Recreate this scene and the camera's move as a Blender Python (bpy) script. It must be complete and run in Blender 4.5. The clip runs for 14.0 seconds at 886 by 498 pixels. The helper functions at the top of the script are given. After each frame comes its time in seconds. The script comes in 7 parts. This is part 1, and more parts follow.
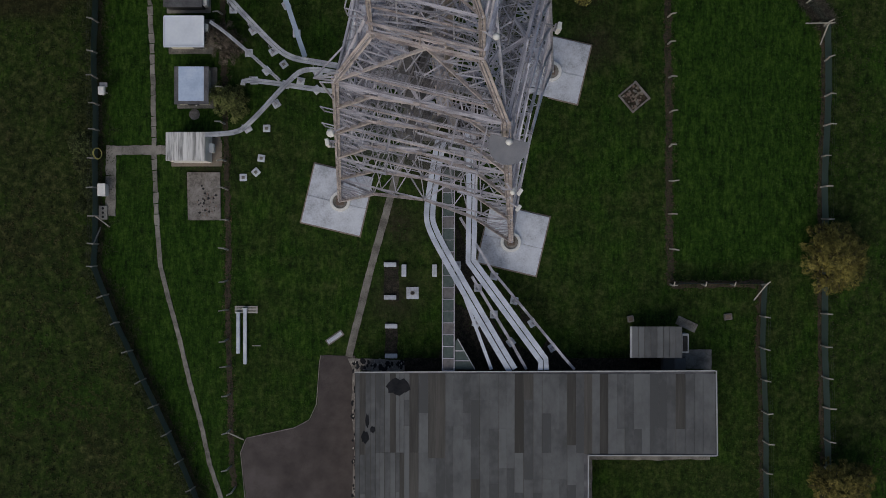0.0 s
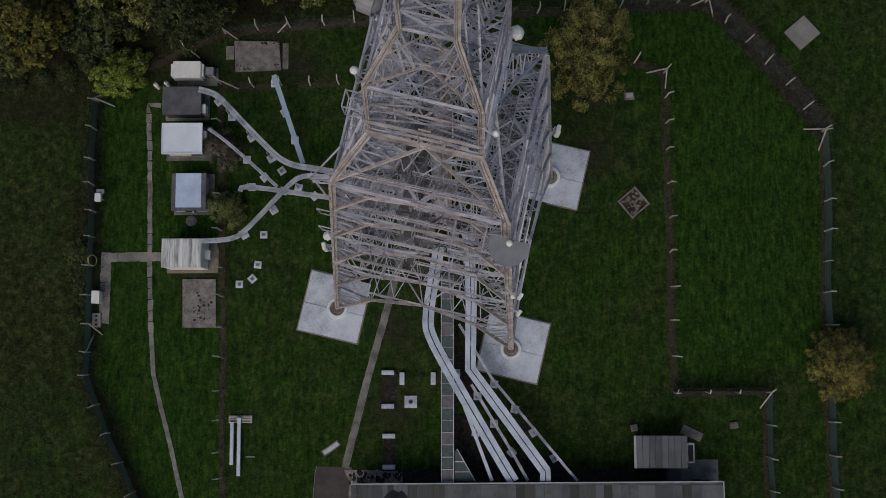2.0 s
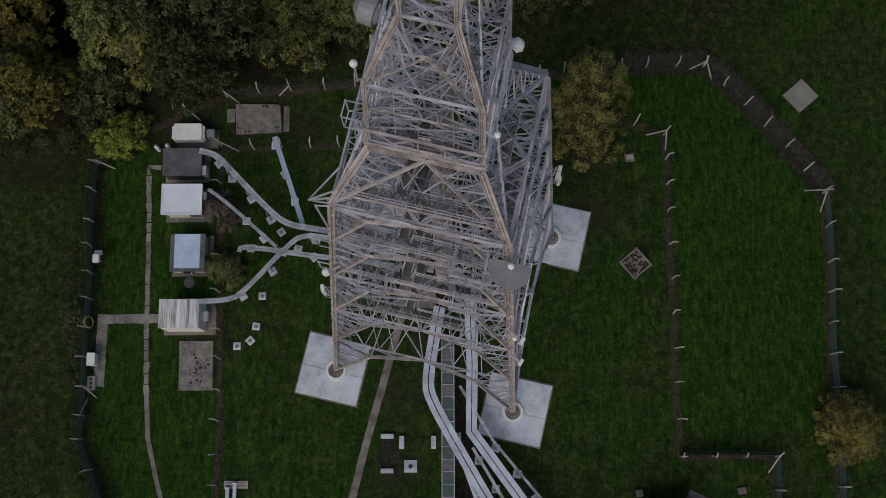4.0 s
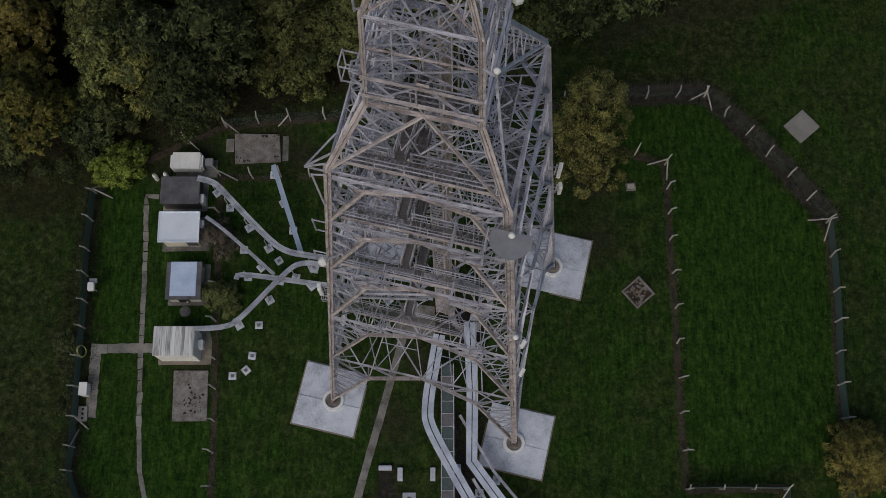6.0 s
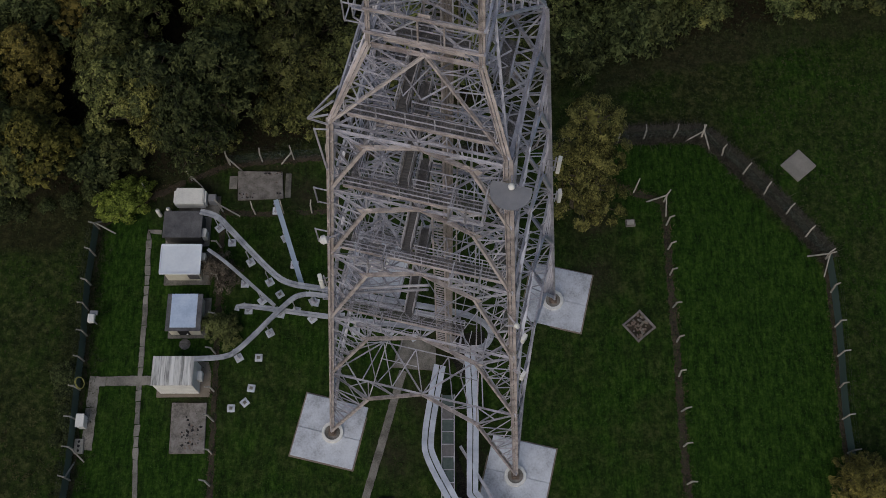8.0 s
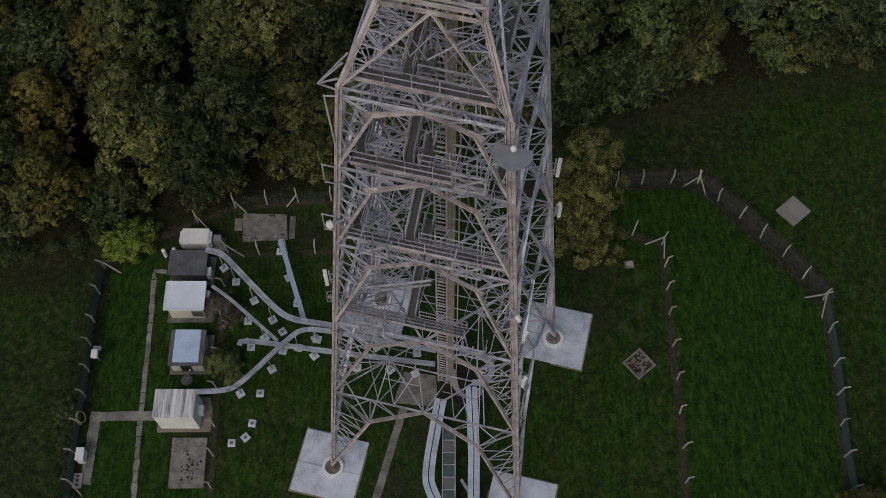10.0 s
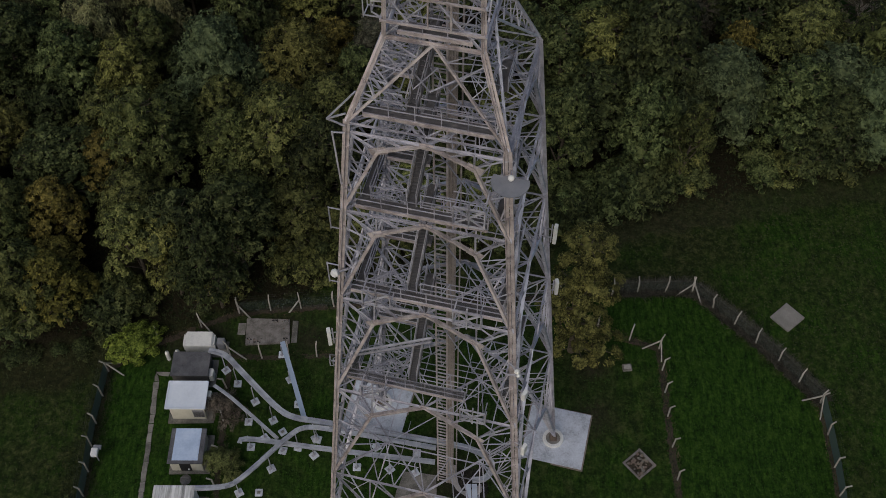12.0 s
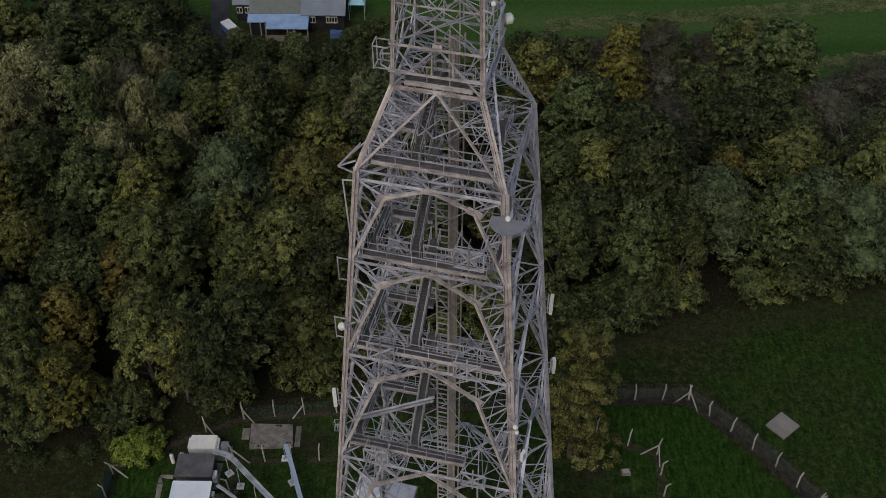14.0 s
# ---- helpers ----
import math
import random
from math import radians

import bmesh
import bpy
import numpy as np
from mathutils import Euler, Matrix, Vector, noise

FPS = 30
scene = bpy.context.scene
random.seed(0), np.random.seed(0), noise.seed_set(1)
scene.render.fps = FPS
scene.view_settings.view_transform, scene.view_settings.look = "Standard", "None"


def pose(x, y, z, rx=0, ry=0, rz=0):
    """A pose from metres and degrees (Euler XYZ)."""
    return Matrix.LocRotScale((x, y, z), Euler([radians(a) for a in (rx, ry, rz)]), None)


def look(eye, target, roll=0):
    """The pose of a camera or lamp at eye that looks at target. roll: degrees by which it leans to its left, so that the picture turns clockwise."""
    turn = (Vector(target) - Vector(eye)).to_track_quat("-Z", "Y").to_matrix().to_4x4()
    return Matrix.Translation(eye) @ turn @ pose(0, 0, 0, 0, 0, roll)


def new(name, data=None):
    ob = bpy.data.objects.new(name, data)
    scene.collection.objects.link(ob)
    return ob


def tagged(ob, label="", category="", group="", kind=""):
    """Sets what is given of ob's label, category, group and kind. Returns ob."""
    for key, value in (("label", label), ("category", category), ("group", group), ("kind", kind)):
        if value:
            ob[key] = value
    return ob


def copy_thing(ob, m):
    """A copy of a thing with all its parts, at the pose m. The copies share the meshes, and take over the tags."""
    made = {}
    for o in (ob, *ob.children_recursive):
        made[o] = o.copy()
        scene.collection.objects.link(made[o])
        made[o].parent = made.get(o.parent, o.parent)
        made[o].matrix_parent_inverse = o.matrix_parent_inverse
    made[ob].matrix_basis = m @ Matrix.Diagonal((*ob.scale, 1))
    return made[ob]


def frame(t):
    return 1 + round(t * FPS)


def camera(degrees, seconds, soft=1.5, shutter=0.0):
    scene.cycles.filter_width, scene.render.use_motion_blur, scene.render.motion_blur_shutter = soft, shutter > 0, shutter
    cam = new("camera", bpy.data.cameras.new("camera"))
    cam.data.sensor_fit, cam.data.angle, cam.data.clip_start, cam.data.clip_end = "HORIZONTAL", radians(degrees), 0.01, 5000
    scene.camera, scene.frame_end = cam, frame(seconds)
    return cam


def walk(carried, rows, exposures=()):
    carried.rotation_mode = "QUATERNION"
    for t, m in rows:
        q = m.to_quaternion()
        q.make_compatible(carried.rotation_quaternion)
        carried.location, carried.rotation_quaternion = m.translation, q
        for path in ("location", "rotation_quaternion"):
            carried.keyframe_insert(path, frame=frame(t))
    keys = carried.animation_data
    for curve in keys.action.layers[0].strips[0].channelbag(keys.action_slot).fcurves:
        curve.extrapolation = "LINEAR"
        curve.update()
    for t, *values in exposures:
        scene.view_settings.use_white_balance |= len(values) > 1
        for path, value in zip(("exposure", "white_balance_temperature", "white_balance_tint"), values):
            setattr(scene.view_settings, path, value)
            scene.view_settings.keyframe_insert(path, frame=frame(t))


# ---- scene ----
# ---------------------------------------------------------------- camera
cam = camera(42.9, 14.0, soft=0.9)
ROWS = [
    (0, 0.335, -10.93, 105.203, 0.243, 0.378, 0.078),
    (0.5, 0.332, -10.98, 104.861, 1.547, 0.377, 0.012),
    (1, 0.329, -10.966, 104.496, 3.082, 0.356, -0.022),
    (1.5, 0.293, -10.976, 104.164, 4.535, 0.325, -0.101),
    (2, 0.299, -11.213, 103.735, 5.846, 0.305, -0.071),
    (2.5, 0.289, -11.792, 103.324, 7.043, 0.315, -0.083),
    (3, 0.284, -12.55, 102.937, 8.237, 0.303, -0.059),
    (3.5, 0.278, -13.385, 102.623, 9.44, 0.302, -0.089),
    (3.7, 0.276, -13.804, 102.536, 10.013, 0.317, -0.112),
    (6, 0.338, -19.09, 99.922, 15.073, 0.347, -0.047),
    (6.5, 0.336, -20.734, 99.483, 16.438, 0.336, -0.004),
    (7, 0.329, -22.463, 98.998, 17.864, 0.335, -0.019),
    (7.5, 0.326, -24.185, 98.522, 19.282, 0.334, 0.006),
    (8, 0.355, -25.846, 98.1, 20.66, 0.359, 0.085),
    (10.5, 0.096, -34.706, 96.19, 28.604, 0.179, 0.295),
    (11, 0.074, -36.589, 95.727, 31.055, 0.145, 0.285),
    (11.5, 0.083, -38.299, 95.327, 33.219, 0.125, 0.306),
    (12, 0.092, -40.167, 94.783, 35.554, 0.12, 0.374),
    (12.5, 0.099, -42.026, 94.39, 37.699, 0.103, 0.438),
    (13, 0.089, -44.072, 93.904, 40.109, 0.06, 0.507),
    (13.5, 0.116, -46.037, 93.529, 42.272, 0.043, 0.567),
    (14, 0.123, -48.16, 93.13, 44.675, 0.008, 0.598),
]
walk(cam, [(t, pose(x, y, z, rx, ry, rz)) for t, x, y, z, rx, ry, rz in ROWS], [(0.0, -0.11), (10.5, -0.11), (12.0, -0.09), (14.0, -0.02)])

# ---------------------------------------------------------------- light
world = bpy.data.worlds.new("sky")
scene.world = world
world.use_nodes = True
wn, wl = world.node_tree.nodes, world.node_tree.links
sky = wn.new("ShaderNodeTexSky")
sky.sky_type, sky.sun_disc = "NISHITA", False
sky.sun_elevation, sky.sun_rotation = radians(36), radians(200)
sky.air_density, sky.dust_density = 1.2, 3.0
wn["Background"].inputs["Strength"].default_value = 0.074
wl.new(sky.outputs[0], wn["Background"].inputs[0])
sun = new("sun", bpy.data.lights.new("sun", "SUN"))
sun.data.energy, sun.data.angle, sun.data.color = 1.0, radians(36), (1.0, 0.95, 0.88)
sun.matrix_world = look((-19, -47, 68), (0, 0, 0))

# ---------------------------------------------------------------- materials
def material(name, colours, scale=3.0, rough=0.8, metal=0.0, bump=0.3, detail=6.0, fine=40.0, island=0.0, rand=0.0, spec=0.3, grain=0.5, stretch=None):
    """Noise between colours at a coarse and a fine scale, with relief."""
    m = bpy.data.materials.new(name)
    m.use_nodes = True
    n, l = m.node_tree.nodes, m.node_tree.links
    b = n["Principled BSDF"]
    co = n.new("ShaderNodeTexCoord")
    a = n.new("ShaderNodeTexNoise")
    a.inputs["Scale"].default_value, a.inputs["Detail"].default_value, a.inputs["Roughness"].default_value = scale, detail, 0.6
    f = n.new("ShaderNodeTexNoise")
    f.inputs["Scale"].default_value, f.inputs["Detail"].default_value = fine, 4.0
    src = co.outputs["Object"]
    if stretch:
        mp = n.new("ShaderNodeMapping")
        mp.inputs["Scale"].default_value = stretch
        l.new(src, mp.inputs["Vector"])
        src = mp.outputs[0]
    l.new(src, a.inputs["Vector"])
    l.new(src, f.inputs["Vector"])
    add = n.new("ShaderNodeMath")
    add.operation = "MULTIPLY_ADD"
    l.new(f.outputs["Fac"], add.inputs[0])
    add.inputs[1].default_value = grain
    off = n.new("ShaderNodeMath")
    off.operation = "SUBTRACT"
    l.new(a.outputs["Fac"], off.inputs[0])
    off.inputs[1].default_value = grain * 0.5
    l.new(off.outputs[0], add.inputs[2])
    last = add.outputs[0]
    for amount, kind in ((island, "ShaderNodeNewGeometry"), (rand, "ShaderNodeObjectInfo")):
        if amount:
            g = n.new(kind)
            s = n.new("ShaderNodeMath")
            s.operation = "MULTIPLY_ADD"
            l.new(g.outputs["Random Per Island" if island and kind.endswith("Geometry") else "Random"], s.inputs[0])
            s.inputs[1].default_value = amount
            l.new(last, s.inputs[2])
            c = n.new("ShaderNodeMath")
            c.operation = "SUBTRACT"
            l.new(s.outputs[0], c.inputs[0])
            c.inputs[1].default_value = amount * 0.5
            last = c.outputs[0]
    r = n.new("ShaderNodeValToRGB")
    e = r.color_ramp.elements
    lo, hi = 0.3, 0.7
    for i, col in enumerate(colours):
        p = lo + (hi - lo) * i / max(1, len(colours) - 1)
        el = e[i] if i < 2 else e.new(p)
        el.position, el.color = p, (*col, 1)
    l.new(last, r.inputs[0])
    l.new(r.outputs[0], b.inputs["Base Color"])
    b.inputs["Roughness"].default_value, b.inputs["Metallic"].default_value = rough, metal
    b.inputs["Specular IOR Level"].default_value = spec
    if bump:
        bp = n.new("ShaderNodeBump")
        bp.inputs["Strength"].default_value, bp.inputs["Distance"].default_value = bump, 0.03
        l.new(f.outputs["Fac"], bp.inputs["Height"])
        l.new(bp.outputs[0], b.inputs["Normal"])
    return m


M_SOIL = material("soil", [(0.012, 0.014, 0.008), (0.030, 0.024, 0.018), (0.070, 0.052, 0.040), (0.022, 0.028, 0.013)], 2.2, 0.95, fine=14, bump=1.0, grain=0.9)
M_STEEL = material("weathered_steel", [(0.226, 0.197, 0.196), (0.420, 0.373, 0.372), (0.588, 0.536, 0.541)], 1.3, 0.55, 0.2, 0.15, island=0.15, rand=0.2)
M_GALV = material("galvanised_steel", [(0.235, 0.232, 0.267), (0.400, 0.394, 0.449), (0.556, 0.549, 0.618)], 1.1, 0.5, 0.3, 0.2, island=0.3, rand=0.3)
M_UNLITSTEEL = material("blue_grey_unlit_steel", [(0.302, 0.310, 0.375), (0.473, 0.483, 0.569), (0.650, 0.661, 0.761)], 1.6, 0.5, 0.3, 0.2, island=0.25, rand=0.3)
M_GRATE = material("steel_grating", [(0.11, 0.105, 0.112), (0.20, 0.19, 0.196)], 2.0, 0.6, 0.3, 0.4, fine=60)
M_TREAD = material("dark_tread", [(0.075, 0.074, 0.080), (0.12, 0.118, 0.125)], 2.0, 0.6, 0.3)
M_CONC = material("pale_concrete", [(0.33, 0.35, 0.40), (0.51, 0.54, 0.61), (0.62, 0.655, 0.73)], 0.6, 0.85, fine=7, bump=0.3, rand=0.15)
M_COLLAR = material("white_concrete_rim", [(0.60, 0.60, 0.60), (0.78, 0.78, 0.77)], 2.0, 0.8, fine=10)
M_OLDCONC = material("old_concrete", [(0.10, 0.095, 0.085), (0.19, 0.18, 0.165), (0.28, 0.265, 0.245)], 0.9, 0.92, fine=12, bump=0.6, rand=0.2)
M_TARMAC = material("tarmac", [(0.040, 0.034, 0.034), (0.068, 0.058, 0.057), (0.096, 0.084, 0.083)], 0.35, 0.9, fine=14, bump=0.4)
M_LANE = material("dark_lane", [(0.022, 0.022, 0.025), (0.036, 0.036, 0.040), (0.052, 0.052, 0.056)], 0.5, 0.9, fine=8, bump=0.4)
M_DARKSOIL = material("dark_soil", [(0.006, 0.007, 0.005), (0.018, 0.016, 0.012), (0.045, 0.038, 0.030)], 2.6, 0.95, fine=9, bump=1.0, grain=1.0)
M_POST = material("concrete_post", [(0.25, 0.24, 0.22), (0.42, 0.40, 0.37)], 2.0, 0.9, fine=20, rand=0.3)
M_TRAY = material("tray_cover", [(0.41, 0.445, 0.53), (0.53, 0.57, 0.67), (0.64, 0.68, 0.77)], 0.8, 0.45, 0.25, 0.1, rand=0.15, island=0.1)
M_TRAYGREY = material("grey_tray_cover", [(0.26, 0.27, 0.31), (0.38, 0.395, 0.44), (0.52, 0.535, 0.58)], 0.9, 0.45, 0.25, 0.1, rand=0.25, island=0.1)
M_WHITE = material("white_paint", [(0.62, 0.62, 0.62), (0.74, 0.74, 0.73), (0.82, 0.82, 0.80)], 0.8, 0.5, fine=10, bump=0.08)
M_CREAM = material("cream_panel", [(0.50, 0.48, 0.40), (0.62, 0.60, 0.52)], 0.9, 0.6, fine=12, bump=0.1)
M_DARKROOF = material("dark_felt", [(0.060, 0.060, 0.068), (0.105, 0.105, 0.116), (0.15, 0.15, 0.162)], 0.8, 0.8, fine=15, bump=0.4)
M_BRICK = material("brown_brick", [(0.12, 0.09, 0.075), (0.2, 0.155, 0.13)], 2.0, 0.9, fine=14)
M_SHEET = material("roof_sheet", [(0.068, 0.071, 0.075), (0.102, 0.107, 0.113), (0.132, 0.139, 0.146)], 0.45, 0.65, 0.1, 0.1, rand=0.42, fine=2.2, grain=0.35, stretch=(1.0, 0.6, 1.0))
M_BARK = material("bark", [(0.05, 0.04, 0.03), (0.12, 0.10, 0.08)], 4.0, 0.95, fine=20)
M_BLACK = material("dark_void", [(0.012, 0.012, 0.014), (0.03, 0.03, 0.032)], 2.0, 0.8)
M_BLUE = material("blue_tarp", [(0.25, 0.5, 0.62), (0.35, 0.62, 0.72)], 1.5, 0.5)
M_GREENWALK = material("green_walkway_mesh", [(0.06, 0.085, 0.08), (0.10, 0.13, 0.125)], 3.0, 0.6, 0.2)
M_CABLE = material("brown_cable", [(0.225, 0.198, 0.188), (0.345, 0.305, 0.292)], 2.0, 0.6)
M_DRY = material("dry_stems", [(0.030, 0.028, 0.021), (0.062, 0.057, 0.044), (0.115, 0.106, 0.085)], 2.0, 0.95, island=0.5)


def ground_material():
    """Lush lawn, rough meadow, woodland floor and worn spots by the sward of each place, broken up at three scales."""
    m = bpy.data.materials.new("ground_sward")
    m.use_nodes = True
    n, l = m.node_tree.nodes, m.node_tree.links
    b = n["Principled BSDF"]
    at = n.new("ShaderNodeAttribute")
    at.attribute_name = "sward"
    sep = n.new("ShaderNodeSeparateColor")
    l.new(at.outputs["Color"], sep.inputs[0])
    co = n.new("ShaderNodeTexCoord")
    def noise_at(scale, detail=5.0, rough=0.6, stretch=None):
        t = n.new("ShaderNodeTexNoise")
        t.inputs["Scale"].default_value, t.inputs["Detail"].default_value, t.inputs["Roughness"].default_value = scale, detail, rough
        if stretch:
            mp = n.new("ShaderNodeMapping")
            mp.inputs["Scale"].default_value = stretch
            l.new(co.outputs["Object"], mp.inputs["Vector"])
            l.new(mp.outputs[0], t.inputs["Vector"])
        else:
            l.new(co.outputs["Object"], t.inputs["Vector"])
        return t.outputs["Fac"]
    def ramp(fac, cols, lo=0.32, hi=0.68):
        r = n.new("ShaderNodeValToRGB")
        e = r.color_ramp.elements
        for i, c in enumerate(cols):
            p = lo + (hi - lo) * i / (len(cols) - 1)
            el = e[i] if i < 2 else e.new(p)
            el.position, el.color = p, (*c, 1)
        l.new(fac, r.inputs[0])
        return r.outputs[0]
    def mix(fac, a, c):
        x = n.new("ShaderNodeMix")
        x.data_type = "RGBA"
        l.new(fac, x.inputs[0])
        l.new(a, x.inputs[6])
        l.new(c, x.inputs[7])
        return x.outputs[2]
    def math_node(op, a, c):
        x = n.new("ShaderNodeMath")
        x.operation = op
        x.use_clamp = True
        for i, q in enumerate((a, c)):
            if isinstance(q, float):
                x.inputs[i].default_value = q
            else:
                l.new(q, x.inputs[i])
        return x.outputs[0]
    fine = noise_at(3.2, 7.0, 0.8)
    mid = noise_at(1.3, 6.0, 0.7)
    big = noise_at(0.10, 4.0, 0.6)
    mow = noise_at(1.0, 5.0, 0.7, (2.6, 0.6, 1.0))
    both = math_node("ADD", math_node("MULTIPLY", fine, 0.62), math_node("MULTIPLY", mid, 0.38))
    lush = ramp(math_node("ADD", math_node("MULTIPLY", both, 0.62), math_node("MULTIPLY", mow, 0.38)), [(0.0048, 0.0138, 0.0022), (0.0172, 0.0455, 0.0055), (0.0480, 0.0925, 0.0138)], 0.41, 0.60)
    clumpy = math_node("ADD", math_node("MULTIPLY", fine, 0.42), math_node("MULTIPLY", mid, 0.58))
    rough = ramp(clumpy, [(0.0085, 0.0130, 0.0050), (0.0262, 0.0340, 0.0112), (0.0830, 0.0850, 0.0340)], 0.40, 0.62)
    floor = ramp(both, [(0.008, 0.008, 0.005), (0.022, 0.019, 0.011), (0.035, 0.034, 0.014)])
    # Worn soil; its tones are darkened to take in shade beside the wood.
    soil = ramp(both, [(0.0120, 0.0108, 0.0074), (0.0320, 0.0262, 0.0190), (0.0560, 0.0460, 0.0330)])
    patch = math_node("MULTIPLY", math_node("SUBTRACT", noise_at(0.35, 5.0, 0.65), 0.46), 2.4)
    f1 = math_node("ADD", math_node("ADD", sep.outputs[0], patch), math_node("MULTIPLY", math_node("SUBTRACT", big, 0.40), 1.6))
    base = mix(f1, rough, lush)
    worn = math_node("MULTIPLY", math_node("ADD", sep.outputs[2], math_node("MULTIPLY", math_node("SUBTRACT", mid, 0.53), 3.0)), math_node("ADD", math_node("MULTIPLY", sep.outputs[2], 0.7), 0.25))
    base = mix(worn, base, soil)
    base = mix(sep.outputs[1], base, floor)
    pasture = ramp(math_node("ADD", math_node("MULTIPLY", both, 0.55), math_node("MULTIPLY", noise_at(0.05, 3.0, 0.5, (0.12, 2.0, 1.0)), 0.45)), [(0.022, 0.058, 0.010), (0.038, 0.088, 0.016), (0.080, 0.118, 0.040)], 0.40, 0.62)
    base = mix(at.outputs["Alpha"], base, pasture)
    l.new(base, b.inputs["Base Color"])
    b.inputs["Roughness"].default_value, b.inputs["Specular IOR Level"].default_value = 0.95, 0.1
    bp = n.new("ShaderNodeBump")
    bp.inputs["Strength"].default_value, bp.inputs["Distance"].default_value = 0.9, 0.12
    l.new(fine, bp.inputs["Height"])
    l.new(bp.outputs[0], b.inputs["Normal"])
    return m


M_GROUND = ground_material()


def leaf_material(name, dark, mid, light, island=0.32, spread=0.75):
    """Foliage: sprays of two tones, and a shade of its own for each plant."""
    m = material(name, [dark, mid, light], 0.7, 0.7, bump=0, fine=2.6, island=island, grain=0.5, spec=0.12)
    n, l = m.node_tree.nodes, m.node_tree.links
    b = n["Principled BSDF"]
    src = b.inputs["Base Color"].links[0].from_socket
    info = n.new("ShaderNodeObjectInfo")
    hue = n.new("ShaderNodeMapRange")
    val = n.new("ShaderNodeMapRange")
    turn = n.new("ShaderNodeMath")
    turn.operation = "FRACT"
    many = n.new("ShaderNodeMath")
    many.operation = "MULTIPLY"
    many.inputs[1].default_value = 7.31
    l.new(info.outputs["Random"], many.inputs[0])
    l.new(many.outputs[0], turn.inputs[0])
    hue.inputs["To Min"].default_value, hue.inputs["To Max"].default_value = 0.488, 0.510
    val.inputs["To Min"].default_value, val.inputs["To Max"].default_value = 1 - spread / 2, 1 + spread / 2
    l.new(turn.outputs[0], hue.inputs["Value"])
    l.new(info.outputs["Random"], val.inputs["Value"])
    hsv = n.new("ShaderNodeHueSaturation")
    l.new(hue.outputs[0], hsv.inputs["Hue"])
    l.new(val.outputs[0], hsv.inputs["Value"])
    l.new(src, hsv.inputs["Color"])
    l.new(hsv.outputs[0], b.inputs["Base Color"])
    return m


LEAVES = [
    leaf_material("leaves_dark_green", (0.007, 0.011, 0.004), (0.039, 0.052, 0.019), (0.100, 0.120, 0.046)),
    leaf_material("leaves_green", (0.009, 0.015, 0.005), (0.055, 0.073, 0.026), (0.130, 0.154, 0.059)),
    leaf_material("leaves_olive", (0.014, 0.018, 0.007), (0.074, 0.088, 0.028), (0.165, 0.178, 0.060)),
    leaf_material("leaves_autumn", (0.024, 0.023, 0.007), (0.092, 0.084, 0.020), (0.190, 0.164, 0.042)),
    leaf_material("leaves_grey", (0.030, 0.034, 0.019), (0.118, 0.129, 0.066), (0.235, 0.242, 0.132)),
    leaf_material("leaves_brown", (0.021, 0.022, 0.015), (0.060, 0.061, 0.042), (0.124, 0.120, 0.086)),
    leaf_material("leaves_bright", (0.020, 0.036, 0.006), (0.104, 0.155, 0.026), (0.235, 0.310, 0.062), spread=0.0),
    leaf_material("leaves_gold_olive", (0.014, 0.016, 0.005), (0.108, 0.104, 0.032), (0.270, 0.250, 0.084), spread=0.0),
    leaf_material("leaves_gold", (0.032, 0.031, 0.010), (0.120, 0.112, 0.030), (0.270, 0.240, 0.068), spread=0.0),
    leaf_material("leaves_grey_green", (0.012, 0.019, 0.009), (0.055, 0.076, 0.036), (0.118, 0.150, 0.072), spread=0.3),
    leaf_material("leaves_light_olive", (0.022, 0.028, 0.010), (0.098, 0.114, 0.038), (0.215, 0.235, 0.088), spread=0.0),
    leaf_material("leaves_tan", (0.030, 0.026, 0.020), (0.095, 0.080, 0.064), (0.210, 0.178, 0.144), spread=0.0),
]
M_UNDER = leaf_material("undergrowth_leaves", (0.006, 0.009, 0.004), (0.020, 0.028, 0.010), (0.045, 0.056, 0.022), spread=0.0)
M_BEECH = leaf_material("leaves_pale_beech", (0.016, 0.018, 0.006), (0.100, 0.103, 0.029), (0.220, 0.218, 0.068), spread=0.3)
M_WILLOW = leaf_material("leaves_pale_willow", (0.026, 0.026, 0.013), (0.165, 0.165, 0.074), (0.340, 0.330, 0.162), spread=0.25)
M_TUFT = leaf_material("grass_blades", (0.012, 0.028, 0.006), (0.026, 0.056, 0.010), (0.048, 0.086, 0.018), spread=0.0)
M_ROUGH = leaf_material("meadow_blades", (0.014, 0.021, 0.008), (0.030, 0.040, 0.015), (0.056, 0.065, 0.027), spread=0.0)
M_PALE = leaf_material("pale_meadow_clumps", (0.030, 0.034, 0.014), (0.056, 0.059, 0.025), (0.095, 0.092, 0.043), spread=0.0)
M_SHIELD = material("grey_enamel", [(0.20, 0.205, 0.23), (0.27, 0.275, 0.30)], 1.5, 0.5, 0.1, 0.1)
M_TRAYBLUE = material("blue_tray_cover", [(0.30, 0.38, 0.50), (0.42, 0.50, 0.62)], 0.8, 0.45, 0.2, 0.1, rand=0.15)
M_SHEETBROWN = material("brown_roof_sheet", [(0.040, 0.039, 0.037), (0.060, 0.058, 0.055), (0.085, 0.081, 0.076)], 1.1, 0.7, 0.0, 0.1, rand=0.4, fine=5, grain=0.3, stretch=(1.6, 0.12, 1.0))
M_WHITEROOF = material("blue_white_roof", [(0.64, 0.69, 0.78), (0.69, 0.74, 0.83), (0.73, 0.78, 0.86)], 0.4, 0.45, fine=4, bump=0.05)
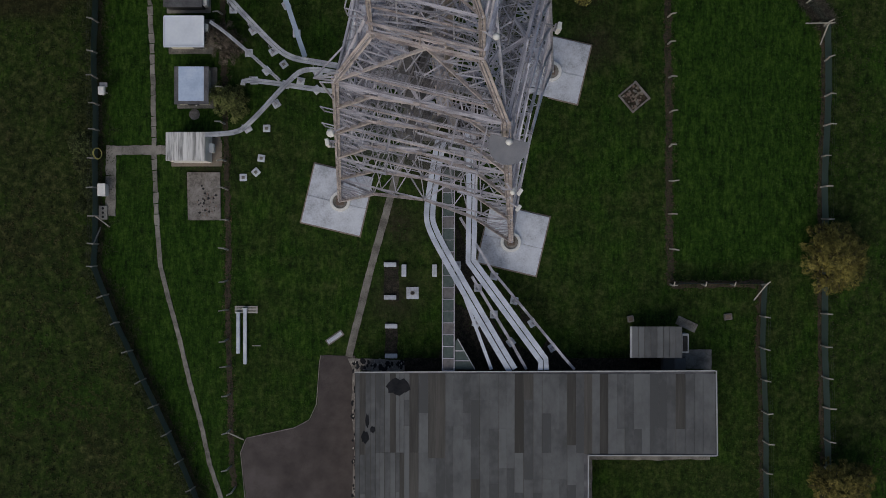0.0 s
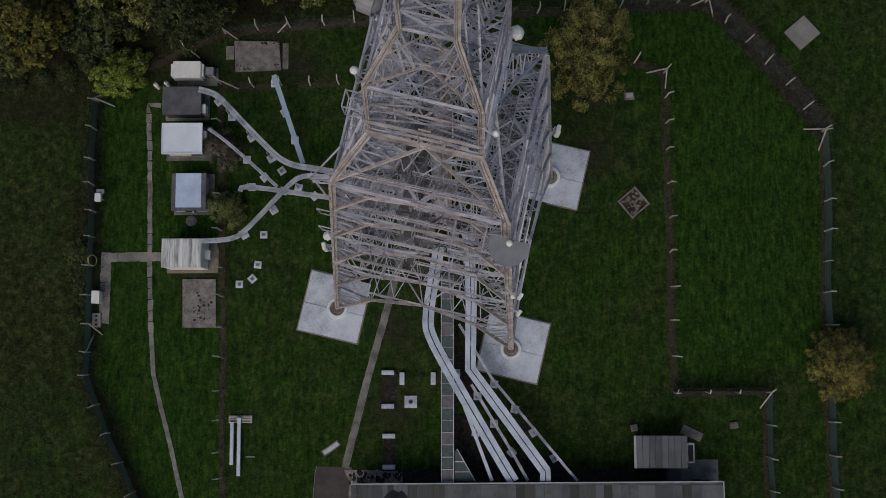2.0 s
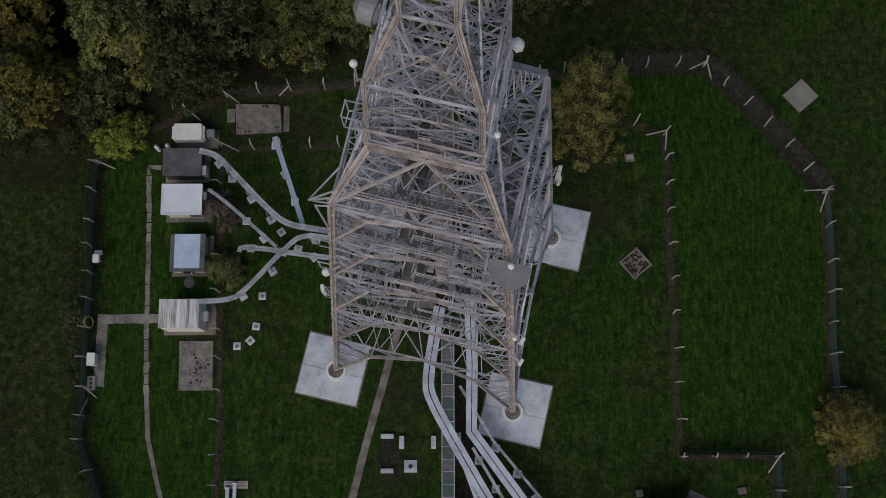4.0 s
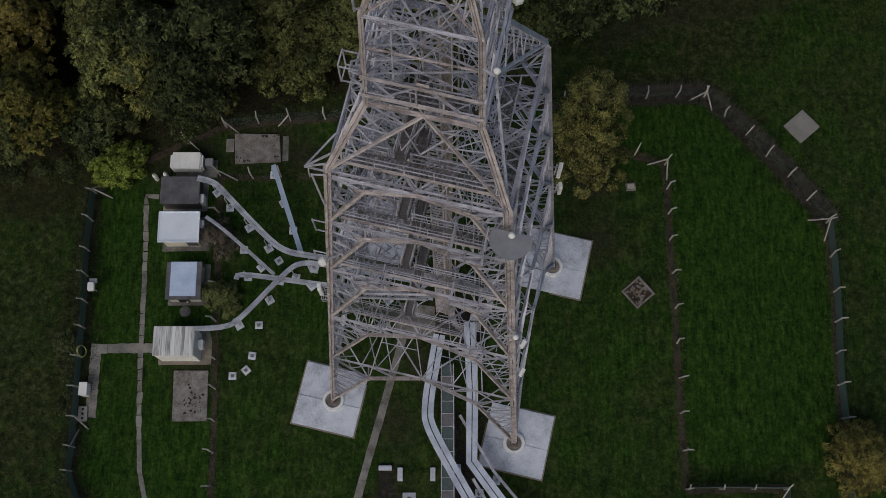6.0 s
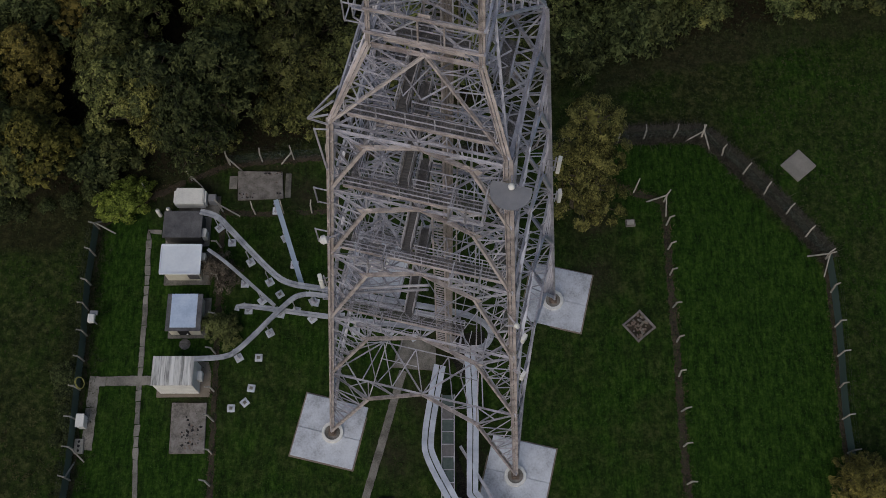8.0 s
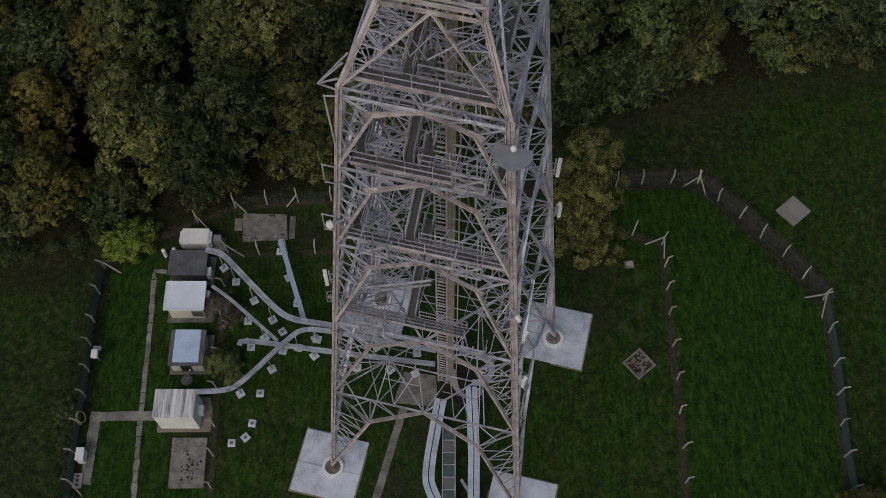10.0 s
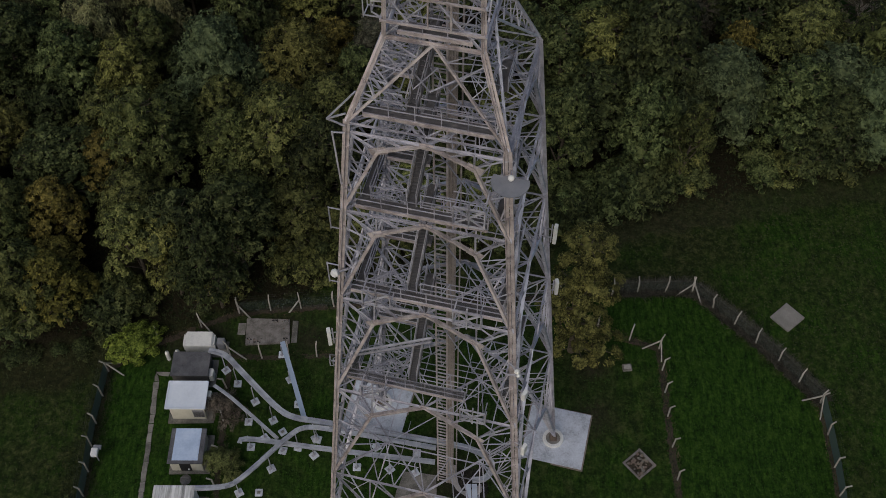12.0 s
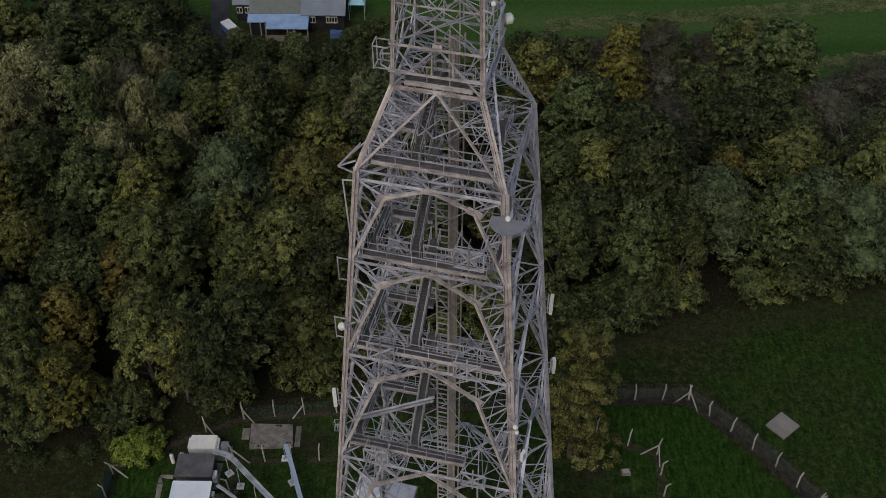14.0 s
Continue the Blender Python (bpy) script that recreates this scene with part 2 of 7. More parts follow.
M_COPING = material("pale_coping", [(0.32, 0.33, 0.35), (0.45, 0.46, 0.48)], 1.5, 0.5, 0.2, 0.1)
M_PATCH = material("black_patch", [(0.014, 0.015, 0.018), (0.028, 0.029, 0.033)], 2.0, 0.9, spec=0.05)
M_DARKWALL = material("dark_timber_wall", [(0.05, 0.05, 0.052), (0.09, 0.088, 0.088)], 1.5, 0.8)
M_ROOFBLUE = material("pale_blue_membrane", [(0.40, 0.50, 0.68), (0.48, 0.58, 0.76), (0.56, 0.65, 0.81)], 0.7, 0.35, 0.0, 0.05, fine=5)
M_STREAK = material("streaked_white_sheet", [(0.24, 0.24, 0.24), (0.58, 0.58, 0.58), (0.74, 0.74, 0.74)], 1.2, 0.6, 0.0, 0.1, rand=0.3, fine=4, stretch=(3.2, 0.25, 1.0))
M_BROWNSLAB = material("brown_concrete", [(0.16, 0.135, 0.11), (0.25, 0.215, 0.18)], 1.0, 0.9, fine=14)
M_CRACKED = material("cracked_concrete", [(0.10, 0.092, 0.085), (0.19, 0.175, 0.165), (0.26, 0.245, 0.235)], 1.6, 0.92, fine=9, bump=0.7)
M_PINKSLAB = material("pinkish_concrete", [(0.18, 0.172, 0.158), (0.27, 0.258, 0.24)], 0.8, 0.9, fine=12)
M_HOSE = material("yellow_hose", [(0.35, 0.33, 0.10), (0.45, 0.42, 0.15)], 2.0, 0.6)
M_SHEETROOF = material("olive_grey_roof", [(0.13, 0.15, 0.14), (0.18, 0.20, 0.185)], 0.6, 0.6, fine=5)
M_SHEETROOF2 = material("grey_roof", [(0.17, 0.20, 0.25), (0.23, 0.26, 0.31)], 0.6, 0.6, fine=5)
M_LEANTO = material("blue_sheet_roof", [(0.19, 0.30, 0.50), (0.25, 0.37, 0.58), (0.31, 0.44, 0.66)], 0.7, 0.4, fine=5)
M_BLUETARP = material("dark_blue_tarp", [(0.05, 0.10, 0.22), (0.09, 0.16, 0.32)], 1.5, 0.5)
M_GLASS = material("dark_window_glass", [(0.02, 0.022, 0.025), (0.03, 0.032, 0.036)], 1.0, 0.08, bump=0, spec=0.6)

m_net = bpy.data.materials.new("green_chain_link")
m_net.use_nodes = True
nn, nl = m_net.node_tree.nodes, m_net.node_tree.links
nb = nn["Principled BSDF"]
nb.inputs["Base Color"].default_value, nb.inputs["Roughness"].default_value = (0.075, 0.125, 0.122, 1), 0.7
nb.inputs["Alpha"].default_value = 0.78
M_NET = m_net
M_NETTHIN = m_net.copy()
M_NETTHIN.name = "worn_chain_link"
M_NETTHIN.node_tree.nodes["Principled BSDF"].inputs["Base Color"].default_value = (0.050, 0.072, 0.064, 1)
M_NETTHIN.node_tree.nodes["Principled BSDF"].inputs["Alpha"].default_value = 0.34


# ---------------------------------------------------------------- mesh helpers
class Mesh:
    """Collects plain solids into one mesh."""
    def __init__(self):
        self.v, self.f = [], []

    def solid(self, verts, faces):
        k = len(self.v)
        self.v += [tuple(p) for p in verts]
        self.f += [tuple(i + k for i in f) for f in faces]
        return self

    def box(self, x0, y0, z0, x1, y1, z1, m=None):
        p = [Vector((x, y, z)) for z in (z0, z1) for x, y in ((x0, y0), (x1, y0), (x1, y1), (x0, y1))]
        if m:
            p = [m @ q for q in p]
        return self.solid(p, [(3, 2, 1, 0), (4, 5, 6, 7), (0, 1, 5, 4), (1, 2, 6, 5), (2, 3, 7, 6), (3, 0, 4, 7)])

    def slab(self, poly, z0, z1):
        """An upright prism over a ring of (x, y)."""
        area = sum(a[0] * b[1] - b[0] * a[1] for a, b in zip(poly, poly[1:] + poly[:1]))
        if area < 0:
            poly = poly[::-1]
        n = len(poly)
        return self.solid([(x, y, z0) for x, y in poly] + [(x, y, z1) for x, y in poly],
                          [tuple(range(n - 1, -1, -1)), tuple(range(n, 2 * n))] + [(i, (i + 1) % n, n + (i + 1) % n, n + i) for i in range(n)])

    def bar(self, p, q, w, h=None, up=(0, 0, 1)):
        """A square bar from p to q."""
        p, q, h = Vector(p), Vector(q), h or w
        d = (q - p).normalized()
        s = d.cross(Vector(up))
        s = s.normalized() if s.length > 1e-3 else d.orthogonal().normalized()
        t = s.cross(d)
        c = [(-w / 2, -h / 2), (w / 2, -h / 2), (w / 2, h / 2), (-w / 2, h / 2)]
        return self.solid([e + s * a + t * b for e in (p, q) for a, b in c], [(0, 1, 2, 3), (7, 6, 5, 4), (0, 4, 5, 1), (1, 5, 6, 2), (2, 6, 7, 3), (3, 7, 4, 0)])

    def angle(self, p, q, w, t=0.03, up=(0, 0, 1)):
        """A rolled angle section from p to q."""
        p, q = Vector(p), Vector(q)
        d = (q - p).normalized()
        s = d.cross(Vector(up))
        s = s.normalized() if s.length > 1e-3 else d.orthogonal().normalized()
        n = s.cross(d)
        c = [(-w / 2, -w / 2), (w / 2, -w / 2), (w / 2, -w / 2 + t), (-w / 2 + t, -w / 2 + t), (-w / 2 + t, w / 2), (-w / 2, w / 2)]
        return self.solid([e + s * a + n * b for e in (p, q) for a, b in c],
                          [(0, 1, 2, 3), (0, 3, 4, 5), (9, 8, 7, 6), (11, 10, 9, 6)] + [(i, i + 6, (i + 1) % 6 + 6, (i + 1) % 6) for i in range(6)])

    def tube(self, p, q, r0, r1=None, n=10):
        p, q, r1 = Vector(p), Vector(q), r0 if r1 is None else r1
        d = (q - p).normalized()
        s = d.orthogonal().normalized()
        t = d.cross(s)
        ring = [(math.cos(2 * math.pi * i / n), math.sin(2 * math.pi * i / n)) for i in range(n)]
        return self.solid([p + (s * a + t * b) * r0 for a, b in ring] + [q + (s * a + t * b) * r1 for a, b in ring],
                          [tuple(range(n - 1, -1, -1)), tuple(range(n, 2 * n))] + [(i, (i + 1) % n, n + (i + 1) % n, n + i) for i in range(n)])

    def data(self, name, mat, bevel=0.0, smooth=False):
        me = bpy.data.meshes.new(name)
        me.from_pydata(self.v, [], self.f)
        if bevel:
            bm = bmesh.new()
            bm.from_mesh(me)
            bmesh.ops.bevel(bm, geom=bm.edges[:], offset=bevel, segments=2, affect="EDGES", clamp_overlap=True)
            bm.to_mesh(me)
            bm.free()
        if smooth:
            me.polygons.foreach_set("use_smooth", [True] * len(me.polygons))
        me.materials.append(mat)
        me.update()
        return me


def part(name, mesh, mat, parent=None, label="", bevel=0.0, smooth=False, at=None):
    ob = new(name, mesh.data(name, mat, bevel, smooth) if isinstance(mesh, Mesh) else mesh)
    if parent:
        ob.parent = parent
    if at:
        ob.matrix_basis = at
    return tagged(ob, label)


def thing(name, label, category, at=None, group="", kind=""):
    ob = new(name)
    ob.empty_display_size = 0.3
    if at:
        ob.matrix_basis = at
    return tagged(ob, label, category, group, kind)


def gz(x, y):
    """The height of the ground: a knoll that falls away gently on all sides."""
    return -2.4 * (1 - math.exp(-(x * x + y * y) / 1800.0))


def ribbon(path, width):
    """Left and right edges of a strip along a line of (x, y)."""
    left, right = [], []
    for i, p in enumerate(path):
        a, b = Vector(path[max(0, i - 1)]), Vector(path[min(len(path) - 1, i + 1)])
        d = (b - a).normalized()
        s = Vector((-d.y, d.x)) * width / 2
        left.append(Vector(p) + s)
        right.append(Vector(p) - s)
    return left, right


def refine(path, step):
    out = []
    for a, b in zip(path, path[1:]):
        n = max(1, round((Vector(b) - Vector(a)).length / step))
        out += [tuple(Vector(a).lerp(Vector(b), i / n)) for i in range(n)]
    return out + [tuple(path[-1])]


# ---------------------------------------------------------------- ground
EAST_LAWN = [(21, 15), (20.8, -11.5), (35.4, -11.5), (35.2, 9), (25.2, 23), (9, 22), (9, 17.5)]
YARD = [(-33, 13.9), (-33, -12), (-20.5, -41), (35.8, -41), (35.2, 9), (25.2, 23), (-14, 20.7), (-24.5, 18.6)]


def inside(x, y, poly):
    c = False
    for (a, b), (d, e) in zip(poly, poly[1:] + poly[:1]):
        if (b > y) != (e > y) and x < (d - a) * (y - b) / (e - b) + a:
            c = not c
    return c


def wood_edge(x):
    """The near edge of the wood."""
    pts = [(-90, 16.6), (-43, 17.9), (-35, 19.2), (-26, 21.2), (-20, 22.6), (-10, 25.4), (2, 28.2), (12, 32.0), (20, 35.3), (30, 37.3), (40, 40.2), (55, 42.5), (90, 46.0)]
    for (a, b), (c, d) in zip(pts, pts[1:]):
        if x <= c:
            return b + (d - b) * (x - a) / (c - a)
    return 42.0


def build_ground():
    def axis(lo, hi):
        xs, x = [], lo
        while x < hi:
            xs.append(x)
            x += 1.0 if abs(x) < 60 else 8.0 if abs(x) < 200 else 60.0
        return xs + [hi]
    xs, ys = axis(-900, 900), axis(-900, 900)
    v = [(x, y, gz(x, y) + 0.05 * noise.noise(Vector((x * 0.3, y * 0.3, 0)))) for y in ys for x in xs]
    w = len(xs)
    f = [(j * w + i, j * w + i + 1, (j + 1) * w + i + 1, (j + 1) * w + i) for j in range(len(ys) - 1) for i in range(w - 1)]
    me = bpy.data.meshes.new("ground")
    me.from_pydata(v, [], f)
    me.polygons.foreach_set("use_smooth", [True] * len(f))
    kind = me.attributes.new("sward", "FLOAT_COLOR", "POINT")
    col = []
    for x, y, _ in v:
        lush = 0.95 if inside(x, y, EAST_LAWN) else 0.34 if inside(x, y, YARD) and x > -2 else (0.78 if x < -20 else 0.46) if inside(x, y, YARD) else 0.95 if y > 66 else 0.26 if x > 30 else -0.02 if y > -14 else 0.08
        wood = 1.0 if wood_edge(x) - 1.5 < y < (97 if x < -36 else 87.5 if x < 0 else 78) and abs(x) < 90 and not (x > 46 and y > 62) else 0.0
        bare = max(0.0, 1 - min(math.hypot(x - a, y - b) for a, b in ((-5, -15), (-19, 17.5), (-16, 18.5), (-23, 17.6), (-26.5, 16.6), (-13.5, 17.0), (-22.5, -3.2), (14, 14), (0, 2), (-2, -3), (2.5, -8), (13.5, 8.5), (-4.5, -8))) / 4.0)
        yard = -38 < x < -7 and 80 < y < 99
        if yard:
            lush, bare = 0.0, 0.45
        if 14 < x < 62 and -5.5 < y - wood_edge(x) < 1:
            bare = 0.62
        # Dark undergrowth and the trees' shade, put into the ground before the wood.
        if x < -24 and wood_edge(x) - 7 < y < wood_edge(x) and not inside(x, y, YARD):
            wood = max(wood, 0.6)
        col += [lush, wood, bare, 1.0 if ((y > (87.5 if x < 0 else 76) and x > -36) or (x > 46 and y > 62) or y > 97) and not yard else 0.0]
    kind.data.foreach_set("color", col)
    me.materials.append(M_GROUND)
    return tagged(new("ground", me), "mown green grass field with patchy rough growth", "grass", kind="structure")


build_ground()


def strip(name, path, width, mat, label, category, lift=0.05, parent=None, wobble=0.0):
    pts = refine(path, 0.35)
    l, r = ribbon(pts, width)
    m = Mesh()
    n = len(pts)
    rows = []
    for i, (a, b) in enumerate(zip(l, r)):
        c = (a + b) / 2
        ka = max(0.15, 1 + wobble * (noise.noise(Vector((c.x * 2.3, c.y * 2.3, 3))) + random.uniform(-0.35, 0.35)))
        kb = max(0.15, 1 + wobble * (noise.noise(Vector((c.x * 2.3, c.y * 2.3, 8))) + random.uniform(-0.35, 0.35)))
        a, b = c + (a - c) * ka, c + (b - c) * kb
        rows += [(a.x, a.y, gz(*a) + lift), (b.x, b.y, gz(*b) + lift), (a.x, a.y, gz(*a) - 0.15), (b.x, b.y, gz(*b) - 0.15)]
    f = []
    for i in range(n - 1):
        k, j = 4 * i, 4 * i + 4
        f += [(k, k + 1, j + 1, j), (k + 2, k, j, j + 2), (k + 1, k + 3, j + 3, j + 1)]
    m.solid(rows, f)
    return tagged(part(name, m, mat), label, category, kind="structure")


def sheet(name, poly, mat, label, category, lift=0.05):
    ring = refine(list(poly) + [poly[0]], 0.6)[:-1]
    poly = [(x + 0.09 * noise.noise(Vector((x * 1.3, y * 1.3, 2))) + random.uniform(-.03, .03), y + 0.09 * noise.noise(Vector((x * 1.3, y * 1.3, 6))) + random.uniform(-.03, .03)) for x, y in ring]
    low = min(gz(*p) for p in poly) - 0.2
    m = Mesh()
    n = len(poly)
    m.solid([(x, y, gz(x, y) + lift) for x, y in poly] + [(x, y, low) for x, y in poly],
            [tuple(range(n))] + [(i, n + i, n + (i + 1) % n, (i + 1) % n) for i in range(n)])
    return tagged(part(name, m, mat), label, category, kind="structure")


PATH_W = [(-26.9, 13.2), (-28.1, 13.3), (-27.9, 9.8), (-27.7, 5.0), (-27.6, -1.0), (-27.3, -8.3), (-27.0, -12.1), (-26.2, -15.3), (-25.2, -19.0), (-24.2, -23.3), (-23.2, -27.0), (-22.4, -30.8), (-21.0, -35.0), (-18.0, -44.0)]
def slab_path(name, path, width, piece, label, gap=0.05, jitter=0.06, lift=0.07):
    """A path of separate worn slabs, each with its own outline."""
    rnd = random.Random(len(path) * 7 + int(piece * 100))
    root = thing(name, label, "path", kind="structure")
    pts = refine(path, piece)
    l, r = ribbon(pts, width)
    for i in range(len(pts) - 1):
        a0, b0, a1, b1 = l[i], r[i], l[i + 1], r[i + 1]
        g = gap / max(0.2, (a1 - a0).length) * 0.5
        ring = [a0.lerp(a1, g), a0.lerp(a1, 0.5), a1.lerp(a0, g), b1.lerp(b0, g), b1.lerp(b0, 0.5), b0.lerp(b1, g)]
        ring = [(q.x + rnd.uniform(-jitter, jitter), q.y + rnd.uniform(-jitter, jitter)) for q in ring]
        if abs(sum(p[0] * q[1] - q[0] * p[1] for p, q in zip(ring, ring[1:] + ring[:1]))) < 0.05:
            continue
        z = gz(*ring[1])
        part("slab", Mesh().slab(ring, z - 0.2, z + lift + rnd.uniform(-0.015, 0.015)), M_OLDCONC, root)


slab_path("path_1", PATH_W[:6], 0.46, 1.0, "narrow worn concrete slab path through the grass", 0.07, 0.05)
slab_path("path_2", [(-26.0, -1.2), (-31.6, -1.2)], 0.85, 0.95, "worn concrete slab path towards the fence", 0.03, 0.05)
slab_path("path_2b", [(-31.7, -0.75), (-31.75, -7.4)], 0.95, 1.0, "worn concrete slab path along the fence", 0.03, 0.05)
strip("path_1b", PATH_W[5:], 0.42, M_OLDCONC, "narrow worn concrete path through the grass", "path", 0.06, wobble=0.22)
strip("path_3", [(-3.85, -0.5), (-4.4, -2.4), (-5.2, -5.4), (-7.2, -12.6), (-9.2, -20.6)], 0.68, M_OLDCONC, "straight grey concrete path from tower to building", "path", 0.06, wobble=0.13)
TARMAC = [(-11.8, -20.5), (-8.6, -20.5), (-8.6, -46), (-19.6, -46), (-19.0, -34.1), (-19.4, -29.7), (-18.9, -28.3), (-14.4, -27.3), (-12.9, -26.6), (-12.2, -25.1), (-11.9, -21.1)]
strip("kerb", [(-11.8, -20.45), (-11.95, -21.1), (-12.25, -25.1), (-12.95, -26.6), (-14.4, -27.35), (-18.9, -28.35), (-19.45, -29.7), (-19.05, -34.1), (-19.6, -46)], 0.055, M_OLDCONC, "thin pale concrete kerb round the tarmac", "kerb", 0.07, wobble=0.4)
sheet("road", TARMAC, M_TARMAC, "worn grey-brown tarmac yard beside the building", "tarmac yard", 0.05)


# ---------------------------------------------------------------- tower
TOWER = pose(-0.117, 0.028, 0, 0, 0, -13.3)
LEVELS = [0.9, 17.2, 28.9, 39.0, 46.85, 52.8]


def half(z):
    """Half the tower's side at a height."""
    if z <= 53.4:
        return 8.25 - 0.0785 * z
    for z0, z1, a, b in ((53.4, 58.0, 4.058, 2.40), (58.0, 65.2, 2.40, 2.12), (65.2, 69.2, 2.12, 0.95), (69.2, 84.0, 0.95, 0.85)):
        if z <= z1:
            return a + (b - a) * (z - z0) / (z1 - z0)
    return 0.85


def on_face(k, s, z, inset=0.0):
    h = half(z)
    x, y = s * h, -h + inset
    for _ in range(k):
        x, y = -y, x
    return Vector((x, y, z))


tower = thing("lattice_tower", "tall weathered galvanised steel lattice transmission tower on four legs", "tower", TOWER)


def members(name, bars, mat, near, parent=None):
    """Each bar a part of its own on the near faces; the far ones joined."""
    if near:
        for p, q, w, nrm in bars:
            part(name, Mesh().angle(p, q, w, 0.02 if w < 0.12 else 0.03, nrm), mat, parent or tower)
    else:
        m = Mesh()
        for p, q, w, nrm in bars:
            m.angle(p, q, w, 0.02 if w < 0.12 else 0.03, nrm)
        tagged(part(name, m, mat, parent or tower), kind="stuff")


# Front warm, other faces blue-grey: their unlit look is put into the colour.
FACE = (M_STEEL, M_UNLITSTEEL, M_GALV, M_GALV)


def build_tower():
    cols = [0.9, 53.4, 58.0, 65.2, 69.2, 84.0]
    UP = Vector((0, 0, 1))
    for k in range(4):
        m = Mesh()
        for z0, z1 in zip(cols, cols[1:]):
            p, q = on_face(k, -1, z0), on_face(k, -1, z1)
            w = 0.2 if z0 < 50 else 0.14 if z0 < 58 else 0.115 if z0 < 65 else 0.1
            out = Vector((p.x, p.y, 0)).normalized()
            side = Vector((-out.y, out.x, 0))
            for sg in (-1, 1):
                m.angle(p + side * sg * w * 0.78, q + side * sg * w * 0.78, w, 0.04, up=out + side * sg)
            n = int((q - p).length / 3.1)
            for i in range(n):
                c = p.lerp(q, (i + 0.5) / n)
                m.bar(c - side * w * 1.15, c + side * w * 1.15, w * 0.5, w * 0.3)
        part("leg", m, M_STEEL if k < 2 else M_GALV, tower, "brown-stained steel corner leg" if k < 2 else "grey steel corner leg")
    for i, (z0, z1) in enumerate(zip(LEVELS, LEVELS[1:])):
        zk = z1 - (0.265, 0.21, 0.185, 0.19, 0.165)[i] * (z1 - z0)
        w = (0.24, 0.22, 0.20, 0.19, 0.18)[i]
        for k in range(4):
            c = on_face(k, 0, z1)
            nrm = (on_face(k, 0, z0) - Vector((0, 0, z0))).normalized()
            bars = []
            for s in (-1, 1):
                foot, knee, top = on_face(k, s, z0), on_face(k, s * 0.59, zk), on_face(k, s, z1)
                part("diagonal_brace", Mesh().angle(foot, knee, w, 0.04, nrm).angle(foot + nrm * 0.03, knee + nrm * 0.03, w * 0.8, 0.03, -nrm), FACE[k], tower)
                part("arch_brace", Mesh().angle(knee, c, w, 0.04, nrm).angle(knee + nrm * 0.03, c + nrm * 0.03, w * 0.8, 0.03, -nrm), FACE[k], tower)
                bars.append((knee, top, w * 0.6, nrm))
                n = (7, 5, 4, 4, 3)[i]
                prev = None
                for j in range(1, n + 1):
                    d = foot.lerp(knee, j / (n + 0.4))
                    g = on_face(k, s, d.z + 0.09 * (z1 - z0))
                    bars.append((d, g, 0.075, nrm))
                    if prev is not None:
                        bars.append((prev, g, 0.075, nrm))
                    prev = d
                bars.append((prev, knee.lerp(top, 0.5), 0.08, nrm))
                mid = knee.lerp(c, 0.5)
                q3 = on_face(k, s * 0.59, z1)
                bars += [(mid, on_face(k, s * 0.5, z1), 0.08, nrm), (knee, q3, 0.08, nrm), (mid, q3, 0.08, nrm), (knee.lerp(top, 0.5), q3, 0.07, nrm)]
                u = (c - knee).normalized()
                part("gusset_plate", Mesh().bar(knee - u * 0.45, knee + u * 0.45, 0.5, 0.035, up=nrm), M_STEEL, tower)
            members("lace_bar", bars, M_GALV, k in (0, 1))
            part("horizontal_girder", Mesh().angle(on_face(k, -1, z1), on_face(k, 1, z1), 0.13, 0.03), M_GALV, tower)
            part("gusset_plate", Mesh().bar(c - UP * 0.3, c + UP * 0.12, 0.7, 0.035, up=nrm), M_STEEL, tower)
        pb, hip = [], []
        for k in range(4):
            k2 = (k + 1) % 4
            a, b, c2 = on_face(k, 0, z1), on_face(k2, 0, z1), on_face(k, 1, z1)
            m2 = a.lerp(b, 0.5)
            pb += [(a, b, 0.12, UP), (c2, m2, 0.09, UP), (a.lerp(b, 0.33), on_face(k, 0.5, z1), 0.075, UP), (a.lerp(b, 0.67), on_face(k2, -0.5, z1), 0.075, UP),
                   (m2, on_face((k + 2) % 4, 0, z1).lerp(on_face((k + 3) % 4, 0, z1), 0.5), 0.08, UP) if k < 2 else (a, on_face(k2, -0.5, z1), 0.07, UP)]
            ka, kb = on_face(k, 0.59, zk), on_face(k2, -0.59, zk)
            hip += [(ka, kb, 0.1, UP), (ka, m2, 0.075, UP), (kb, m2, 0.075, UP), (ka.lerp(kb, 0.5), c2, 0.075, UP)]
            fa = on_face(k, 1, z0)
            old = None
            for j in (0.3, 0.55, 0.8):
                da, db = fa.lerp(ka, j), fa.lerp(kb, j)
                hip.append((da, db, 0.07, UP))
                if old:
                    hip.append((old, db, 0.065, UP))
                old = da
        # ring truss of the diaphragm
        deep, br = half(z1) * 0.46, 0.075 if i == 0 else 0.055
        for k in range(4):
            outer = [on_face(k, q, z1) for q in (-1, -0.66, -0.33, 0, 0.33, 0.66, 1)]
            inner = [on_face(k, q, z1, deep) for q in (-0.54, -0.18, 0.18, 0.54)]
            pb += [(inner[0], inner[-1], br, UP), (outer[1], inner[0], br, UP), (inner[0], outer[2], br, UP), (outer[2], inner[1], br, UP), (inner[1], outer[3], br, UP), (outer[3], inner[2], br, UP),
                   (inner[2], outer[4], br, UP), (outer[4], inner[3], br, UP), (inner[3], outer[5], br, UP), (outer[0], inner[0], br, UP)]
        # fine ties within the diaphragm
        ties = []
        z, h = z1 - 0.4, half(z1) * 0.92
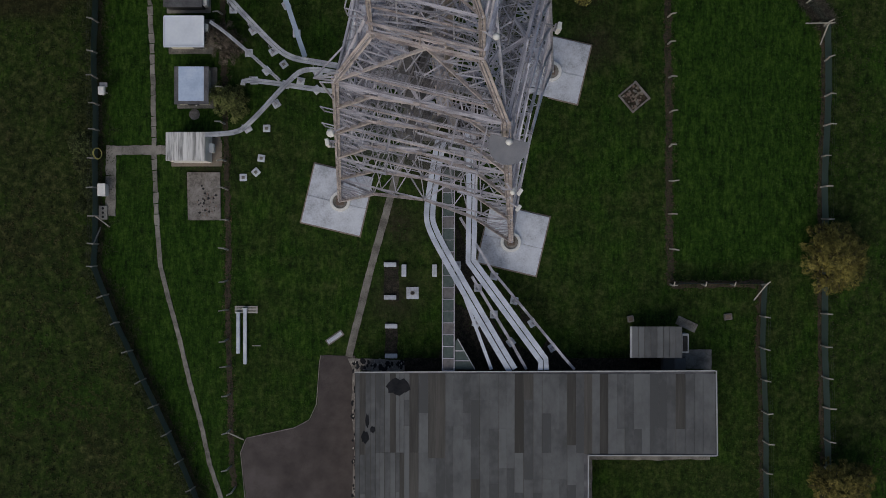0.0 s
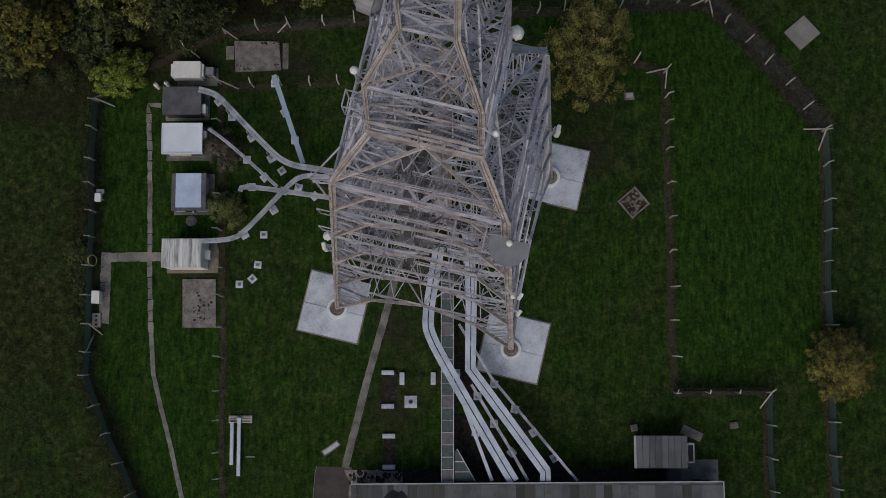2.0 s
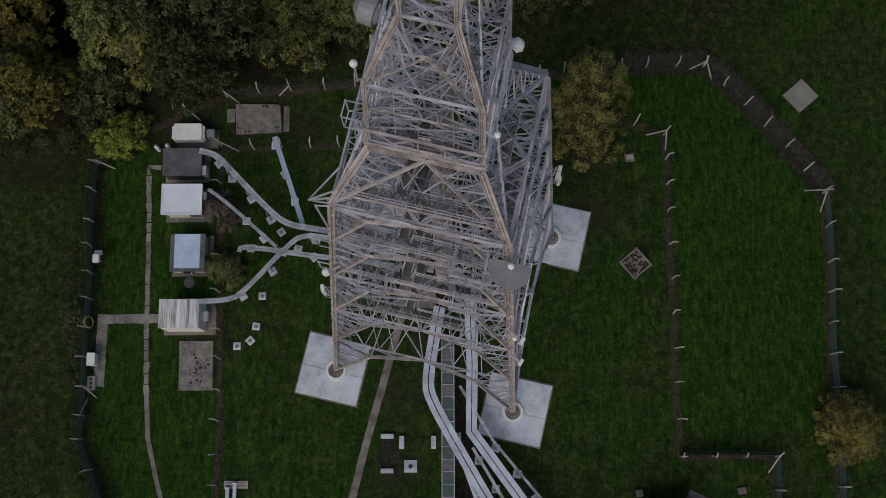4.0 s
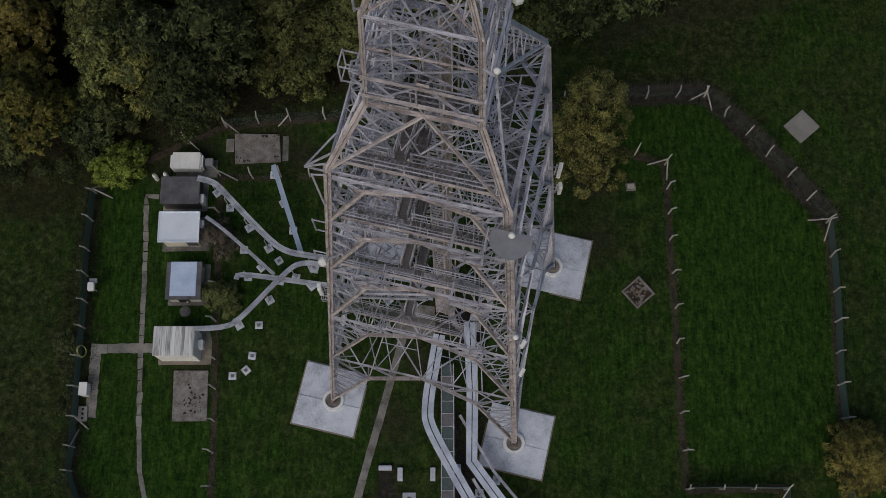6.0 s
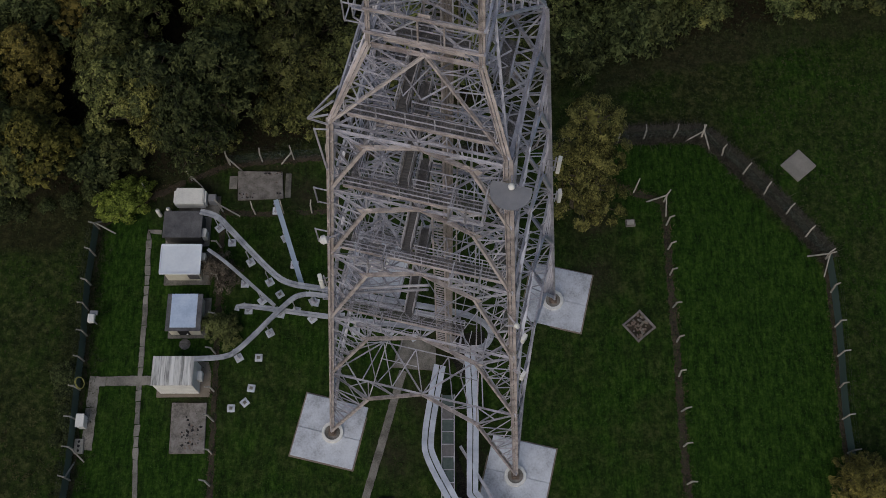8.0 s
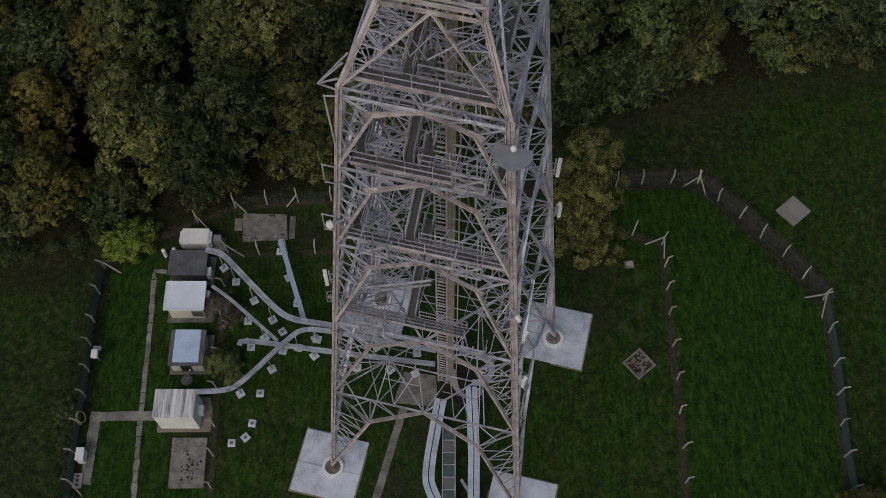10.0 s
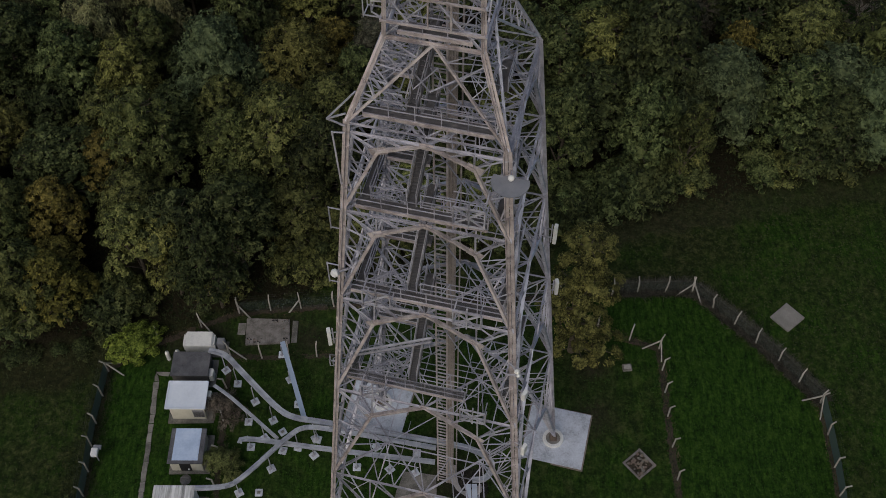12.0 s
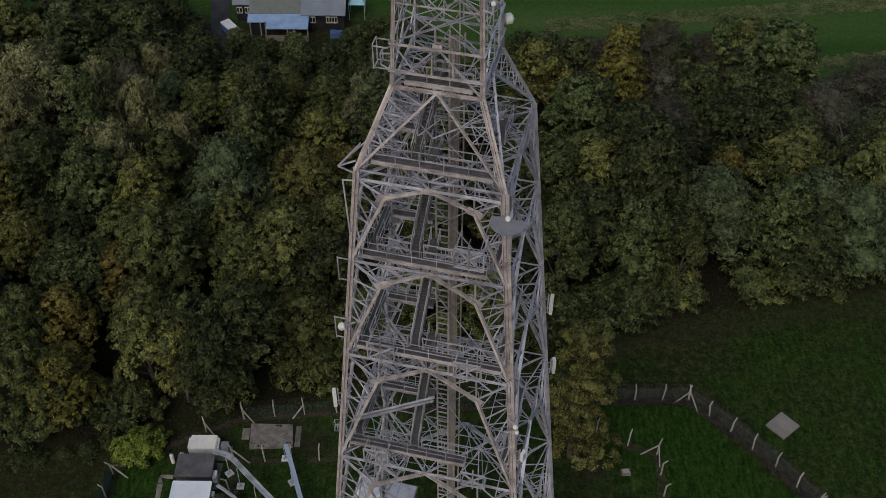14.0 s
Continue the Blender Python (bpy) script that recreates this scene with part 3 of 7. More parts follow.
        for j in (-2, -1, 1, 2):
            s = h * j / 2.6
            e = h - abs(s) * 0.55
            ties += [(Vector((s, -e, z)), Vector((s, -e * 0.25, z)), 0.05, UP), (Vector((s, e * 0.25, z)), Vector((s, e, z)), 0.05, UP), (Vector((-e, s, z)), Vector((-e * 0.25, s, z)), 0.05, UP), (Vector((e * 0.25, s, z)), Vector((e, s, z)), 0.05, UP)]
        members("tie_bar", ties, M_GALV, True)
        members("plan_brace", pb, M_GALV, True)
        members("hip_brace", hip, M_GALV, True)
    # shoulders: the legs lean in to a narrower shaft
    for z0, z1, za, w in ((53.4, 58.0, 58.0, 0.13), (65.2, 69.2, 67.4, 0.075)):
        low = z0 > 60
        for k in range(4):
            c = on_face(k, 0, za)
            nrm = (on_face(k, 0, z0) - Vector((0, 0, z0))).normalized()
            bars = []
            for s in (-1, 1):
                foot = on_face(k, s, z0)
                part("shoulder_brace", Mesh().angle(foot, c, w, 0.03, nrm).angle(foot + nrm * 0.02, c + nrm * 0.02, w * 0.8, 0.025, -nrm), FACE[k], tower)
                prev = None
                for j in range(1, 6):
                    d = foot.lerp(c, j / 6)
                    g = on_face(k, s, z0 + (z1 - z0) * j / 6 + 0.2)
                    bars.append((d, g, 0.06, nrm))
                    if prev is not None:
                        bars.append((prev, g, 0.055, nrm))
                    prev = d
                bars.append((prev, on_face(k, s, z1), 0.06, nrm))
                if low:
                    knee, top = on_face(k, s, 67.2), on_face(k, 0, z1)
                    part("shoulder_brace", Mesh().angle(knee, top, 0.07, 0.02, nrm), FACE[k], tower)
                    bars += [(knee, c, 0.05, nrm), (knee.lerp(top, 0.5), c, 0.045, nrm), (knee.lerp(top, 0.5), on_face(k, s, 68.3), 0.045, nrm)]
            members("lace_bar", bars, M_GALV, k in (0, 1))
            part("horizontal_girder", Mesh().angle(on_face(k, -1, z0), on_face(k, 1, z0), 0.1, 0.025), M_GALV, tower)
            part("horizontal_girder", Mesh().angle(on_face(k, -1, z1), on_face(k, 1, z1), 0.1 if low else 0.16, 0.03), M_STEEL if k == 0 and not low else M_GALV, tower)
            part("gusset_plate", Mesh().bar(c - UP * 0.2, c + UP * 0.12, 0.42, 0.03, up=nrm), M_STEEL, tower)
        pb = []
        for z in (z0, (z0 + z1) / 2, z1):
            h = half(z)
            for k in range(4):
                a, b = on_face(k, 0, z), on_face((k + 1) % 4, 0, z)
                inner = [on_face(k, q, z, h * 0.5) for q in (-0.5, 0, 0.5)]
                pb += [(a, b, 0.06, UP), (on_face(k, 1, z), a.lerp(b, 0.5), 0.055, UP), (inner[0], inner[2], 0.05, UP)]
                pb += [(on_face(k, q, z), inner[i], 0.045, UP) for q, i in ((-0.75, 0), (-0.25, 0), (-0.25, 1), (0.25, 1), (0.25, 2), (0.75, 2))]
        members("plan_brace", pb, M_GALV, True)
    # first storey of the shaft: an inverted V behind two wide beams
    for k in range(4):
        nrm = (on_face(k, 0, 59.0) - Vector((0, 0, 59.0))).normalized()
        bars = []
        for s in (-1, 1):
            bars += [(on_face(k, s, 58.0), on_face(k, 0, 60.65), 0.09, nrm), (on_face(k, s, 59.05), on_face(k, s * 0.5, 59.05), 0.06, nrm), (on_face(k, s * 0.5, 59.05), on_face(k, s, 60.65), 0.06, nrm), (on_face(k, s * 0.72, 58.6), on_face(k, s, 59.05), 0.05, nrm)]
        members("cross_brace", bars, M_GALV, k in (0, 1))
        for z in (59.05, 60.65):
            part("horizontal_girder", Mesh().bar(on_face(k, -1.06, z) + nrm * 0.14, on_face(k, 1.04, z) + nrm * 0.14, 0.1, 0.1), FACE[k], tower)
        for q in (-0.1, 0.36):
            part("hanger", Mesh().bar(on_face(k, q, 59.05) + nrm * 0.14, on_face(k, q, 60.65) + nrm * 0.14, 0.07), FACE[k], tower)
        part("gusset_plate", Mesh().bar(on_face(k, 0, 60.45), on_face(k, 0, 60.85), 0.5, 0.03, up=nrm), FACE[k], tower)
    members("plan_brace", [(on_face(0, -1, 60.65), on_face(2, -1, 60.65), 0.07, UP), (on_face(1, -1, 60.65), on_face(3, -1, 60.65), 0.07, UP)], M_GALV, True)
    # shaft panels
    for z0, z1, w in ((60.65, 62.9, 0.07), (62.9, 65.2, 0.07), (69.2, 71.0, 0.06), (71.0, 72.8, 0.06), (72.8, 74.6, 0.06), (74.6, 76.4, 0.06), (76.4, 78.2, 0.06), (78.2, 80.1, 0.06), (80.1, 82.0, 0.06), (82.0, 84.0, 0.06)):
        for k in range(4):
            nrm = (on_face(k, 0, z0) - Vector((0, 0, z0))).normalized()
            bars = [(on_face(k, -1, z0), on_face(k, 1, z1), w, nrm), (on_face(k, 1, z0), on_face(k, -1, z1), w, nrm)]
            if half(z0) > 1.5:
                bars += [(on_face(k, -0.5, z0), on_face(k, -0.5, z1), 0.042, nrm), (on_face(k, 0.5, z0), on_face(k, 0.5, z1), 0.042, nrm), (on_face(k, 0, z0), on_face(k, 0.5, z1), 0.042, nrm)]
                zm = (z0 + z1) / 2
                bars += [(on_face(k, -1, zm), on_face(k, 0, z1), 0.042, nrm), (on_face(k, 1, zm), on_face(k, 0, z1), 0.042, nrm)]
            members("cross_brace", bars, M_GALV, k in (0, 1))
            part("horizontal_girder", Mesh().angle(on_face(k, -1, z1), on_face(k, 1, z1), w, 0.02), M_STEEL if k == 0 and z1 < 64 else M_GALV, tower)
        if z0 < 65:
            pb = []
            for k in range(4):
                a, c = on_face(k, 0, z1), on_face((k + 1) % 4, 0, z1)
                inner = [on_face(k, q, z1, half(z1) * 0.5) for q in (-0.5, 0, 0.5)]
                pb += [(a, c, 0.05, UP), (inner[0], inner[2], 0.045, UP)] + [(on_face(k, q, z1), inner[i], 0.042, UP) for q, i in ((-0.75, 0), (-0.25, 0), (-0.25, 1), (0.25, 1), (0.25, 2), (0.75, 2))]
            members("plan_brace", pb, M_GALV, True)
        members("plan_brace", [(on_face(0, -1, z1), on_face(2, -1, z1), 0.07, UP), (on_face(1, -1, z1), on_face(3, -1, z1), 0.07, UP)], M_GALV, True)


build_tower()


def rail(m, p, q, z, n=None, h=1.1):
    """A two-bar guard rail between two points of a deck."""
    p, q = Vector((*p, z)), Vector((*q, z))
    n = n or max(1, round((q - p).length / 1.4))
    for i in range(n + 1):
        c = p.lerp(q, i / n)
        m.bar(c, c + Vector((0, 0, h)), 0.042)
    for d in (0.55, h):
        m.bar(p + Vector((0, 0, d)), q + Vector((0, 0, d)), 0.045)
    m.bar(p + Vector((0, 0, 0.06)), q + Vector((0, 0, 0.06)), 0.015, 0.1)


def grating(x0, y0, x1, y1, z):
    """Upright flat bars between two end bars, open from straight above."""
    n = max(2, round((y1 - y0) / 0.05))
    ys = [y0 + (y1 - y0 - 0.014) * i / n + d for i in range(n + 1) for d in (0, 0.014)]
    xs = [x0, x0 + 0.03, x1 - 0.03, x1]
    v = [(x, y, h) for h in (z, z + 0.05) for y in ys for x in xs]
    w, top = 4, 4 * len(ys)
    f = []
    for r in range(len(ys) - 1):
        for c in range(3):
            if c == 1 and r % 2:
                continue
            a = r * w + c
            f += [(top + a, top + a + 1, top + a + w + 1, top + a + w), (a, a + w, a + w + 1, a + 1)]
            if c == 1:
                f += [(a, a + 1, top + a + 1, top + a), (a + w + 1, a + w, top + a + w, top + a + w + 1)]
    return Mesh().solid(v, f)


def build_decks():
    for z in (30.2, 39.6, 47.1, 53.8, 58.2):
        h = half(z) - 0.3
        d = 0.6
        right = {47.1: 3.3, 30.2: 2.6}.get(z, h - 0.3)
        spans = [(-h + 0.3, -h, right, -h + d)]
        if z < 55:
            spans += [(-h + 1.06, -0.62, -0.75, 0.0), (h - 1.0, -0.6, h - 0.3, 1.6)]
        if z < 50:
            spans += [(-h + 0.45, -h + d + 0.01, -h + 1.0, 0.0), (h - 0.75, -h + 0.9, h - 0.2, -0.62)]
        for x0, y0, x1, y1 in spans:
            part("deck", grating(x0, y0, x1, y1, z), M_GRATE, tower, "dark steel grating walkway")
        lines = [((-h + 0.3, -h), (right, -h)), ((-h + 1.05, -h + d), (-1.45, -h + d)), ((-0.5, -h + d), (right, -h + d))]
        part("edge_girder", Mesh().bar((-h + 0.3, -h - 0.03, z - 0.06), (right, -h - 0.03, z - 0.06), 0.07, 0.2), M_STEEL, tower)
        if z < 55:
            lines += [((-h + 1.06, -0.62), (-1.3, -0.62)), ((-h + 0.3, 0.0), (-0.75, 0.0)), ((h - 1.0, -0.6), (h - 1.0, 1.6)), ((h - 0.3, -0.6), (h - 0.3, 1.6))]
            if z < 50:
                lines += [((-h + 0.45, -h + d), (-h + 0.45, 0.0)), ((-h + 1.0, -h + d), (-h + 1.0, -0.62)), ((h - 0.75, -h + 0.9), (h - 0.75, -0.62)), ((h - 0.2, -h + 0.9), (h - 0.2, -0.62))]
            part("edge_girder", Mesh().bar((-h + 1.06, -0.65, z - 0.06), (-0.75, -0.65, z - 0.06), 0.07, 0.18), M_STEEL, tower)
        for p, q in lines:
            m = Mesh()
            rail(m, p, q, z)
            part("railing", m, M_GALV, tower)
    zs = [30.2, 39.6, 47.1, 53.8, 58.2]
    for z0, z1 in zip(zs, zs[1:]):
        a, b = Vector((-1.0, -half(z0) + 0.9, z0)), Vector((-0.2, -half(z0) + 3.1, z1))
        part("landing", grating(-0.42, -half(z1) + 0.98, 0.0, -half(z0) + 3.2, z1), M_GRATE, tower)
        run = b - a
        for_rail = Mesh()
        for s in (-0.26, 0.26):
            o = Vector((s, 0, 0))
            for_rail.bar(a + o + Vector((0, 0, 1)), b + o + Vector((0, 0, 1)), 0.05)
            for_rail.bar(a + o + Vector((0, 0, .5)), b + o + Vector((0, 0, .5)), 0.04)
            for i in range(7):
                c = a.lerp(b, i / 6) + o
                for_rail.bar(c, c + Vector((0, 0, 1)), 0.045)
        st = part("stair_flight", Mesh().bar(a + Vector((0.24, 0, 0)), b + Vector((0.24, 0, 0)), 0.05, 0.2).bar(a - Vector((0.24, 0, 0)), b - Vector((0.24, 0, 0)), 0.05, 0.2), M_GRATE, tower, "dark grating stair flight")
        cnt = int((z1 - z0) / 0.22)
        tread = Mesh().box(-0.21, -0.13, -0.02, 0.21, 0.13, 0.02).data("tread", M_TREAD)
        for i in range(cnt):
            c = a + run * ((i + 0.5) / cnt)
            part("tread", tread, M_GRATE, st, at=Matrix.Translation(c))
        part("stair_rail", for_rail, M_GALV, tower)
    # cable ladder and feeder bundle up the middle
    m = Mesh()
    for x in (-1.12, -0.32):
        m.bar((x, 1.7, 0.0), (x, 1.7, 59.0), 0.1, 0.14, up=(0, 1, 0))
    part("cable_ladder", m, M_STEEL, tower, "brown-stained vertical cable ladder")
    rung = Mesh().bar((-1.12, 1.7, 0), (-0.32, 1.7, 0), 0.09, 0.06).data("rung", M_STEEL)
    for i in range(105):
        part("rung", rung, M_STEEL, tower, at=Matrix.Translation((0, 0, 0.4 + i * 0.555)))
    for i in range(6):
        part("feeder_cable", Mesh().tube((-0.2 + i * 0.085, 1.62 + 0.05 * (i % 2), 0.2), (-0.2 + i * 0.085, 1.62 + 0.05 * (i % 2), 58.8), 0.05, n=6), M_CABLE, tower)
    part("cable_ladder", Mesh().bar((0.52, 1.7, 0.0), (0.52, 1.7, 59.0), 0.08, 0.12, up=(0, 1, 0)), M_STEEL, tower)
    # sloping double pipe behind the third panel
    for o in (0.0, 0.28):
        part("sloping_pipe", Mesh().tube((-4.75, -5.2 + o, 32.4), (0.3, -4.9 + o, 35.6), 0.09, n=8), M_GALV, tower)


build_decks()

# concrete foundations
def build_pads():
    for c in ((-10.25, -5.9), (6.2, -9.6), (10.05, 6.45), (-6.4, 9.7)):
        x, y = c
        f = thing("foundation_pad", "pale square concrete foundation pad under a tower leg", "foundation", pose(x, y, gz(x, y), 0, 0, -13.3), "tower foundations")
        part("slab", Mesh().box(-2.8, -2.8, -0.5, 2.8, -0.215, 0.22), M_CONC, f, bevel=0.04)
        part("slab", Mesh().box(-2.8, -0.195, -0.5, 2.8, 2.8, 0.225), M_CONC, f, bevel=0.04)
        part("footing", Mesh().box(-2.93, -2.93, -0.5, 2.93, 2.93, 0.06), M_BROWNSLAB, f, "dirty brown footing edge")


build_pads()
for k in range(4):
    p = TOWER @ on_face(k, -1, 0.9)
    s = thing("leg_plinth", "round pale concrete plinth with a steel base plate", "plinth", pose(p.x, p.y, gz(p.x, p.y) + 0.22), "tower plinths")
    n = 28
    rings = [(0.97, -0.05), (0.93, 0.26), (0.70, 0.28), (0.66, 0.10)]
    v = [(r * math.cos(2 * math.pi * i / n), r * math.sin(2 * math.pi * i / n), z) for r, z in rings for i in range(n)]
    part("collar", Mesh().solid(v, [(j * n + i, j * n + (i + 1) % n, (j + 1) * n + (i + 1) % n, (j + 1) * n + i) for j in range(3) for i in range(n)]), M_COLLAR, s, "white-painted concrete rim")
    part("plinth_top", Mesh().tube((0, 0, -0.05), (0, 0, 0.12), 0.67, 0.67, 20), M_OLDCONC, s)
    part("base_plate", Mesh().box(-0.34, -0.34, 0.12, 0.34, 0.34, 0.2).tube((0, 0, 0.2), (0, 0, 0.75), 0.3, 0.24, 12), M_BRICK, s, "dark brown steel shoe")

# ---------------------------------------------------------------- tower equipment
def tower_at(u, v, z, rz=0.0):
    return TOWER @ pose(u, v, z, 0, 0, rz)


def dome(m, c, r, rings=6, n=14, squash=1.0):
    """A ball."""
    c = Vector(c)
    v = [c + Vector((0, 0, -r * squash))]
    for i in range(1, rings):
        a = -math.pi / 2 + math.pi * i / rings
        v += [c + Vector((r * math.cos(a) * math.cos(2 * math.pi * j / n), r * math.cos(a) * math.sin(2 * math.pi * j / n), r * squash * math.sin(a))) for j in range(n)]
    v.append(c + Vector((0, 0, r * squash)))
    f = [(0, 1 + (j + 1) % n, 1 + j) for j in range(n)]
    for i in range(rings - 2):
        k = 1 + i * n
        f += [(k + j, k + (j + 1) % n, k + n + (j + 1) % n, k + n + j) for j in range(n)]
    k = 1 + (rings - 2) * n
    f += [(k + j, k + (j + 1) % n, k + n) for j in range(n)]
    return m.solid(v, f)


def build_equipment():
    b = thing("beacon_light", "white globe warning light over a grey round shield on the tower", "warning light", tower_at(4.42, -4.95, 52.25))
    ring = [(0.95 * math.cos(a), 0.95 * math.sin(a)) for a in [math.radians(162 + i * 216 / 22) for i in range(23)]]
    part("shield", Mesh().slab(ring, 0.0, 0.03).bar((-0.9, 0.28, 0.015), (0.9, 0.28, 0.015), 0.06), M_SHIELD, b, "grey sheet metal shield")
    part("globe", dome(Mesh(), (0, 0.12, 0.2), 0.17), M_WHITE, b, "white glass globe", smooth=True)
    part("stem", Mesh().tube((0, 0.12, 0.0), (0, 0.12, 0.1), 0.08).bar((0, 0.1, -0.02), (-0.1, 0.75, -0.02), 0.08), M_GALV, b)
    b = thing("beacon_light", "white globe warning light on the tower shaft", "warning light", tower_at(2.76, -2.38, 63.5))
    part("globe", dome(Mesh(), (0, 0, 0.2), 0.14), M_WHITE, b, "white glass globe", smooth=True)
    part("stem", Mesh().tube((0, 0, -0.4), (0, 0, 0.1), 0.06).bar((0, 0, -0.35), (-0.55, 0.2, -0.35), 0.07), M_GALV, b)
    b = thing("beacon_light", "white globe warning light beside the upper shoulder", "warning light", tower_at(-2.3, -2.1, 66.9))
    part("globe", dome(Mesh(), (0, 0, 0.2), 0.15), M_WHITE, b, "white glass globe", smooth=True)
    part("stem", Mesh().tube((0, 0, -1.5), (0, 0, 0.1), 0.05).bar((0, 0, -1.4), (0.45, 0.2, -1.4), 0.06), M_GALV, b)
    # panel aerials on the legs
    spots = ((5.95, 4.4, 35.4, 0, 1.7), (6.4, 6.2, 26.8, 20, 1.5), (6.6, -6.3, 26.3, -20, 1.05), (6.15, -5.6, 32.4, -20, 0.8), (-5.85, -5.5, 34.1, 205, 1.5))
    for u, v, z, rz, h in spots:
        t = thing("panel_aerial", "white box panel aerial clamped to a tower leg", "aerial", tower_at(u, v, z, rz), "panel aerials")
        part("housing", Mesh().box(0.12, -0.22, 0, 0.36, 0.22, h), M_WHITE, t, bevel=0.025)
        part("clamp", Mesh().bar((-0.9, 0, h * 0.25), (0.14, 0, h * 0.25), 0.06).bar((-0.9, 0, h * 0.75), (0.14, 0, h * 0.75), 0.06).tube((0.0, 0, -0.1), (0.0, 0, h + 0.1), 0.045, n=8), M_GALV, t)
    # small drum dishes
    for u, v, z, rz, r in ((2.5, 2.6, 59.6, 30, 0.3), (-3.0, 2.4, 60.6, 170, 0.7), (5.75, -5.95, 36.1, -40, 0.17), (5.8, -5.8, 35.3, 10, 0.15), (-5.05, -5.45, 42.0, 215, 0.25)):
        t = thing("dish_aerial", "small round white drum dish aerial on the tower", "dish aerial", tower_at(u, v, z, rz), "dish aerials")
        part("drum", Mesh().tube((0, 0, 0), (r * 0.9, 0, 0), r, r, 20), M_WHITE if r < 0.5 else M_SHIELD, t, bevel=0.0)
        part("radome", dome(Mesh(), (r * 0.5, 0, 0), r * 0.97, squash=1.0), M_WHITE if r < 0.5 else M_SHIELD, t, smooth=True)
        part("mount", Mesh().bar((-0.7, 0, 0), (0.02, 0, 0), 0.09).tube((-0.12, 0, -r), (-0.12, 0, r), 0.05, n=8), M_GALV, t)
    # outrigger cages
    for u, v, z, rz in ((-2.65, -1.6, 58.6, 180), (-5.95, -5.3, 31.0, 190)):
        t = thing("outrigger_cage", "grey steel outrigger frame projecting from the tower", "bracket", tower_at(u, v, z, rz) @ Matrix.Scale(1.0 if z > 58 else 0.55, 4), "outriggers")
        for y in (-0.5, 0.5):
            part("arm", Mesh().angle((-0.6, y, 0), (0.45, y * 0.4, 0.25), 0.08), M_GALV, t)
            part("arm", Mesh().angle((-0.6, y, 1.3), (0.45, y * 0.4, 0.9), 0.08), M_GALV, t)
        part("frame", Mesh().bar((0.8, -0.35, 0.0), (0.8, -0.35, 1.5), 0.05).bar((0.8, 0.35, 0.0), (0.8, 0.35, 1.5), 0.05).bar((0.8, -0.35, 1.5), (0.8, 0.35, 1.5), 0.05).bar((0.8, -0.35, 0.0), (0.8, 0.35, 0.0), 0.05)
             .bar((0, -0.35, 1.4), (0.8, -0.35, 1.4), 0.05).bar((0, 0.35, 1.4), (0.8, 0.35, 1.4), 0.05).bar((0, -0.35, 0.1), (0.8, -0.35, 0.1), 0.05).bar((0, 0.35, 0.1), (0.8, 0.35, 0.1), 0.05).bar((0.45, -0.2, 0.25), (0.45, 0.2, 0.25), 0.06).bar((0.45, 0.2, 0.25), (0.45, 0.2, 0.9), 0.06).bar((0.45, 0.2, 0.9), (0.45, -0.2, 0.9), 0.06).bar((0.45, -0.2, 0.9), (0.45, -0.2, 0.25), 0.06), M_GALV, t)


build_equipment()


def corner_stays():
    t = thing("corner_bracket", "grey steel stays spread from the tower's shoulder corner", "bracket", tower_at(-4.06, -4.06, 53.4))
    tip = Vector((-0.95, -0.1, 0.15))
    for q in ((0.3, 0.2, 1.75), (0.0, 0.05, -0.35), (0.1, 1.5, 0.7), (0.0, 0.1, 0.55)):
        part("stay", Mesh().bar(tip, q, 0.075), M_GALV, t)
    part("pole", Mesh().tube((-0.75, -0.1, -0.75), (-0.5, -0.3, -4.6), 0.05, n=8).bar((-0.75, -0.1, -0.8), (0.05, 0.05, -0.8), 0.06).bar((-0.5, -0.3, -4.5), (-0.3, -0.3, -4.5), 0.06), M_GALV, t)
    for u, v, z in ((-4.72, -4.72, 45.2), (-5.1, -5.1, 40.4)):
        t = thing("pipe_bracket", "slim rectangular steel pipe bracket clamped beside a tower leg", "bracket", tower_at(u, v, z), "pipe brackets")
        part("frame", Mesh().tube((-0.6, 0, 0), (-0.6, 0, 1.9), 0.045, n=8).bar((-0.6, 0, 1.85), (0.1, 0, 1.85), 0.055).bar((-0.6, 0, 0.1), (0.1, 0, 0.1), 0.055), M_GALV, t)


corner_stays()


def aerial_frames():
    for u, z, hs, out in ((-2.73, 39.8, 1.4, 0.62), (-3.3, 29.5, 1.4, 0.45), (3.3, 29.2, 1.4, 0.45), (2.6, 39.5, 1.4, 0.55), (2.52, 48.85, 1.4, 1.1)):
        t = thing("aerial_frame", "square steel aerial mounting frame with crossed bars", "bracket", tower_at(u, -half(z) - out, z), "aerial frames")
        for p, q in (((-0.82, 0), (0.82, 0)), ((-0.82, hs), (0.82, hs)), ((-0.82, 0), (-0.82, hs)), ((0.82, 0), (0.82, hs)), ((-0.82, 0), (0.82, hs)), ((0.82, 0), (-0.82, hs)), ((0, -0.25), (0, hs + 0.45))):
            part("bar", Mesh().bar((p[0], 0, p[1]), (q[0], 0, q[1]), 0.085, up=(0, 1, 0)), M_GALV, t)
        for x in (-0.76, 0.76):
            for z in (0.1, hs - 0.1):
                part("arm", Mesh().bar((x, 0, z), (x, out + 0.42, z), 0.07), M_GALV, t)


aerial_frames()


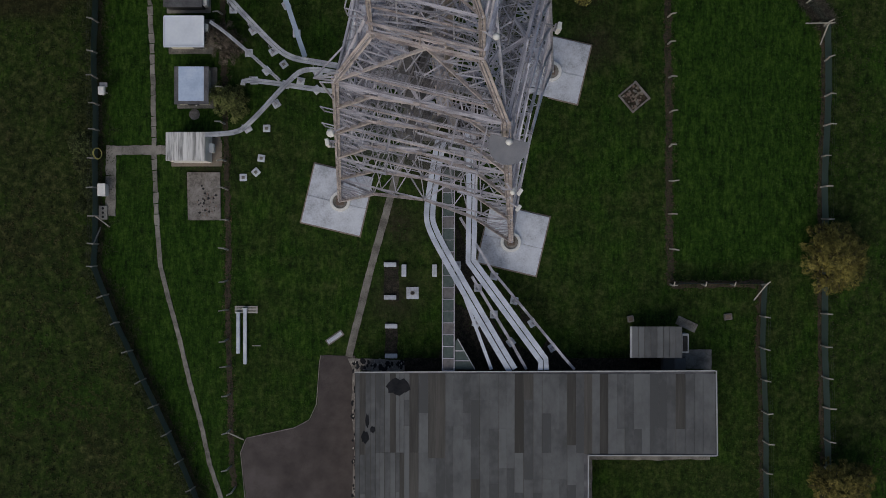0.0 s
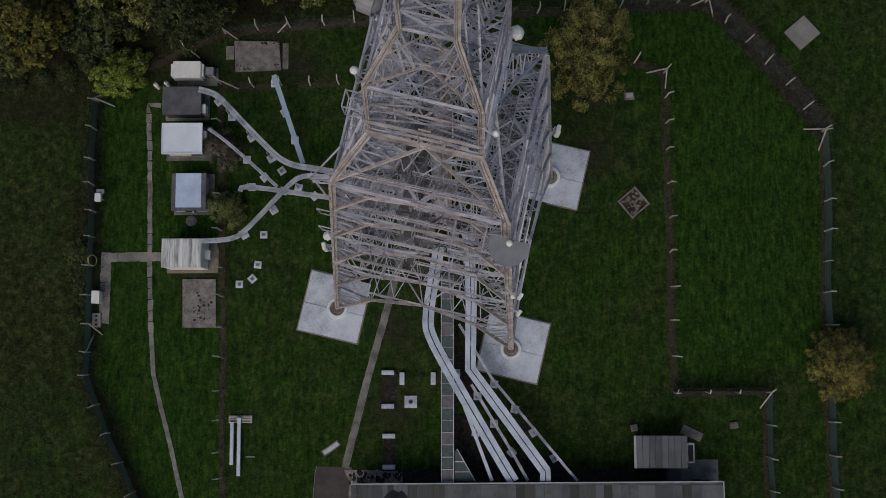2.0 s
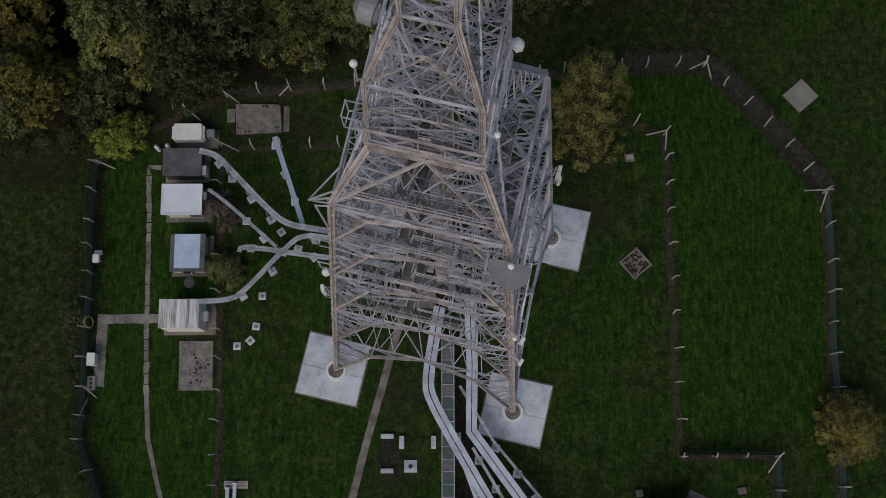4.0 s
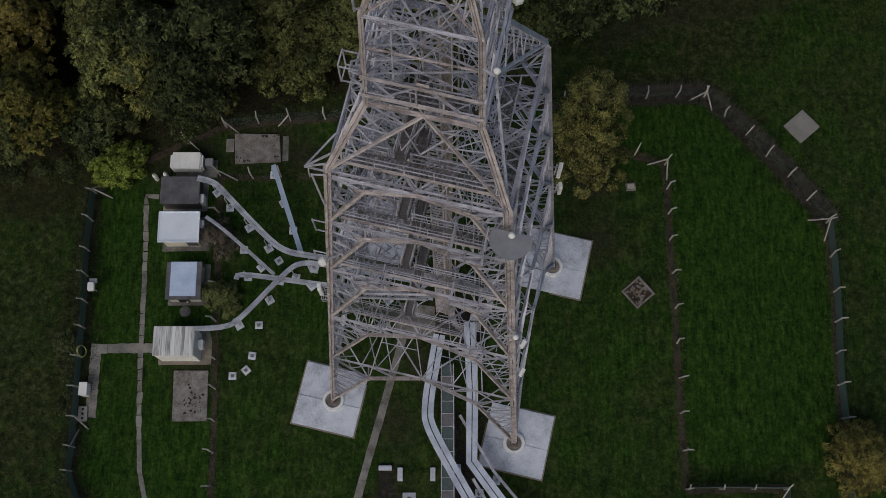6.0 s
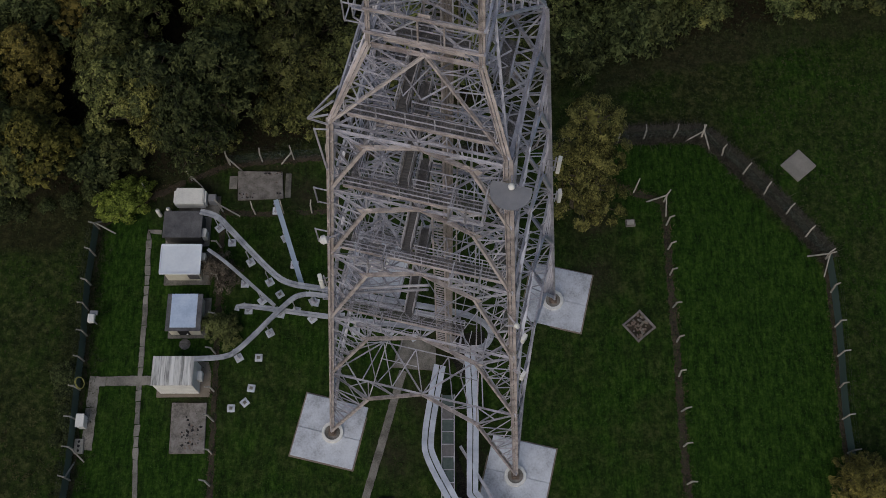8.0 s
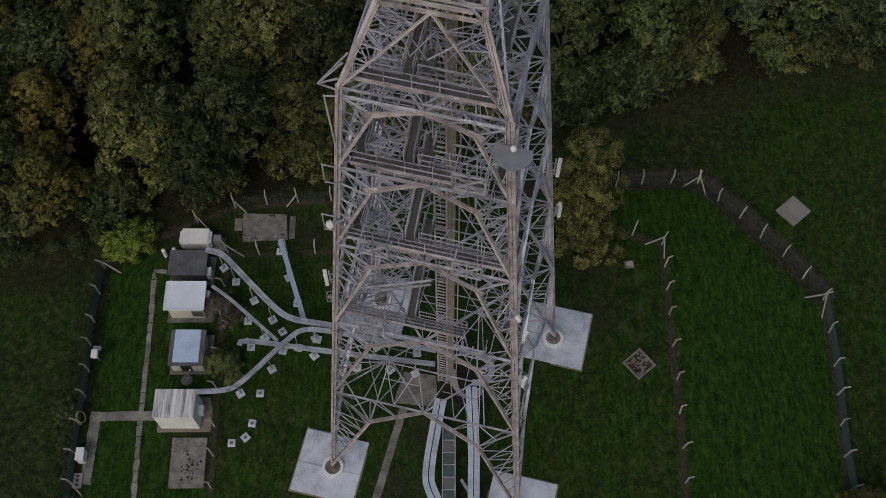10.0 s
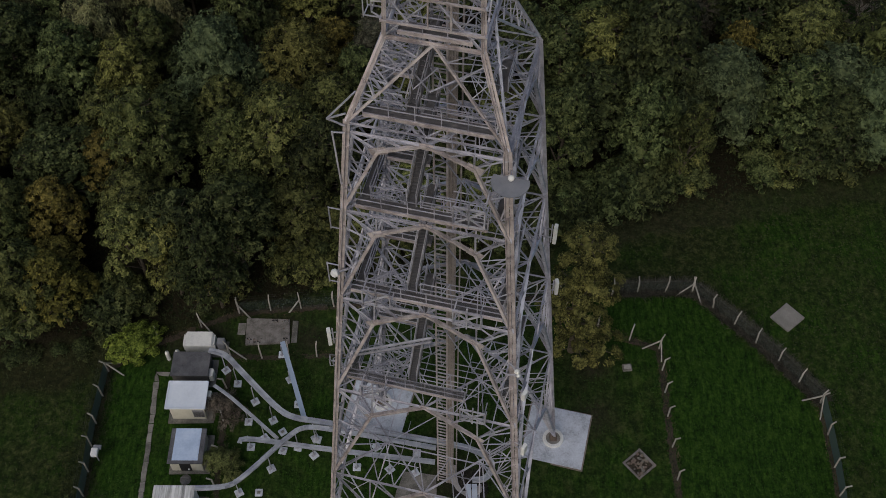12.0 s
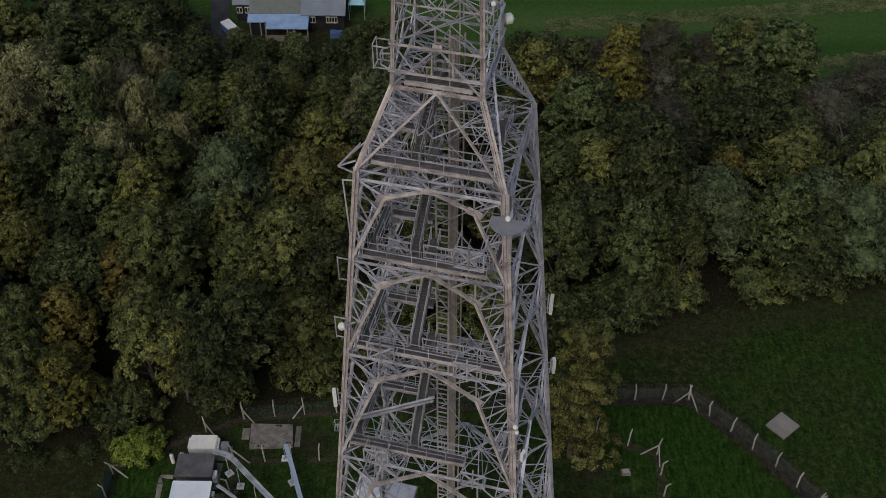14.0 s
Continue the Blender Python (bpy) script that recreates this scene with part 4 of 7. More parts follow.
def cable_sweep():
    t = thing("cable_bundle", "grey-brown feeder cables curving from the ladder into the trays", "cables", tower_at(0, 0, 0))
    for i in range(7):
        o = i * 0.11
        pts = [Vector((-0.15 + o * 0.9, 1.6, 4.2)), Vector((-0.1 + o, 1.45, 3.0)), Vector((0.25 + o, 0.9 - 0.2 * o, 2.45)), Vector((1.0 + o, 0.2 - 0.4 * o, 2.3)), Vector((2.0 + o * 0.6, 0.25 - 0.9 * o, 2.35)), Vector((2.9 + o * 0.3, 1.2 - 0.9 * o, 2.45))]
        m = Mesh()
        for a, b in zip(pts, pts[1:]):
            m.tube(a, b, 0.05, n=6)
        part("cable", m, M_CABLE if i % 2 else M_SHIELD, t)


cable_sweep()


# ---------------------------------------------------------------- fences
def post_mesh():
    """A square concrete post with a cranked top leaning along +x."""
    m = Mesh()
    m.bar((0, 0, -0.4), (0, 0, 2.0), 0.13, up=(1, 0, 0))
    m.bar((0, 0, 1.95), (0.38, 0, 2.38), 0.11, up=(0, 1, 0))
    return m.data("post", M_POST, 0.012)


POST = post_mesh()


def fence(path, label, outward, step=2.95, net=M_NET, low=0.0, struts=()):
    """A chain-link fence: posts, netting panels and line wires along a path."""
    f = thing("chain_link_fence", label, "fence")
    pts = refine(path, step)
    tops = []
    for i, p in enumerate(pts):
        a, b = Vector(pts[max(0, i - 1)]), Vector(pts[min(len(pts) - 1, i + 1)])
        d = (b - a).normalized()
        n = Vector((d.y, -d.x)) * outward
        x, y = p[0] + random.uniform(-.06, .06), p[1] + random.uniform(-.06, .06)
        z = gz(x, y)
        m = pose(x, y, z, random.gauss(0, 2.0), random.gauss(0, 2.0), math.degrees(math.atan2(n.y, n.x)) + random.gauss(0, 7))
        part("post", POST, M_POST, f, at=m)
        tops.append((Vector((x, y, z)), n))
    for (p, n), (q, n2) in zip(tops, tops[1:]):
        if net:
            o, d = n * 0.075, (q - p).normalized() * 0.1
            o = Vector((o.x, o.y, 0))
            m = Mesh()
            k = 6
            row = []
            for i in range(k + 1):
                c = p.lerp(q, i / k) + o
                sag = 0.05 * math.sin(math.pi * i / k) + random.uniform(-.02, .02)
                row += [(c.x, c.y, c.z + 0.02), (c.x, c.y, c.z + 1.85 - sag)]
            m.solid(row, [(2 * i, 2 * i + 2, 2 * i + 3, 2 * i + 1) for i in range(k)])
            part("netting", m, net, f, "dark green chain-link netting")
        if not net:
            continue
        w = Mesh()
        for off, h in ((0.1, 1.9), (0.24, 2.12), (0.36, 2.33)):
            e = Vector((n.x * off, n.y * off, h))
            e2 = Vector((n2.x * off, n2.y * off, h))
            w.bar(p + e, q + e2, 0.005)
        part("barbed_wire", w, M_TREAD, f)
    for i, dirs in struts:
        p = tops[i][0]
        for dx, dy in dirs:
            part("strut", Mesh().bar((p.x, p.y, p.z + 1.6), (p.x + dx, p.y + dy, gz(p.x + dx, p.y + dy) - 0.1), 0.11), M_POST, f)
    return f


FENCE_W = [(-32.9, 13.7), (-33.0, 8.0), (-32.85, 0.6), (-32.85, -10.0), (-33.0, -12.1), (-30.9, -17.4), (-28.4, -22.7), (-26.0, -27.7), (-23.8, -33.0), (-20.5, -41.0)]
FENCE_NW = [(-30.5, 15.6), (-28.4, 16.8), (-24.5, 18.6), (-20.9, 20.2)]
FENCE_N = [(-20.9, 20.2), (-14.7, 20.7), (-11.5, 20.9), (8.7, 22.0), (19.2, 22.8), (24.8, 23.1)]
FENCE_E = [(24.8, 23.1), (28.5, 19.2), (32.2, 15.0), (35.5, 10.5), (35.6, 4.0), (35.2, -4.6), (35.3, -19.5), (35.6, -28.3), (35.9, -42.0)]
INNER_E = [(11.8, 20.0), (17.8, 17.1), (20.7, 16.2), (20.7, 8.8), (20.8, 2.3), (20.8, -7.2), (21.0, -13.8)]
INNER_E2 = [(21.0, -13.8), (29.6, -13.75), (29.4, -19.7), (29.7, -25.7), (29.9, -34.0), (30.0, -42.0)]
INNER_W = [(-10.0, 15.1), (-18.1, 14.9), (-21.2, 15.2), (-21.0, 8.0), (-20.7, -2.2), (-20.5, -10.6), (-20.6, -16.3), (-20.4, -24.2), (-20.3, -31.0), (-20.0, -33.0)]
for name, path in (("soil_strip_1", FENCE_W), ("soil_strip_2", FENCE_E), ("soil_strip_3", INNER_E[1:]), ("soil_strip_4", INNER_W), ("soil_strip_5", INNER_E2), ("soil_strip_6", FENCE_N), ("soil_strip_7", [(-33.0, 13.9)] + FENCE_NW)):
    strip(name, path, 0.5 if name == "soil_strip_4" else 0.62, M_SOIL, "bare dark soil strip with dead leaves under a fence", "soil", 0.035, wobble=0.7)
fence(FENCE_W, "tall cranked concrete post fence with dark green netting", 1, struts=((0, ((1.6, -0.5), (1.0, 1.0))), (8, ((1.0, -1.1),)), (9, ((0.2, 1.7),))))
fence(FENCE_NW, "broken row of cranked concrete posts by the wood", -1, step=3.6, net=None, struts=((2, ((1.2, -0.8),)),))
fence(FENCE_N, "cranked concrete post fence with worn netting beside the wood", -1, net=M_NETTHIN, struts=((0, ((1.3, -0.7),)), (2, ((-1.2, -0.5),)), (16, ((-1.7, -0.4), (0.8, -1.5)))))
fence(FENCE_E[:4], "cranked concrete post fence with dry brambles", -1, net=M_NETTHIN, struts=((6, ((-1.7, 0.3), (-0.3, -1.8))),))
fence(FENCE_E[3:], "cranked concrete post fence with dark green netting", -1)
fence(INNER_E, "inner row of cranked concrete posts on bare soil", -1, net=None, struts=((3, ((-1.7, 0.0), (0.1, -1.6))),))
fence(INNER_E2, "inner cranked post fence turning a corner with netting", -1, struts=((3, ((-0.7, -1.5),)),))
fence(INNER_W, "inner row of cranked concrete posts beside the huts", 1, net=None, struts=((4, ((1.7, -0.5),)), (18, ((1.3, -1.0),))))


# ---------------------------------------------------------------- cable trays
def smooth(path, rounds=2):
    for _ in range(rounds):
        out = [path[0]]
        for a, b in zip(path, path[1:]):
            a, b = Vector(a), Vector(b)
            out += [tuple(a.lerp(b, 0.25)), tuple(a.lerp(b, 0.75))]
        path = out[:1] + out[2:-1] + [path[-1]] if len(path) > 2 else [path[0], path[-1]]
    return path


def lid(m, a0, b0, a1, b1, z, t=0.16):
    """A folded cover between two cross lines."""
    v = [(*a0, z), (*b0, z), (*a1, z), (*b1, z), (*a0, z - t), (*b0, z - t), (*a1, z - t), (*b1, z - t)]
    m.solid(v, [(0, 1, 3, 2), (4, 6, 7, 5), (0, 2, 6, 4), (1, 5, 7, 3), (0, 4, 5, 1), (2, 3, 7, 6)])


def tray(path, z, lanes, label, pads=(), round_it=True, piece=2.4, mat=None):
    """A covered cable tray on posts. lanes: (offset, width) of each cover."""
    mat = mat or M_TRAY
    t = thing("cable_tray", label, "cable tray")
    pts = smooth(path) if round_it else list(path)
    pts = refine(pts, piece)
    for off, w in lanes:
        l, r = ribbon(pts, 2.0)
        dirs = [((b - a) / 2.0) for a, b in zip(r, l)]
        cs = [(Vector(p) + d * (off + w / 2), Vector(p) + d * (off - w / 2)) for p, d in zip(pts, dirs)]
        for (a0, b0), (a1, b1) in zip(cs, cs[1:]):
            g = 0.008 / max(0.05, (a1 - a0).length)
            a1, b1 = a1.lerp(a0, g), b1.lerp(b0, g)
            m = Mesh()
            lid(m, a0, b0, a1, b1, z + random.uniform(-0.012, 0.012))
            part("cover", m, mat, t)
    for p in pads:
        x, y = p
        g = gz(x, y)
        turn = random.choice((0, -12, 30, 40))
        part("pad", Mesh().box(-0.36, -0.36, -0.1, 0.36, 0.36, 0.14, pose(x, y, g, 0, 0, turn)), M_CONC, t, "square pale concrete pad", bevel=0.02)
        near = min((Vector(q) for q in refine(pts, 0.4)), key=lambda q: (q - Vector(p)).length)
        k = Vector(p).lerp(near, 0.85) if (near - Vector(p)).length < 1.6 else Vector(p)
        if k != Vector(p):
            part("post", Mesh().tube((x, y, g + 0.14), (x, y, z - 0.25), 0.05, n=8), M_GALV, t)
            part("bracket", Mesh().bar((x, y, z - 0.25), (near.x, near.y, z - 0.2), 0.07), M_GALV, t)
            part("foot_plate", Mesh().bar((x - 0.15, y - 0.15, g + 0.16), (x + 0.15, y + 0.15, g + 0.16), 0.25, 0.03), M_GALV, t)
        else:
            part("socket", Mesh().tube((x, y, g + 0.12), (x, y, g + 0.2), 0.12, n=10), M_GALV, t)
    return t


DOUBLE = ((-0.28, 0.47), (0.28, 0.47))
tray([(-0.55, -0.6), (-0.9, -2.4), (-1.7, -7.3), (-1.3, -8.9), (0.7, -12.5), (4.0, -18.2), (6.0, -21.55)], 2.45, DOUBLE, "double pale blue-grey cable tray bending from tower to building", ((0.95, -12.0),), piece=3.2)
tray([(2.1, 0.5), (2.3, -5.5), (2.2, -11.6), (8.8, -20.6), (8.8, -21.5)], 2.55, ((-0.27, 0.46), (0.27, 0.46)), "wide double pale cable tray ending at the building wall", (), round_it=False, piece=3.4)
tray([(0.9, -12.9), (4.1, -21.5)], 2.1, ((0, 0.3),), "narrow pale single cable tray over dark ground", ((2.75, -17.4),), round_it=False)
tray([(2.3, -13.0), (5.9, -19.0), (7.3, -21.5)], 2.0, ((0, 0.26),), "narrow bracketed single cable tray to the wall", ((2.9, -14.1), (4.4, -16.6), (6.0, -19.2)), round_it=False, mat=M_GALV)
tray([(1.2, -7.6), (4.1, -12.4), (10.9, -20.6), (11.7, -21.5)], 2.0, ((0, 0.24),), "narrow single cable tray on square pads", ((4.4, -13.0), (6.3, -15.3), (8.0, -17.4), (9.9, -19.7)), round_it=False, mat=M_GALV)
tray([(-22.6, 13.9), (-21.0, 13.5), (-19.7, 12.1), (-15.9, 8.1), (-14.3, 6.9), (-11.7, 6.5), (-1.0, 4.6), (2.6, 3.8), (4.2, 2.4), (3.4, 0.9), (2.2, 0.9)], 2.6, ((-0.14, 0.25), (0.14, 0.25)), "curved grey cable tray from dark hut to tower", ((-21.4, 13.5), (-20.1, 12.0), (-18.2, 10.0), (-16.3, 8.0), (-12.2, 6.1), (-6.5, 5.2), (-2.8, 4.6), (3.8, 3.9)), piece=1.6, mat=M_TRAYGREY)
tray([(-21.7, 10.3), (-20.1, 9.2), (-15.3, 4.9)], 2.3, ((-0.08, 0.14), (0.08, 0.14)), "grey single cable tray from the white-roofed hut", ((-18.6, 7.9), (-16.9, 6.2)), piece=1.6, mat=M_TRAYGREY)
tray([(-18.7, 4.5), (-18.6, 5.1), (-11.7, 4.05), (-1.1, 2.75)], 2.2, ((-0.12, 0.21), (0.12, 0.21)), "straight grey single cable tray under the tower", ((-18.1, 5.3), (-15.1, 4.9), (-12.2, 4.4), (-8.2, 3.2), (-5.2, 3.0), (-2.9, 2.6), (-9.6, 4.6)), piece=1.8, mat=M_TRAYGREY)
tray([(-22.1, -0.1), (-19.5, 0.0), (-18.2, 0.6), (-14.0, 5.3), (-12.8, 5.9), (-10.9, 5.75), (-1.0, 3.85)], 2.75, ((-0.115, 0.21), (0.115, 0.21)), "curved double-rib cable tray to the end hut", ((-18.7, 0.8), (-16.0, 3.1), (-13.7, 5.2), (-12.0, 6.0)), piece=1.6, mat=M_TRAYGREY)
tray([(-15.9, 15.5), (-13.1, 7.2)], 1.5, ((0, 0.46),), "blue-grey straight cable tray from the old slab", ((-16.1, 15.2), (-15.1, 12.4), (-14.1, 9.7)), piece=2.8, mat=M_TRAYBLUE)


def loose_pad(x, y, turn):
    t = thing("post_pad", "square pale concrete post pad lying in the grass", "concrete pad", pose(x, y, gz(x, y), 0, 0, turn), "loose pads")
    part("block", Mesh().box(-0.34, -0.34, -0.1, 0.34, 0.34, 0.15), M_CONC, t, bevel=0.025)
    part("socket", Mesh().box(-0.14, -0.14, 0.15, 0.14, 0.14, 0.17), M_OLDCONC, t)


for x, y, turn in ((-15.3, 6.8, 35), (-16.9, 0.8, 0), (-17.4, -2.0, -8), (-17.9, -3.3, 42), (-19.1, -3.8, 0)):
    loose_pad(x, y, turn)


def build_bridge():
    """The caged footway between tower and building."""
    b = thing("covered_footbridge", "narrow caged footbridge with green mesh panels", "footbridge")
    y0, n = -21.55, 17
    step = 1.08
    for i in range(n):
        y = y0 + i * step
        part("panel", Mesh().box(-0.32, y + 0.06, 2.26, 0.62, y + step - 0.05, 2.29), M_GREENWALK if i % 3 else M_GRATE, b)
        part("crossbar", Mesh().bar((-0.38, y, 2.33), (0.68, y, 2.33), 0.07), M_GALV, b)
        if i % 4 == 0:
            for x in (-0.38, 0.68):
                part("post", Mesh().bar((x, y, gz(x, y) - 0.1), (x, y, 2.3), 0.09), M_GALV, b)
    for x in (-0.38, 0.68):
        part("side_rail", Mesh().bar((x, y0 - 0.05, 2.33), (x, y0 + n * step, 2.33), 0.08, 0.1), M_GALV, b)
    ramp = thing("side_ramp", "short grey mesh ramp beside the caged footbridge", "ramp")
    part("panel", Mesh().solid([(0.8, -18.9, 2.1), (1.0, -18.7, 2.1), (2.55, -21.5, 2.1), (0.8, -21.5, 2.1), (0.8, -18.9, 2.05), (1.0, -18.7, 2.05), (2.55, -21.5, 2.05), (0.8, -21.5, 2.05)],
         [(3, 2, 1, 0), (4, 5, 6, 7), (0, 1, 5, 4), (1, 2, 6, 5), (2, 3, 7, 6), (3, 0, 4, 7)]), M_GREENWALK, ramp)
    for p, q in (((1.0, -18.7), (2.6, -21.5)), ((0.8, -19.8), (1.6, -19.8)), ((0.8, -20.7), (2.1, -20.7))):
        part("rail", Mesh().bar((*p, 2.15), (*q, 2.15), 0.08), M_GALV, ramp)
    part("leg", Mesh().bar((1.2, -19.2, gz(1.2, -19.2) - 0.1), (1.2, -19.2, 2.05), 0.08), M_GALV, ramp)
    part("leg", Mesh().bar((2.3, -21.3, gz(2.3, -21.3) - 0.1), (2.3, -21.3, 2.05), 0.08), M_GALV, ramp)


build_bridge()
sheet("soil_patch_1", [(0.8, -7.5), (2.2, -11.5), (11.8, -21.0), (11.9, -22), (-1, -22), (0.9, -13.0)], M_DARKSOIL, "dark ground under the cable trays", "soil", 0.03)
# Flat near-black sheet stands in for a dark opening at the ladder's foot.
sheet("soil_patch_5", [(0.9, 2.9), (3.4, 3.2), (3.7, 1.0), (3.0, -0.6), (1.2, -1.0), (0.5, 0.6)], M_DARKSOIL, "flat dark sheet for the opening by the cable ladder", "soil", 0.03)
sheet("slab_under_tower", [(-4.0, 2.75), (-1.0, 2.4), (-0.95, -0.45), (-4.8, -0.2)], M_OLDCONC, "grey concrete slab under the tower", "concrete slab", 0.12)


# ---------------------------------------------------------------- station building
def station():
    b = thing("station_building", "long flat-roofed equipment building with grey sheeted roof", "building")
    ring = [(-8.0, -22.0), (24.0, -21.8), (24.2, -28.9), (12.5, -28.9), (12.5, -46), (-8.0, -46)]
    part("wall", Mesh().slab(ring, -2.6, 2.5), M_BRICK, b, "dark brown brick wall")
    part("roof_deck", Mesh().slab([(-8.3, -21.75), (24.3, -21.55), (24.5, -29.15), (12.8, -29.15), (12.8, -46.3), (-8.3, -46.3)], 2.5, 2.72), M_DARKROOF, b)
    dark = {13: 1, 14: 1, 23: 1, 29: 1, 33: 1}
    pick = random.Random(77)
    x, i = -8.3, 0
    while x < 24.2:
        x1 = min(x + (pick.choice((0.38, 0.42, 0.5)) if x < -3.4 else pick.choice((0.72, 0.82, 0.86))), 24.4)
        far = -46.2 if x1 < 12.7 else -29.1
        ya, j = -21.8, 0
        while ya > far + 0.1:
            long = 7.2 + pick.choice((0, 0, 0.5, -0.7)) if j == 0 and i in dark else pick.choice((7.2, 7.2, 5.0, 3.6, 2.4))
            yb = max(far, ya - long)
            if yb - far < 1.0:
                yb = far
            mat = M_SHEETBROWN if (i in dark and j == 0) or pick.random() < 0.07 else M_SHEET
            part("roof_sheet", Mesh().box(x + 0.008, yb + 0.01, 2.72, x1 - 0.008, ya, 2.76 + 0.006 * ((i + j) % 3)), mat, b)
            ya, j = yb, j + 1
        if x < -3.4 or pick.random() < 0.3:
            part("seam", Mesh().box(x - 0.02, far + 0.02, 2.76, x + 0.02, -21.8, 2.795), M_SHEETBROWN, b)
        x, i = x1, i + 1
    for p, q in (((-8.35, -21.7), (24.35, -21.5)), ((24.45, -21.5), (24.55, -29.2)), ((12.85, -29.2), (24.5, -29.2)), ((12.87, -29.2), (12.87, -46.3))):
        part("coping", Mesh().bar((*p, 2.80), (*q, 2.80), 0.1, 0.12), M_COPING, b, "pale metal roof edging")
    def blob(cx, cy, rx, ry, n=18):
        return [(cx + rx * math.cos(2 * math.pi * k / n) * (1 + .22 * math.sin(3.1 * k)), cy + ry * math.sin(2 * math.pi * k / n) * (1 + .2 * math.cos(2.3 * k))) for k in range(n)]
    # Flat black shapes for the dark pools on the roof.
    for c in ((-4.4, -23.0, 1.05, 0.75), (-7.4, -27.6, 0.35, 0.55), (-7.2, -26.1, 0.18, 0.6), (-6.7, -26.9, 0.25, 0.3)):
        part("roof_patch", Mesh().slab(blob(*c), 2.78, 2.802), M_PATCH, b, "flat black roof patch")
    sheet("apron_1", [(-9.3, -20.75), (-6.8, -20.8), (-4.0, -20.95), (-3.9, -21.9), (-8.1, -21.9), (-8.2, -46), (-8.75, -46), (-8.7, -38), (-8.9, -33), (-8.65, -29), (-8.95, -25), (-8.8, -22)], M_CRACKED, "broken pale concrete apron round the building", "concrete apron", 0.07)
    sheet("apron_2", [(13.0, -29.4), (24.8, -29.4), (24.8, -30.3), (13.7, -30.3), (13.7, -45), (13.0, -45)], M_OLDCONC, "narrow concrete apron beside the building", "concrete apron", 0.07)
    sheet("apron_3", [(22.0, -19.9), (24.9, -19.9), (25.0, -29), (24.3, -29), (24.1, -21.7), (22.0, -21.7)], M_OLDCONC, "concrete apron at the building's corner", "concrete apron", 0.06)
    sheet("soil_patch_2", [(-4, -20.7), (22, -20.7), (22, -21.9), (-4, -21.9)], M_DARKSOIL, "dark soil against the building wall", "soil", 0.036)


def apron_debris():
    """Flat black patches painted for shadows and gaps, and pale chips, along the broken apron."""
    rnd = random.Random(91)
    for name, label, mat, count in (("rubble", "flat black patches for shadows and gaps along the broken apron", M_PATCH, 110), ("rubble", "pale concrete chips along the broken apron", M_POST, 45)):
        m = Mesh()
        for _ in range(count):
            if rnd.random() < 0.6:
                x, y = -8.62 + rnd.gauss(0, 0.16), rnd.uniform(-45, -21)
            else:
                x, y = rnd.uniform(-9.0, -4.0), -21.4 + rnd.gauss(0, 0.3)
            r = rnd.uniform(0.05, 0.22 if mat is M_PATCH else 0.1)
            z = gz(x, y) + 0.07
            ring = [(x + r * rnd.uniform(.5, 1.3) * math.cos(k * math.pi / 3), y + 1.4 * r * rnd.uniform(.5, 1.3) * math.sin(k * math.pi / 3)) for k in range(6)]
            m.slab(ring, z - 0.05, z + (0.012 if mat is M_PATCH else 0.05))
        tagged(part(name, m, mat), label, "rubble", kind="stuff")


station()
apron_debris()


def shed():
    s = thing("plant_shed", "small grey shed with a striped metal roof", "shed")
    g = gz(19, -19) - 0.1
    part("wall", Mesh().box(17.2, -20.2, g, 21.2, -17.8, 2.0), M_BRICK, s)
    for i in range(8):
        part("roof_sheet", Mesh().box(16.95 + i * 0.57, -20.4, 2.0, 16.95 + i * 0.57 + 0.54, -17.55, 2.1 + 0.02 * (i % 2)), M_SHEET, s)
    part("verge", Mesh().box(16.75, -20.4, 1.98, 16.94, -17.55, 2.13), M_COPING, s)
    a = thing("air_conditioner", "white-framed outdoor air conditioning unit beside the shed", "air conditioner")
    part("case", Mesh().box(21.75, -20.1, gz(22, -19) - 0.05, 22.45, -18.3, 0.5), M_COPING, a, bevel=0.03)
    part("fan_grille", Mesh().box(21.87, -19.95, 0.5, 22.33, -18.5, 0.52), M_BLACK, a)
    b = thing("bin_store", "low dark timber bin store against the wall", "bin store")
    part("frame", Mesh().box(20.1, -21.7, gz(21, -21) - 0.05, 22.2, -20.55, 0.3), M_DARKROOF, b)
    part("lid", Mesh().box(20.15, -21.65, 0.304, 21.1, -20.6, 0.36), M_SHEET, b)
    part("lid", Mesh().box(21.2, -21.65, 0.304, 22.15, -20.6, 0.36), M_SHEET, b)


shed()


# ---------------------------------------------------------------- equipment huts
def hut(name, label, x0, y0, x1, y1, top, wall, roof, over=0.12, plinth=True):
    g = gz((x0 + x1) / 2, (y0 + y1) / 2)
    h = thing(name, label, "equipment hut")
    if plinth:
        part("plinth", Mesh().box(x0 - 0.15, y0 - 0.15, g - 0.3, x1 + 0.4, y1 + 0.2, g + 0.16), M_OLDCONC, h, "grey concrete plinth", bevel=0.02)
    part("wall", Mesh().box(x0 + over, y0 + over, g + 0.1, x1 - over, y1 - over, top - 0.12), wall, h, bevel=0.02)
    part("roof", Mesh().box(x0, y0, top - 0.12, x1, y1, top), roof, h, bevel=0.025)
    return h, g


